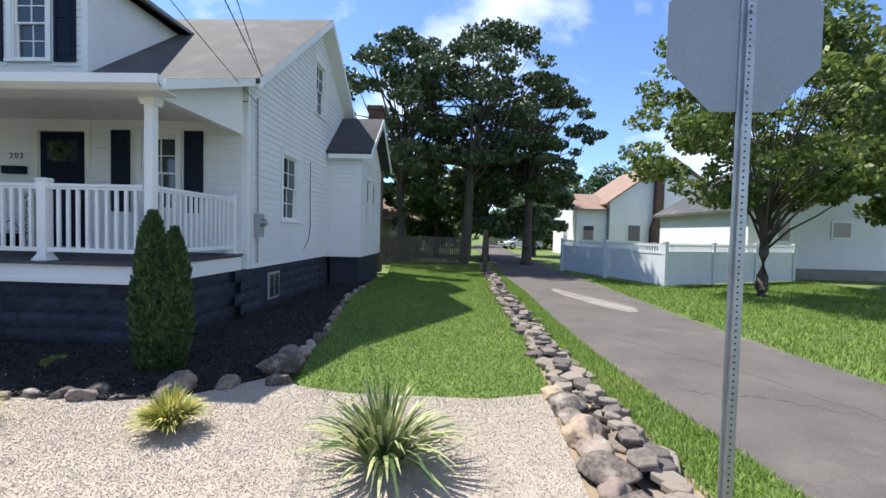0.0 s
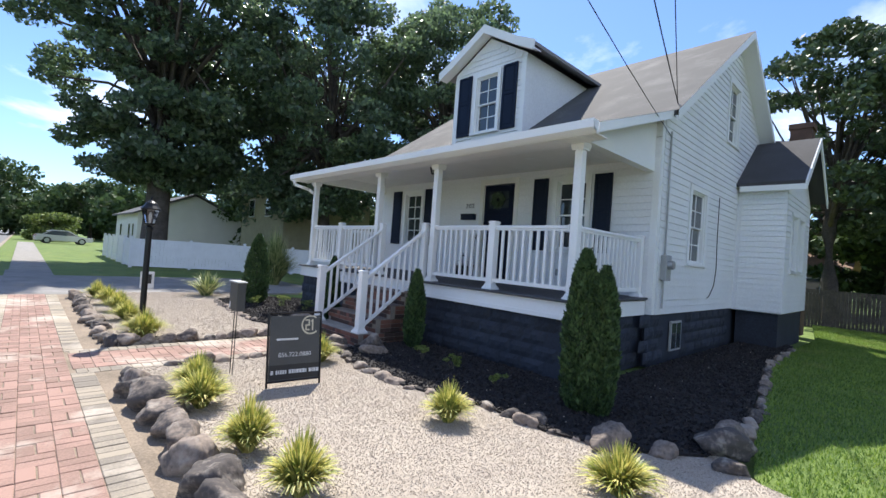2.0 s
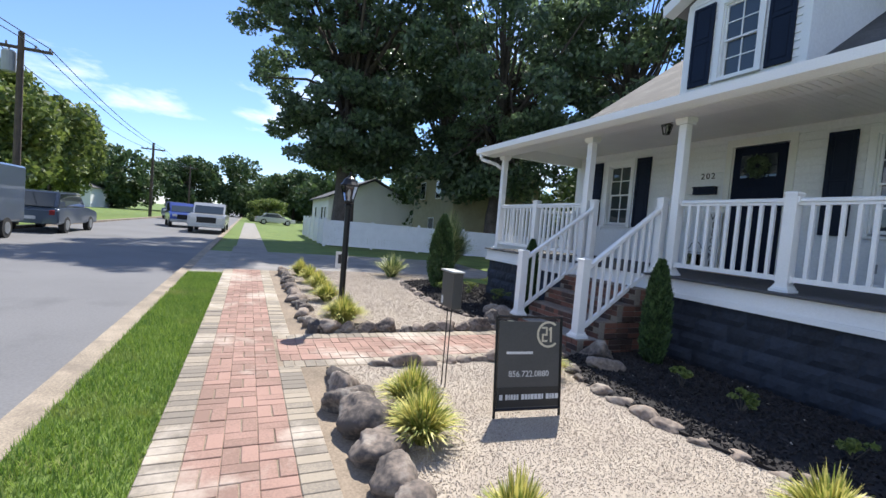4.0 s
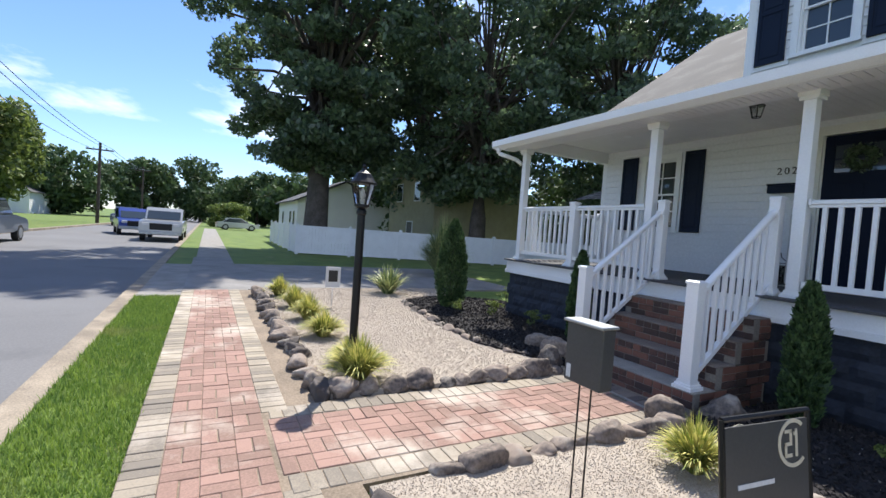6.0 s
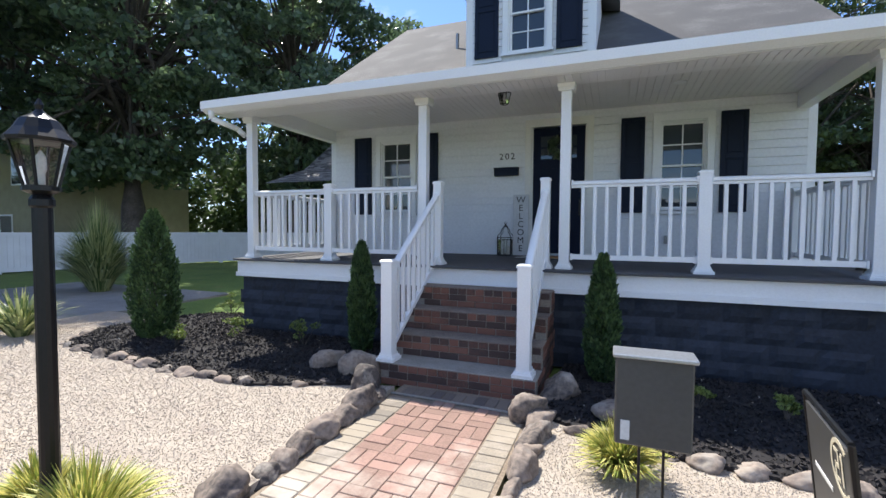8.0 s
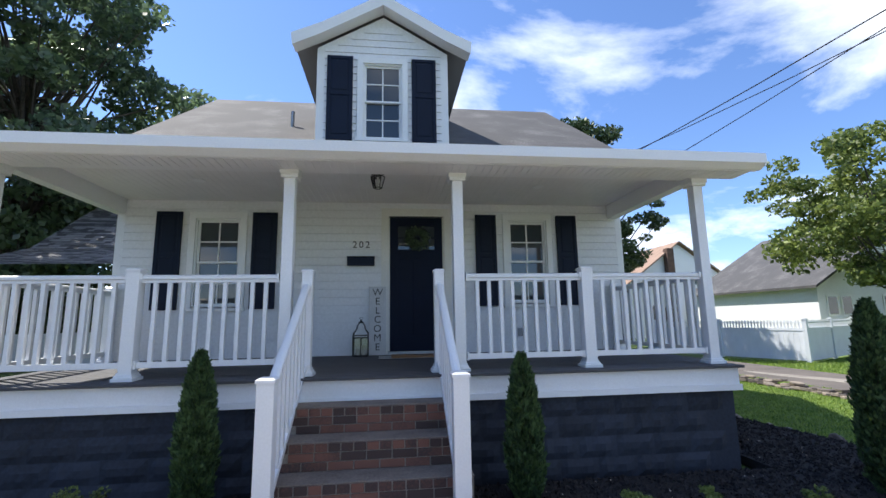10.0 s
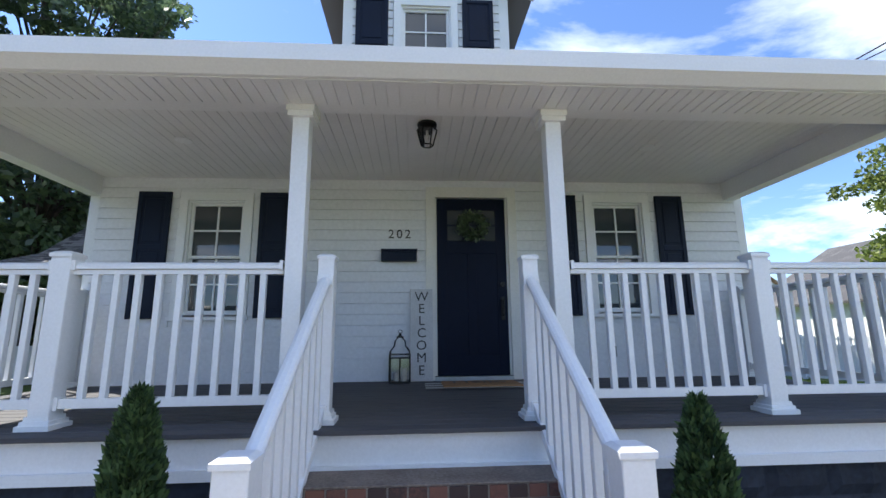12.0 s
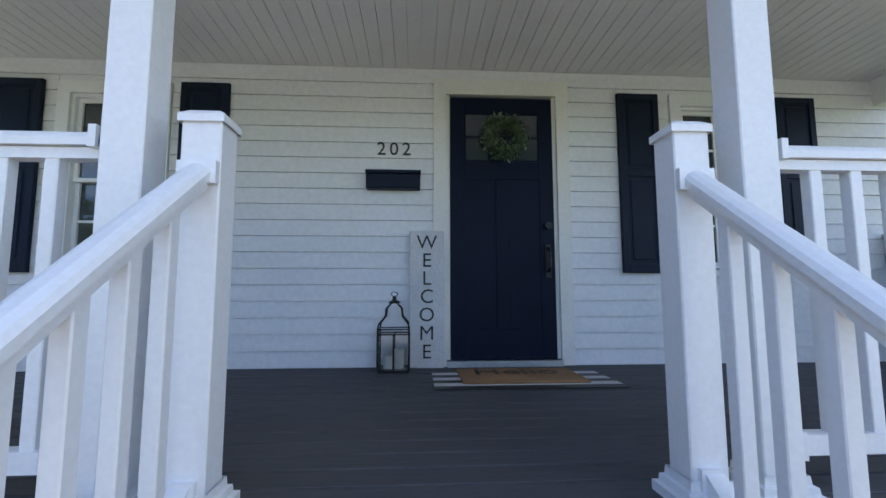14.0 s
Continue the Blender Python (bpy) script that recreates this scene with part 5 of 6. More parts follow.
pole(-58, -10.0, 7.7, "brown wooden utility pole across the road"); pole(-92, -10.2, 8.6, "brown wooden utility pole across the road")
pole(-28.2, -10.0, 8.4, "brown wooden utility pole across the road")
for k in (-1, .5, 1):
    wire((-92, -10.2 + k, 8.1), (-58, -10 + k, 7.2), .5, .02, "thin black wire between street poles")
    wire((-58, -10 + k, 7.2), (-28.2, -10 + k, 7.9), .5, .02, "thin black wire between street poles")
    wire((-28.2, -10 + k, 7.9), (1.0, -10.2 + k, 7.6), .5, .02, "thin black wire between street poles")
transformer(-28.2, -10.4, 6.6)
pole(1.0, -10.2, 8.2, "tall brown wooden utility pole across the road")
wire((-3.40, 7.15, 4.25), (0.9, -10.2, 7.4), .6, .0075, "black service cable running to the house corner")
wire((-3.40, 7.05, 4.30), (2.3, -10.2, 7.2), .7, .006, "thin black cable running to the house corner")
wire((-3.42, 6.95, 3.75), (-1.0, -10.2, 7.0), .5, .0055, "thin black cable running to the house corner")

# ---- rocks ----
def rock_mesh(seed, mt, flat=.7):
    bm = bmesh.new(); bmesh.ops.create_icosphere(bm, subdivisions=4, radius=1)
    off = Vector((seed * 3.1, seed * 1.7, 0))
    rr = random.Random(seed)
    planes = []
    for k in range(11):
        nrm = Vector((rr.gauss(0, 1), rr.gauss(0, 1), rr.gauss(0, .8))).normalized()
        planes.append((nrm, rr.uniform(.62, .95)))
    for v in bm.verts:
        d = v.co.normalized()
        k = 1.15
        for nrm, dist in planes:
            c = d.dot(nrm)
            if c > .05: k = min(k, dist / c)
        k *= 1 + .10 * noise.noise(d * 2.2 + off) + .07 * noise.noise(d * 5 + off) + .035 * noise.noise(d * 11 + off)
        v.co = Vector((d.x * k, d.y * k, d.z * k * flat))
    me = bpy.data.meshes.new("rock"); bm.to_mesh(me); bm.free(); me.materials.append(mt)
    me.polygons.foreach_set("use_smooth", [True] * len(me.polygons))
    return me


ROCKS = [rock_mesh(i + 1, M_ROCK) for i in range(7)]
TANS = [rock_mesh(i + 11, M_ROCKT) for i in range(3)]
RR = random.Random(12)


def rock(x, y, z, sx, sy, sz, ang, label, group, kinds=ROCKS):
    ob = new("rock", RR.choice(kinds))
    ob.location = (x, y, z + sz * .42); ob.rotation_euler = (RR.uniform(-.2, .2), RR.uniform(-.2, .2), radians(ang))
    ob.scale = (sx, sy, sz)
    return tagged(ob, label, "rock", group)


def rock_line(pts, size, label, group, kinds=ROCKS, gap=1.6, z=0.0):
    for (ax, ay), (bx, by) in zip(pts, pts[1:]):
        L = math.hypot(bx - ax, by - ay); s = 0.0
        ang = math.degrees(math.atan2(by - ay, bx - ax))
        while s < L:
            r = size * RR.uniform(.75, 1.3)
            t = (s + r * .5) / L
            if t > 1.02: break
            rock(ax + (bx - ax) * t + RR.uniform(-.02, .02), ay + (by - ay) * t + RR.uniform(-.03, .03), z, r, r * RR.uniform(.6, .85), r * RR.uniform(.65, .95), ang + RR.uniform(-25, 25), label, group, kinds)
            s += r * gap


rock_line([(-13.8, .38), (-8.1, .36)], .17, "brown-grey field stone edging the pale gravel bed", "rocks edging the gravel beds")
rock_line([(-7.98, .45), (-7.98, 3.0)], .16, "brown-grey field stone beside the brick entry path", "rocks beside the entry path")
rock_line([(-6.35, .36), (-2.2, .32)], .20, "dark brown-grey field stone edging the pavement", "rocks edging the pavement")
rock_line([(-2.2, .32), (1.1, .36)], .19, "dark brown-grey field stone edging the pavement", "rocks edging the pavement")
rock_line([(-6.54, .8), (-6.54, 3.0)], .14, "low field stone beside the brick entry path", "rocks beside the entry path")
rock_line([(-6.3, 2.88), (-5.7, 2.70), (-4.8, 2.62), (-4.2, 2.74), (-3.6, 2.94), (-2.8, 2.94), (-2.4, 3.08)], .11, "low grey stone edging the black mulch", "stones edging the mulch", gap=2.0)
rock_line([(-8.5, 3.0), (-9.2, 2.70), (-10.3, 2.74), (-11.4, 2.82), (-12.4, 2.97), (-12.9, 3.6)], .12, "low grey-pink stone edging the black mulch", "stones edging the mulch", gap=2.1)
rock_line([(-1.68, 4.2), (-1.78, 5.6), (-2.05, 7.2), (-2.35, 9.2), (-2.45, 12.0)], .10, "low grey stone between lawn and mulch", "stones edging the mulch", gap=2.9)
for q in ((-1.72, 3.85, .25, .18, .2), (-2.33, 3.12, .22, .16, .18), (-2.0, 3.35, .14, .1, .11), (-1.55, 3.5, .12, .1, .1), (-3.0, 3.0, .15, .12, .1), (-1.76, 4.25, .17, .14, .16)):
    rock(q[0], q[1], .03, *q[2:], RR.uniform(0, 90), "rounded grey stone at the corner of the mulch", "stones edging the mulch")
for q in ((-8.38, 3.40, .22, .17, .22), (-8.85, 3.5, .2, .16, .17), (-8.12, 3.0, .17, .15, .22), (-6.42, 3.5, .2, .16, .19), (-6.62, 3.0, .16, .13, .18), (-6.0, 3.25, .2, .15, .13)):
    rock(*q[:2], .04, *q[2:], RR.uniform(0, 90), "rounded grey boulder beside the brick steps", "boulders at the steps")
# dry stone border along the lane
rock_line([(1.16, 1.35), (1.17, 2.4), (1.15, 3.6)], .215, "tan and grey boulder in the stone border by the lane", "stone border by the lane", kinds=TANS + ROCKS[:4], gap=1.45)


def slate(x, y, z, a, b, h, ang, label="flat grey-brown slate in the stone border by the lane"):
    bm = bmesh.new(); n = RR.randint(5, 7)
    pts = [(a * math.cos(2 * math.pi * i / n + RR.uniform(-.25, .25)) * RR.uniform(.8, 1.1), b * math.sin(2 * math.pi * i / n) * RR.uniform(.8, 1.1)) for i in range(n)]
    poly_prism(bm, pts, "z", 0, h)
    bmesh.ops.bevel(bm, geom=bm.edges[:], offset=.008, segments=1, affect="EDGES")
    ob = part("slate", bm, M_SLATE); ob.location = (x, y, z)
    ob.rotation_euler = (RR.uniform(-.18, .18), RR.uniform(-.18, .18), radians(ang))
    return tagged(ob, label, "stone", "stone border by the lane")


yy = 1.25
while yy < 19:
    d = RR.uniform(.09, .17) * (1 if yy < 8 else 1.4)
    cx = 1.56 - .16 * min(1, max(0, (yy - 2) / 6)) + .02 * math.sin(yy)
    slate(cx + RR.uniform(-.09, .09), yy, .0, RR.uniform(.12, .22), d, RR.uniform(.05, .075), RR.uniform(-40, 40))
    if yy > 3.5: slate(cx - .19 + RR.uniform(-.06, .06), yy + .05, .035, RR.uniform(.09, .18), d * .95, RR.uniform(.05, .07), RR.uniform(-50, 50))
    if RR.random() < .7: slate(cx - .06 + RR.uniform(-.07, .07), yy + .04, .085, RR.uniform(.09, .16), d * .85, .05, RR.uniform(-60, 60))
    if RR.random() < .35: slate(cx - .12 + RR.uniform(-.05, .05), yy + .02, .14, RR.uniform(.07, .13), d * .8, .045, RR.uniform(-80, 80))
    yy += d * 1.25


# ---- plants ----
def clump_plant(name, x, y, z, n, h, spread, w, material, label, seed, cat="ornamental grass", group="", droop=.6):
    """Arching strap leaves from one crown."""
    rng = np.random.default_rng(seed)
    t = thing(name, x, y, z, label, cat, group)
    a = rng.uniform(0, 2 * np.pi, n); q = rng.uniform(.05, 1, n) ** .7
    d = np.stack([np.cos(a), np.sin(a), np.zeros(n)], 1); sd = np.stack([-np.sin(a), np.cos(a), np.zeros(n)], 1)
    L = h * rng.uniform(.65, 1.1, n)
    V = []
    K = 4
    ww = w * rng.uniform(.7, 1.3, n)
    P = []
    base = d * (q * spread * .18)[:, None]
    for k in range(K + 1):
        u = k / K
        out = q * spread * (u ** 1.3) * 1.0
        zz = L * (u * (1.25 - .25 * q) - droop * q * u ** 2.4)
        P.append(base + d * out[:, None] + np.array([0, 0, 1]) * zz[:, None])
    W = [.7, 1, .85, .55, .06]
    for k in range(K):
        V.append(np.stack([P[k] - sd * (ww * W[k])[:, None], P[k] + sd * (ww * W[k])[:, None], P[k + 1] + sd * (ww * W[k + 1])[:, None], P[k + 1] - sd * (ww * W[k + 1])[:, None]], 1))
    V = np.concatenate(V).reshape(-1, 3)
    o = quads_object("leaves", V, 4, material, None)
    o.parent = t
    return t


G1 = "variegated grass clumps in the gravel"
for i, (gx, gy, gh, gs) in enumerate(((-4.95, .66, .36, .26), (-5.42, .74, .36, .26), (-3.87, .68, .36, .22), (-3.13, .72, .36, .22), (-3.5, 2.33, .34, .24), (-1.93, 2.40, .32, .26), (-5.96, 2.36, .34, .26), (-13.2, .72, .38, .3), (-12.0, .80, .38, .3), (-11.0, .84, .38, .3), (-9.95, .82, .34, .3), (-8.28, .78, .40, .34), (-8.75, .85, .3, .25))):
    clump_plant("grass_clump", gx, gy, .05, 620, gh * 1.0, gs * 1.05, .0085, M_BLADEY, "clump of yellow-green variegated grass in pale gravel", 200 + i, group=G1)
clump_plant("yucca", -.26, 2.06, .05, 190, .56, .58, .017, M_YUCCA, "spiky green and white yucca in pale gravel", 240, "yucca", droop=.7)
clump_plant("yucca", -13.5, 3.05, .05, 170, .62, .6, .02, M_YUCCA, "broad spiky yucca beside the gravel drive", 241, "yucca", droop=.45)
clump_plant("tall_grass", -17.5, 6.5, 0, 1500, 1.9, 1.1, .012, M_YUCCA, "tall feathery ornamental grass before the white fence", 242, droop=.6)


def arborvitae(x, y, h, r, label, seed, tops=1):
    t = thing("arborvitae", x, y, .07, label, "shrub", "arborvitae shrubs")
    bm = bmesh.new(); tube(bm, (x, y, 0), (x, y, h * .8), .03, .01, 6); part("trunk", bm, M_BARK, t)
    rng = np.random.default_rng(seed)
    n = int(9000 * h)
    u = rng.uniform(0, 1, n)
    prof = np.interp(u, [0, .08, .28, .5, .75, .9, 1], [.5, .8, 1, .95, .72, .45, .10])
    a = rng.uniform(0, 2 * np.pi, n)
    lump = 1 + .12 * np.sin(a * 5 + u * 17) + .08 * np.sin(a * 9 - u * 31)
    rr = prof * r * lump * rng.uniform(.72, 1.03, n)
    p = np.stack([rr * np.cos(a), rr * np.sin(a), u * h * (1 + .02 * np.sin(a * 4))], 1)
    d = np.stack([np.cos(a) * .5, np.sin(a) * .5, np.full(n, 1.0)], 1) + rng.normal(size=(n, 3)) * .35
    d /= np.linalg.norm(d, axis=1)[:, None]
    sd = np.cross(d, rng.normal(size=(n, 3))); sd /= np.linalg.norm(sd, axis=1)[:, None]
    s = rng.uniform(.02, .045, n)[:, None]
    V = np.stack([p - d * s * .3, p + sd * s * .35 + d * s * .4, p + d * s * 1.3, p - sd * s * .35 + d * s * .4], 1).reshape(-1, 3)
    o = quads_object("foliage", V, 4, M_ARB, None); o.parent = t
    return t


arborvitae(-2.98, 3.70, 1.62, .19, "large cone-shaped green arborvitae at the porch corner", 301)
arborvitae(-2.78, 3.74, 1.46, .155, "second green arborvitae stem at the porch corner", 302)
arborvitae(-6.11, 4.06, 1.20, .15, "small pointed green arborvitae before the dark base", 303)
arborvitae(-8.82, 4.10, 1.28, .145, "small pointed green arborvitae beside the steps", 304)
arborvitae(-11.74, 3.66, 1.66, .28, "cone-shaped green arborvitae in the mulch bed", 305)


def small_shrub(x, y, r, label, seed, material=None):
    t = thing("small_shrub", x, y, .08, label, "shrub", "young shrubs in the mulch")
    rng = random.Random(seed)
    cl = []
    for i in range(7):
        a = rng.uniform(0, 6.28); q = r * rng.uniform(.3, .9)
        e = (x + q * math.cos(a), y + q * math.sin(a), .08 + r * rng.uniform(.6, 1.5))
        bm = bmesh.new(); tube(bm, (x, y, .06), e, .005, .003, 5); part("stem", bm, M_BARK, t); cl.append((e[0] - x, e[1] - y, e[2] - .08, r * .4))
    crown("leaves", cl, 420, .017, material or M_LEAF_M, t, seed)


for i, (sx_, sy_, sr) in enumerate(((-11.0, 3.4, .17), (-10.45, 3.9, .2), (-9.6, 4.02, .2), (-5.35, 3.62, .11), (-4.75, 3.6, .12), (-3.93, 3.53, .11), (-12.0, 5.2, .22))):
    small_shrub(sx_, sy_, sr, "young leafy shrub in the black mulch", 400 + i)


# ---- lamp post ----
def lamp_post(x, y):
    t = thing("lamp_post", x, y, .06, "black lamp post with a clear glass coach lantern", "street lamp")
    bm = bmesh.new(); lathe(bm, [(.055, .05), (.055, .10), (.042, .13), (.04, 1.62), (.05, 1.63), (.05, 1.66), (.03, 1.69)], x, y, 14)
    part("pole", bm, M_BLACK, t, smooth=False)
    def hexring(r, z): return [(x + r * math.cos(math.pi / 3 * i + .3), y + r * math.sin(math.pi / 3 * i + .3), z) for i in range(6)]
    lo, hi = hexring(.065, 1.72), hexring(.115, 1.93)
    bm = bmesh.new(); lathe(bm, [(.03, 1.68), (.075, 1.70), (.075, 1.72)], x, y, 12)
    for a, b in zip(lo, hi): tube(bm, a, b, .007, n=5)
    for r_ in (lo, hi):
        for a, b in zip(r_, r_[1:] + r_[:1]): tube(bm, a, b, .007, n=5)
    part("lantern_frame", bm, M_BLACK, t)
    for i in range(6):
        j = (i + 1) % 6
        bm = bmesh.new(); bm.faces.new([bm.verts.new(p) for p in (lo[i], lo[j], hi[j], hi[i])])
        part("pane", bm, M_CLEAR, t)
    bm = bmesh.new(); lathe(bm, [(.13, 1.925), (.135, 1.94), (.10, 1.985), (.075, 2.03), (.05, 2.045), (.03, 2.06), (.012, 2.08), (.018, 2.10), (.006, 2.13)], x, y, 12)
    part("cap", bm, M_BLACK, t)
    bm = bmesh.new(); lathe(bm, [(.015, 1.72), (.015, 1.78), (.022, 1.80), (.02, 1.86), (.004, 1.89)], x, y, 10)
    part("bulb", bm, M_STRIPE, t)


lamp_post(-8.55, .79)


# ---- signs ----
def text(name, s, size, m, material, parent, depth=.001):
    cu = bpy.data.curves.new(name, "FONT"); cu.body = s; cu.size = size; cu.extrude = depth; cu.offset = 0; cu.align_x, cu.align_y = "CENTER", "CENTER"
    cu.resolution_u = 3
    tmp = bpy.data.objects.new(name, cu); scene.collection.objects.link(tmp)
    dg = bpy.context.evaluated_depsgraph_get(); me = bpy.data.meshes.new_from_object(tmp.evaluated_get(dg))
    bpy.data.objects.remove(tmp); me.materials.clear(); me.materials.append(material)
    ob = new(name, me); ob.parent = parent; ob.matrix_basis = m
    return ob


def yard_sign():
    """Upright panel in a metal frame; local x along the panel."""
    t = thing("yard_sign", -5.15, 1.62, .09, "charcoal property sign in a black metal frame on gravel", "sign")
    t.rotation_euler = (radians(-7), 0, radians(84)); ORG[t] = Vector((0, 0, 0))
    part("panel", BX(-.27, -.006, .03, .27, .006, .70), M_PANEL, t, "charcoal sign panel with pale lettering")
    part("lower_panel", BX(-.27, -.009, .04, .27, .009, .19), M_INK, t, "black name strip")
    bm = bmesh.new()
    for a, b in (((-.285, 0, -.1), (-.285, 0, .735)), ((.285, 0, -.1), (.285, 0, .735)), ((-.285, 0, .735), (.285, 0, .735)), ((-.285, 0, .02), (.285, 0, .02))):
        tube(bm, a, b, .012, n=6)
    part("frame", bm, M_BLACK, t)
    for sgn in (-1, 1):
        R = pose(0, 0, 0, 90, 0, 0 if sgn < 0 else 180)
        def put(s, size, u, z, mt=M_STRIPE, d=.008):
            text("lettering", s, size, pose(u * (1 if sgn < 0 else -1), sgn * d, z) @ R, mt, t)
        put("856.722.0880", .066, .0, .29)
        m_ = 1 if sgn < 0 else -1
        y0_, y1_ = sorted((sgn * .0075, sgn * .0095))
        for bx0, bx1, bz0, bz1 in ((.105, .155, .645, .66), (.140, .155, .605, .66), (.105, .155, .590, .605), (.105, .120, .545, .605), (.105, .155, .540, .555), (.178, .194, .540, .66), (.168, .178, .632, .648)):
            u_ = sorted((bx0 * m_, bx1 * m_))
            part("bar", BX(u_[0], y0_, bz0, u_[1], y1_, bz1), M_GOLD, t)
        u = -.25
        k_ = random.Random(6)
        while u < .24:
            w_ = k_.uniform(.012, .03)
            part("bar", BX(min(u * m_, (u + w_) * m_), *sorted((sgn * .0095, sgn * .0105))[:1], .095, max(u * m_, (u + w_) * m_), sorted((sgn * .0095, sgn * .0105))[1], .135), M_STRIPE, t)
            u += w_ + (.006 if k_.random() < .8 else .025)
        part("bar", BX(*( (-.2, sgn * .0075 - .001, .445, .03, sgn * .0075 + .001, .465) if sgn < 0 else (-.03, sgn * .0075 - .001, .445, .2, sgn * .0075 + .001, .465))), M_STRIPE, t)
        bm = bmesh.new(); u0 = .165 * (1 if sgn < 0 else -1)
        n = 30
        for i in range(n):
            a0, a1 = [radians(50 + 265 * (i + k) / n) for k in (0, 1)]
            if sgn > 0: a0, a1 = math.pi - a0, math.pi - a1
            pts = [(u0 + r_ * math.cos(a), .60 + r_ * math.sin(a)) for r_, a in ((.088, a0), (.105, a0), (.105, a1), (.088, a1))]
            poly_prism(bm, pts, "y", sgn * .007, sgn * .0095)
        part("ring", bm, M_GOLD, t)


yard_sign()
bx = thing("brochure_box", -5.93, 1.16, .05, "dark grey brochure box on two thin stakes in gravel", "box")
part("case", BX(-6.055, 1.12, .77, -5.805, 1.21, 1.085, bevel=.006), M_PANEL, bx)
part("lid", BX(-6.065, 1.10, 1.085, -5.795, 1.22, 1.10, bevel=.004), M_GALV, bx, "scuffed metal lid")
part("card", BX(-6.035, 1.117, .79, -6.005, 1.1195, .86), M_STRIPE, bx)
for k in (-5.97, -5.89):
    bm = bmesh.new(); tube(bm, (k, 1.16, -.05), (k, 1.16, .77), .005, n=6); part("stake", bm, M_BLACK, bx)
bx.location = (-5.885, 1.22, .05)
ys_ = thing("small_sign", -12.0, 1.5, .05, "small white yard sign on a stake in gravel", "sign")
part("board", BX(-12.012, 1.30, .40, -12.0, 1.56, .76), M_STRIPE, ys_)
part("print", BX(-11.9995, 1.35, .5, -11.997, 1.51, .70), M_INK, ys_)
bm = bmesh.new(); tube(bm, (-12.006, 1.43, -.05), (-12.006, 1.43, .40), .006, n=6); part("stake", bm, M_STRIPE, ys_)

# stop sign seen from behind
PX, PY = 1.315, 1.05
ss = thing("street_sign", PX, PY, 0, "back of an octagonal street sign on a perforated steel post", "road sign")
bm = bmesh.new()
poly_prism(bm, [(PX - .03, PY - .02), (PX - .018, PY - .02), (PX - .013, PY - .035), (PX + .013, PY - .035), (PX + .018, PY - .02), (PX + .03, PY - .02), (PX + .03, PY - .016), (PX + .015, PY - .016), (PX + .010, PY - .031), (PX - .010, PY - .031), (PX - .015, PY - .016), (PX - .03, PY - .016)], "z", 0, 2.76)
part("post", bm, M_GALV, ss, "perforated galvanised steel post")
bm = bmesh.new(); bmesh.ops.create_circle(bm, cap_ends=True, radius=.0045, segments=8, matrix=pose(PX, PY - .0356, .05, 90))
hole = part("hole", bm, M_INK, ss)
for i in range(1, 105):
    o = new("hole", hole.data); o.parent = ss; o.location = (0, 0, i * .0254)
bm = bmesh.new()
R8 = .322
poly_prism(bm, [(PX - .01 + R8 * math.cos(radians(22.5 + 45 * i)), 2.385 + R8 * math.sin(radians(22.5 + 45 * i))) for i in range(8)], "y", PY - .0155, PY - .013)
part("plate", bm, M_SIGNB, ss, "dull grey octagonal plate")
for z in (2.16, 2.47):
    bm = bmesh.new(); tube(bm, (PX, PY - .045, z), (PX, PY - .03, z), .009, n=6); part("bolt", bm, M_GALV, ss)

# ---- things on the porch ----
L202 = thing("house_number", -7.70, WY0 - .02, 2.70, "dark metal house number on white clapboard", "house number")
for i, ch in enumerate("202"):
    text("digit", ch, .145, pose((i - 1) * .095, 0, 0, 90), M_INK, L202, .004)
mb = thing("mailbox", -7.70, WY0 - .07, 2.38, "black wall mailbox below the house number", "mailbox")
part("case", BX(-7.90, WY0 - .11, 2.38, -7.50, WY0 - .016, 2.49, bevel=.006), M_NAVY, mb)
part("lid", BX(-7.905, WY0 - .125, 2.49, -7.495, WY0 - .016, 2.515, bevel=.004), M_NAVY, mb)
wb = thing("welcome_board", -7.45, WY0 - .08, 1.07, "tall white board lettered in black leaning by the door", "sign")
part("board", BX(-7.575, WY0 - .075, 1.066, -7.325, WY0 - .052, 2.06, bevel=.003), M_STRIPE, wb)
for i, ch in enumerate("WELCOME"):
    text("letter", ch, .145, pose(0, .003, .90 - i * .132, 90), M_INK, wb, .001)


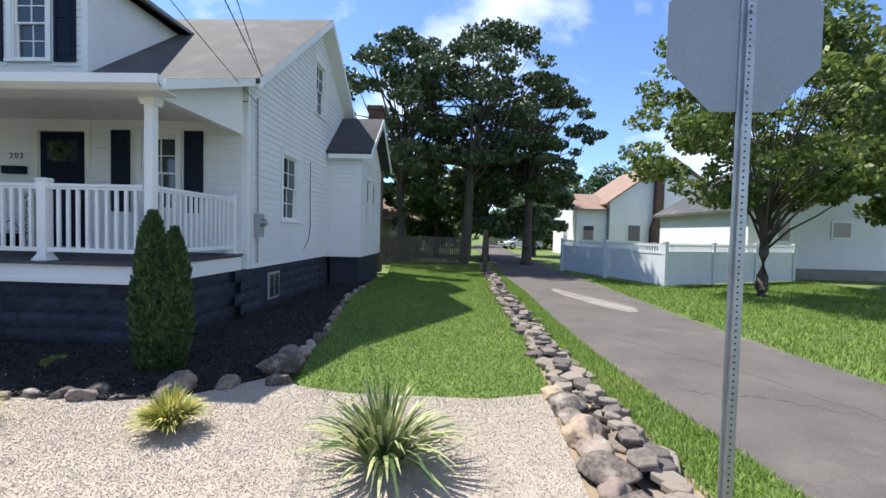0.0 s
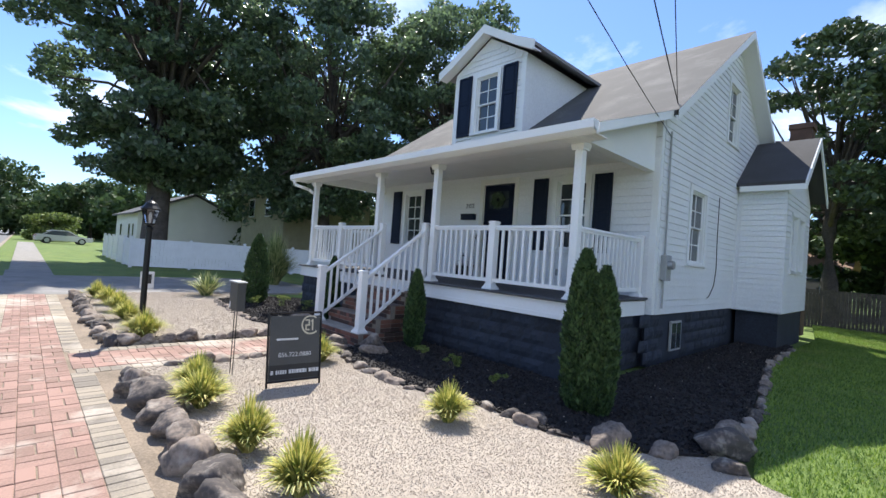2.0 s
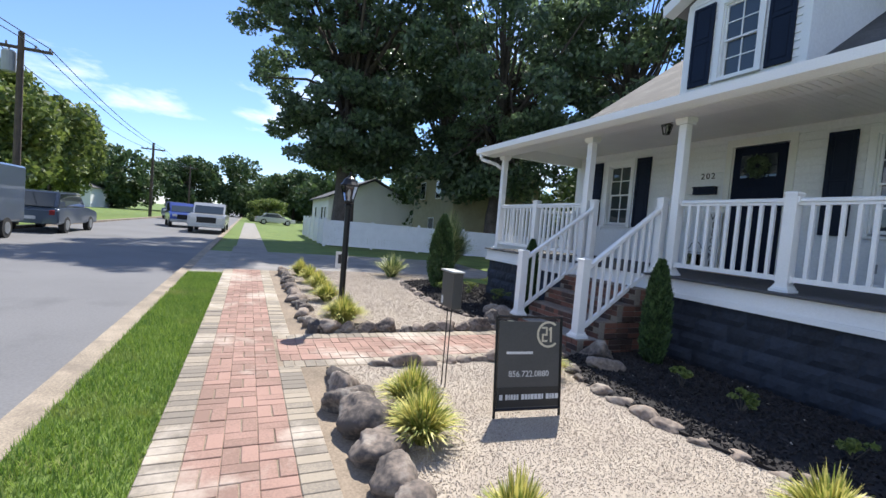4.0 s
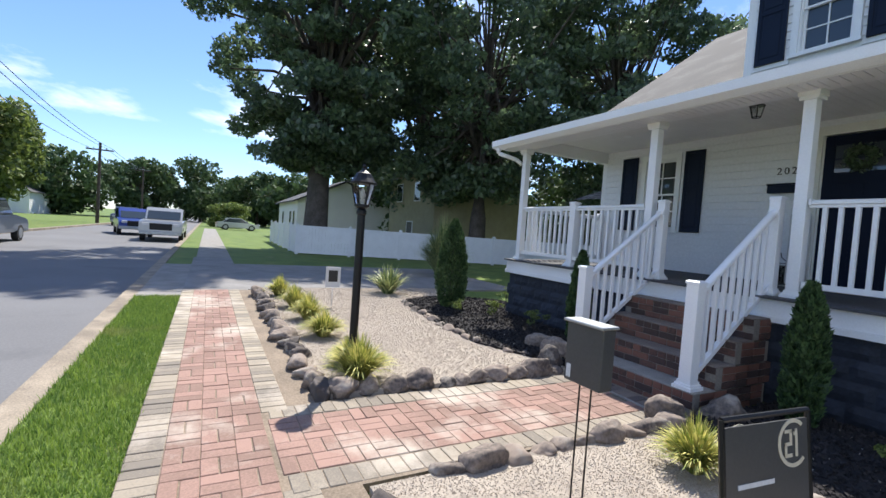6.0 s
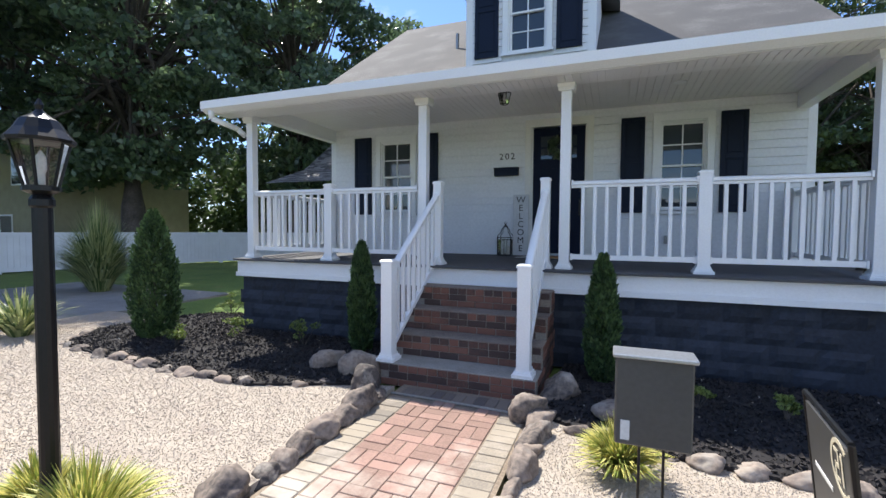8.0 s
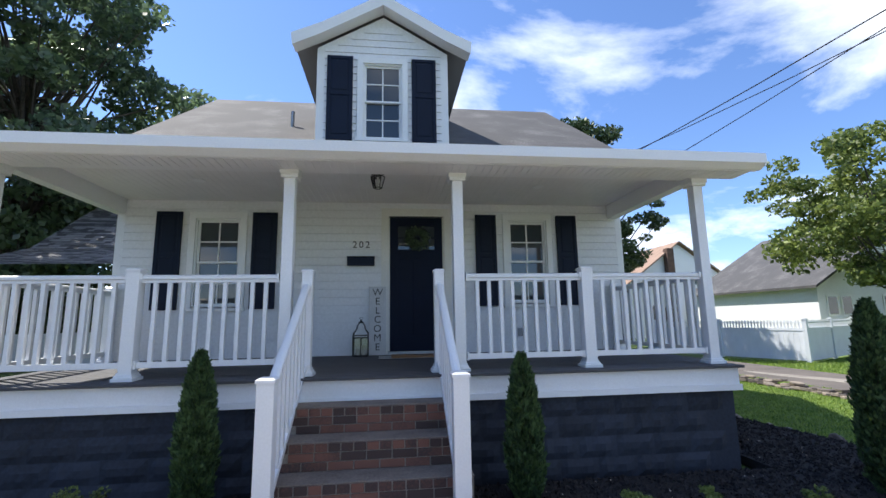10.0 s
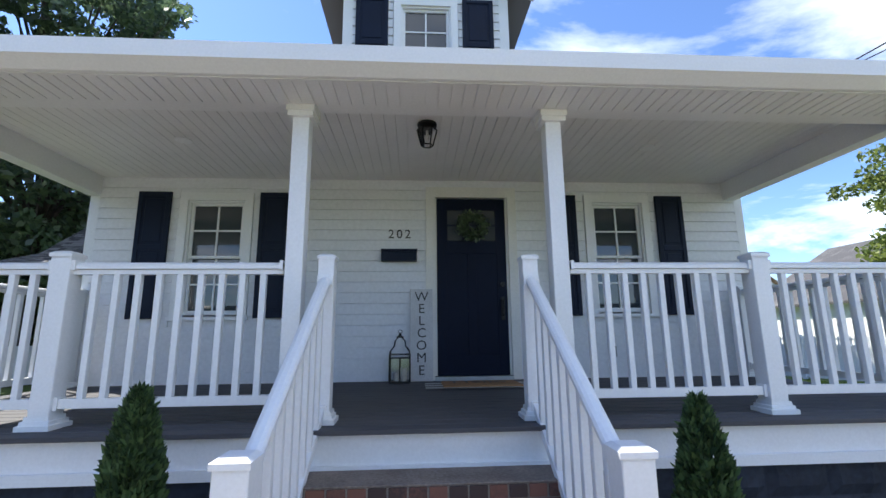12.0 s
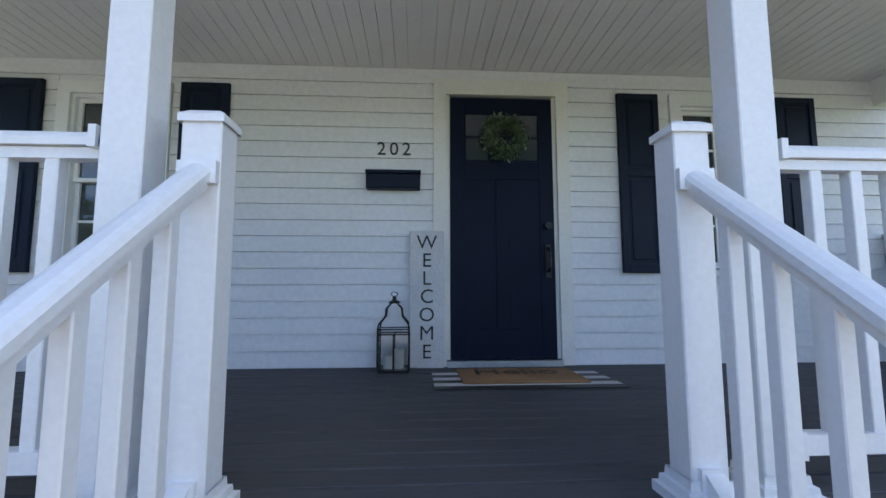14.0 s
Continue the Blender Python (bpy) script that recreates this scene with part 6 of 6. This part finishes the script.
def lantern(x, y):
    t = thing("lantern", x, y, 1.062, "black metal candle lantern with glass sides", "lantern")
    w = .085
    part("base", BX(x - w, y - w, 1.062, x + w, y + w, 1.085, bevel=.003), M_BLACK, t)
    bm = bmesh.new()
    for sx in (-1, 1):
        for sy in (-1, 1):
            tube(bm, (x + sx * w, y + sy * w, 1.08), (x + sx * w, y + sy * w, 1.40), .006, n=6)
            for a, b in (((w, 1.40), (w * .95, 1.44)), ((w * .95, 1.44), (w * .55, 1.50)), ((w * .55, 1.50), (w * .5, 1.56)), ((w * .5, 1.56), (.012, 1.61))):
                tube(bm, (x + sx * a[0], y + sy * a[0], a[1]), (x + sx * b[0], y + sy * b[0], b[1]), .005, n=6)
    for z in (1.085, 1.36, 1.40):
        for a, b in (((-w, -w), (w, -w)), ((w, -w), (w, w)), ((w, w), (-w, w)), ((-w, w), (-w, -w))):
            tube(bm, (x + a[0], y + a[1], z), (x + b[0], y + b[1], z), .005, n=6)
    for s in (-1, 1):
        tube(bm, (x, y + s * w, 1.08), (x, y + s * w, 1.36), .004, n=5); tube(bm, (x + s * w, y, 1.08), (x + s * w, y, 1.36), .004, n=5)
    part("frame", bm, M_BLACK, t)
    bm = bmesh.new(); lathe(bm, [(.03, 1.60), (.035, 1.61), (.012, 1.63), (.01, 1.66)], x, y, 10)
    for i in range(12):
        a, b = [2 * math.pi * k / 12 for k in (i, i + 1)]
        tube(bm, (x + .018 * math.cos(a), y, 1.675 + .018 * math.sin(a)), (x + .018 * math.cos(b), y, 1.675 + .018 * math.sin(b)), .003, n=5)
    part("finial", bm, M_BLACK, t)
    for a in ((x - w + .004, y - w, x + w - .004, y - w + .002), (x - w + .004, y + w - .002, x + w - .004, y + w), (x - w, y - w + .004, x - w + .002, y + w - .004), (x + w - .002, y - w + .004, x + w, y + w - .004)):
        part("glass_pane", BX(a[0], a[1], 1.09, a[2], a[3], 1.355), M_CLEAR, t)
    for dx, hh in ((-.03, .10), (.03, .15)):
        bm = bmesh.new(); lathe(bm, [(.028, 1.086), (.028, 1.086 + hh), (.004, 1.09 + hh), (.003, 1.105 + hh)], x + dx, y, 12); part("candle", bm, M_CANDLE, t)
    return t


lan = lantern(-7.68, WY0 - .16)
lan.scale = (1.25, 1.25, .87)
rug = thing("rug", -6.87, 6.45, 1.062, "black and white striped rug under the door mat", "rug")
for i in range(7):
    part("stripe", BX(-7.42, 6.06 + i * .088, 1.063, -6.30, 6.06 + i * .088 + .0875, 1.068), M_INK if i % 2 == 0 else M_STRIPE, rug, "black stripe" if i % 2 == 0 else "white stripe")
dm = thing("door_mat", -6.87, 6.48, 1.068, "tan coir door mat with dark lettering", "door mat")
part("mat", BX(-7.25, 6.18, 1.069, -6.48, 6.64, 1.084, bevel=.004), M_COIR, dm)
text("lettering", "Hello", .26, pose(0, 0.02, .0175, 0), M_INK, dm, .0008)

# wreath
wr = thing("wreath", (dx0 + dx1) / 2 + .01, dyf - .03, 2.80, "round green leaf wreath hanging on the navy door", "wreath")
rng = np.random.default_rng(8); n = 900
a = rng.uniform(0, 2 * np.pi, n); q = .125 + rng.normal(size=n) * .03
p = np.stack([q * np.cos(a), -.03 + rng.normal(size=n) * .015, q * np.sin(a)], 1)
A, B = rand_frames(rng, n); s = rng.uniform(.014, .03, n)[:, None]
V = np.stack([p + A * s, p + B * s * .45, p - A * s, p - B * s * .45], 1).reshape(-1, 3)
V[:, 1] = np.minimum(V[:, 1], .005)
o = quads_object("leaves", V, 4, M_LEAF_D, None); o.parent = wr
bm = bmesh.new()
for i in range(24):
    a, b = [2 * math.pi * k / 24 for k in (i, i + 1)]
    tube(bm, (wr.location.x + .125 * math.cos(a), wr.location.y - .02, 2.80 + .125 * math.sin(a)), (wr.location.x + .125 * math.cos(b), wr.location.y - .02, 2.80 + .125 * math.sin(b)), .012, n=5)
part("hoop", bm, M_BARK, wr)

# porch ceiling lamp
cl_ = thing("ceiling_lamp", -7.42, 5.4, 3.36, "black metal ceiling lantern with clear glass", "ceiling lamp")
LY = 5.4
bm = bmesh.new(); lathe(bm, [(.085, 3.36), (.085, 3.34), (.05, 3.33), (.03, 3.325), (.085, 3.305), (.09, 3.298)], -7.42, LY, 12)
part("canopy", bm, M_BLACK, cl_)
def ring6(r, z): return [(-7.42 + r * math.cos(math.pi / 3 * i), LY + r * math.sin(math.pi / 3 * i), z) for i in range(6)]
lo, hi = ring6(.05, 3.16), ring6(.085, 3.30)
bm = bmesh.new()
for a, b in zip(lo, hi): tube(bm, a, b, .006, n=5)
for r_ in (lo, hi):
    for a, b in zip(r_, r_[1:] + r_[:1]): tube(bm, a, b, .006, n=5)
part("cage", bm, M_BLACK, cl_)
for i in range(6):
    j = (i + 1) % 6
    bm = bmesh.new(); bm.faces.new([bm.verts.new(p) for p in (lo[i], lo[j], hi[j], hi[i])]); part("pane", bm, M_CLEAR, cl_)
bm = bmesh.new(); lathe(bm, [(.012, 3.30), (.012, 3.26), (.022, 3.24), (.02, 3.21), (.004, 3.19)], -7.42, LY, 10); part("bulb", bm, M_STRIPE, cl_)
for k in (-9.6, -5.3):
    bm = bmesh.new(); lathe(bm, [(.07, 3.36), (.07, 3.352), (.05, 3.350)], k, 5.7, 20)
    part("trim_ring", bm, M_WHITE, thing("recessed_light", k, 5.7, 3.36, "small white recessed ceiling light, unlit", "ceiling light"))

for o_, dz in ((L202, .05), (mb, .05), (wb, .057), (lan, .057), (rug, .055), (dm, .055), (wr, .05), (cl_, .05)):
    o_.location.z += dz

# electric meter and conduit on the side wall
em = thing("electric_meter", WX1 + .05, 7.22, 1.55, "grey electric meter with conduit on the side wall", "electric meter")
part("box", BX(WX1 + .015, 7.09, 1.42, WX1 + .11, 7.31, 1.84, bevel=.006), M_BOX, em)
bm = bmesh.new(); tube(bm, (WX1 + .109, 7.20, 1.68), (WX1 + .19, 7.20, 1.68), .08, .07, n=18); part("dial", bm, M_GALV, em)
bm = bmesh.new(); tube(bm, (WX1 + .045, 7.18, .95), (WX1 + .045, 7.18, 1.42), .015, n=8); tube(bm, (WX1 + .045, 7.18, 1.84), (WX1 + .045, 7.14, 3.9), .016, n=8); part("conduit", bm, M_BOX, em)
bm = bmesh.new()
pts = [(WX1 + .03, 10.0, 3.2), (WX1 + .03, 10.0, 2.4), (WX1 + .03, 10.05, 1.7), (WX1 + .03, 9.95, 1.35), (WX1 + .03, 9.7, 1.15), (WX1 + .03, 9.55, 1.1)]
for a, b in zip(pts, pts[1:]): tube(bm, a, b, .008, n=5)
part("cable", bm, M_BLACK, thing("wall_cable", WX1 + .03, 9.9, 1.1, "thin black cable drooping down the side wall", "cable"))
part("outlet_box", BX(-5.33, WY0 - .055, 1.30, -5.26, WY0 - .021, 1.42, bevel=.006), M_BOX, house, "small grey outlet cover on the clapboards")
bm = bmesh.new(); tube(bm, (-9.1, 8.3, 4.8), (-9.1, 8.3, 5.5), .035, n=10); part("pipe", bm, M_GALV, house, "grey roof vent pipe")

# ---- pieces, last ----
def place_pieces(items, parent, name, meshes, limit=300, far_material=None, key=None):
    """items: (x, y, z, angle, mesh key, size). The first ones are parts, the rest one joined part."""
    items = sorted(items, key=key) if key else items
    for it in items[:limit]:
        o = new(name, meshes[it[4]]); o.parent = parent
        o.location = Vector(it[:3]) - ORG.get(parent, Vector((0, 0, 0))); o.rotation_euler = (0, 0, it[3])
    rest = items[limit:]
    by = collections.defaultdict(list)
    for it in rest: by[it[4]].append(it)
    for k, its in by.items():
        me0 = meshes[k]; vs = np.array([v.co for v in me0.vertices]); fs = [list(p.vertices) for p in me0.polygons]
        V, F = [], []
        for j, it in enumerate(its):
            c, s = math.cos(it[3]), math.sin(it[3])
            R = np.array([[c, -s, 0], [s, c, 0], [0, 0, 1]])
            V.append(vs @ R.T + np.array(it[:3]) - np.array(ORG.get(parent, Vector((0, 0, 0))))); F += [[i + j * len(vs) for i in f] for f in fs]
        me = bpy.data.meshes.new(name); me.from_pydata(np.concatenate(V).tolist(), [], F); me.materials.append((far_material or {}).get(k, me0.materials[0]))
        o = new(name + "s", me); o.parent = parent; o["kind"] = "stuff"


PB = {"r": brick_mesh(.196, .094, .022, M_PAVE), "g": brick_mesh(.196, .094, .022, M_PAVE_G)}
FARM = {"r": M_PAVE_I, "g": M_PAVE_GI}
RP = random.Random(4)


def jit(z=.012):
    return z + RP.uniform(-.003, .003)


walk_s = thing("brick_pavement", -7, .1, 0, "red brick pavement in basket weave with grey brick borders", "pavement", kind="structure")
items = []
i = 0
for ix in range(-71, 8):
    x = ix * .2 + .1
    for j in range(3):
        y = -.73 + j * .2 + .10
        if (ix + j) % 2 == 0:
            for k in (-.05, .05): items.append((x + k, y, jit(), math.pi / 2 + RP.uniform(-.02, .02), "r", 0))
        else:
            for k in (-.052, .052): items.append((x, y + k, jit(), RP.uniform(-.02, .02), "r", 0))
for ix in range(-142, 15):
    x = ix * .1 + .05
    items.append((x, -.83, jit(), math.pi / 2, "g", 0)); 
    if not (-7.82 < x < -6.7): items.append((x, -.03, jit(), math.pi / 2, "g", 0))
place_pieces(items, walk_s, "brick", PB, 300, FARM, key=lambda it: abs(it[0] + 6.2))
path_s = thing("brick_path", -7.09, 2.1, 0, "red brick entry path with grey brick borders to the steps", "path", kind="structure")
items = []
for iy in range(17):
    y = .0 + iy * .2 + .0
    for j in range(4):
        x = -7.66 + j * .2 + .10
        if (iy + j) % 2 == 0:
            for k in (-.05, .05): items.append((x + k, y, jit(), math.pi / 2, "r", 0))
        else:
            for k in (-.05, .05): items.append((x, y + k, jit(), 0, "r", 0))
for iy in range(34):
    y = -.03 + iy * .1
    items.append((-7.77, y, jit(), 0, "g", 0)); items.append((-6.75, y, jit(), 0, "g", 0))
items = [it for it in items if it[1] < 3.02]
for i in range(12):
    items.append((-7.78 + .1 * i, 3.20, jit(), math.pi / 2, "d", 0))
PB["d"] = brick_mesh(.196, .094, .022, M_PAVE_D)
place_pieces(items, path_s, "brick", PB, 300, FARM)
bm = bmesh.new(); sweep(bm, [(-7.9, 3.09, .038), (-7.5, 3.08, .04), (-7.0, 3.06, .04), (-6.6, 3.03, .036)], .012, 6)
part("hose", bm, M_CONC, thing("garden_hose", -7.2, 3.06, .02, "thin pale hose lying across the brick path", "hose"))

# bricks of the steps
SB = {"s": brick_mesh(.195, .09, .062, M_BRICK, .003), "e": brick_mesh(.092, .09, .062, M_BRICK, .003)}
items = []
for i, z in enumerate(SZ):
    zb = 0.0 if i == 0 else SZ[i - 1]
    for c in range(3):
        zz = zb + .004 + c * .070
        x = SX0 + .1 + (.1 if (c + i) % 2 else 0)
        if c == 2:
            x = SX0 + .05
            while x < SX1 - .03:
                items.append((x, SY[i] + .045, zz, 0, "e", 0)); x += .1025
            x = SX1
        while x < SX1 - .08:
            items.append((x, SY[i] + .045, zz, 0, "s", 0)); x += .206
        for sx in (SX0 + .045, SX1 - .045):
            y = SY[i] + .2
            while y < 4.5:
                items.append((sx, y, zz, math.pi / 2, "s", 0)); y += .206
place_pieces(items, steps, "brick", SB, 300)

# rock-faced blocks of the base
def block_mesh(l, h, seed):
    bm = bmesh.new(); nx, nz = 6, 3
    g = [[bm.verts.new((l * (i / nx - .5), -(.0 if i in (0, nx) or j in (0, nz) else .022 + .02 * noise.noise(Vector((i * 1.3, j * 1.7, seed)))), h * j / nz)) for i in range(nx + 1)] for j in range(nz + 1)]
    for j in range(nz):
        for i in range(nx): bm.faces.new((g[j][i], g[j][i + 1], g[j + 1][i + 1], g[j + 1][i]))
    me = bpy.data.meshes.new("block"); bm.to_mesh(me); bm.free(); me.materials.append(M_FOUND); return me


BL = {k: block_mesh(.392, .192, k * 3.3) for k in range(4)}
items = []
for r in range(4):
    z = -.01 + r * .2
    x = -11.1 + .1 + (.2 if r % 2 else 0)
    while x < -3.8:
        items.append((x, 4.598, z, 0, RP.randrange(4), 0)); x += .4
for r in range(4):
    z = r * .2
    y = 4.9 + (.2 if r % 2 else 0)
    while y < 15.2:
        xx = -3.668 if y < 6.7 else WX1 - .018
        if not (7.4 < y < 8.5) and not (11.3 < y < 14.5): items.append((xx, y, z, math.pi / 2, RP.randrange(4), 0))
        y += .4
place_pieces(items, foundation, "block", BL, 300)


# clapboards
def board(l, h=.118, d=.019):
    me = CB.get(round(l, 3))
    if me: return me
    bm = bmesh.new(); poly_prism(bm, [(0, 0), (-d, 0), (-d * .35, h), (0, h)], "x", 0, l)
    me = bpy.data.meshes.new("clapboard"); bm.to_mesh(me); bm.free(); me.materials.append(M_SIDING); CB[round(l, 3)] = me
    return me


CB = {}


def boards(parent, axis, fixed, z0, z1, span, holes, step=.12):
    n = int((z1 - z0) / step + .5)
    for k in range(n):
        z = z0 + k * step
        zm = z + step / 2
        sp = span(zm)
        if not sp: continue
        segs = [sp]
        for h in holes:
            if h[2] < zm < h[3]:
                segs = [s for a, b in segs for s in ((a, min(b, h[0])), (max(a, h[1]), b)) if s[1] - s[0] > .04]
        for a, b in segs:
            o = new("clapboard", board(b - a, step - .005)); o.parent = parent
            o.location = Vector((a, fixed, z) if axis == "x" else (fixed, a, z)) - ORG.get(parent, Vector((0, 0, 0)))
            if axis == "y": o.rotation_euler = (0, 0, math.pi / 2)


def grow(h, e=.10): return (h[0] - e, h[1] + e, h[2] - .07, h[3] + e)


boards(wall_front, "x", WY0 - .0005, 1.075, 3.36, lambda z: (WX0 + .10, WX1 - .09), [grow(WIN_L), grow(WIN_R), (DOOR[0] - .1, DOOR[1] + .1, 0, 3.27)])


def east_span(z):
    a = WY0 + .10
    if z > roof_z(a): a = BREAK_Y + (z + .1 - BREAK_Z) / (RIDGE_Z - BREAK_Z) * (RIDGE_Y - BREAK_Y)
    b = min(WY1, RIDGE_Y + (RIDGE_Z - .1 - z) / .74)
    return (a + .03, b - .02) if b - a > .2 else None


boards(wall_east, "y", WX1, .80, 6.75, east_span, [grow(SIDE_WIN, .11), grow(GABLE_WIN, .10), (11.45, 14.4, 0, 3.6)])
boards(bay, "x", 11.449, .80, 3.5, lambda z: (-3.44, -2.6), [])
boards(bay, "y", -2.599, .80, 3.5, lambda z: (11.45, 14.4), [(12.0, 12.86, 1.66, 3.1), (12.9, 13.76, 1.66, 3.1)])
boards(dormer, "x", 6.799, 4.2, 6.3, lambda z: ((-8.34, -6.50) if z < 5.75 else (-7.42 - (6.36 - z) * 1.7, -7.42 + (6.36 - z) * 1.7)), [(-7.84, -7.02, 4.22, 5.68)])
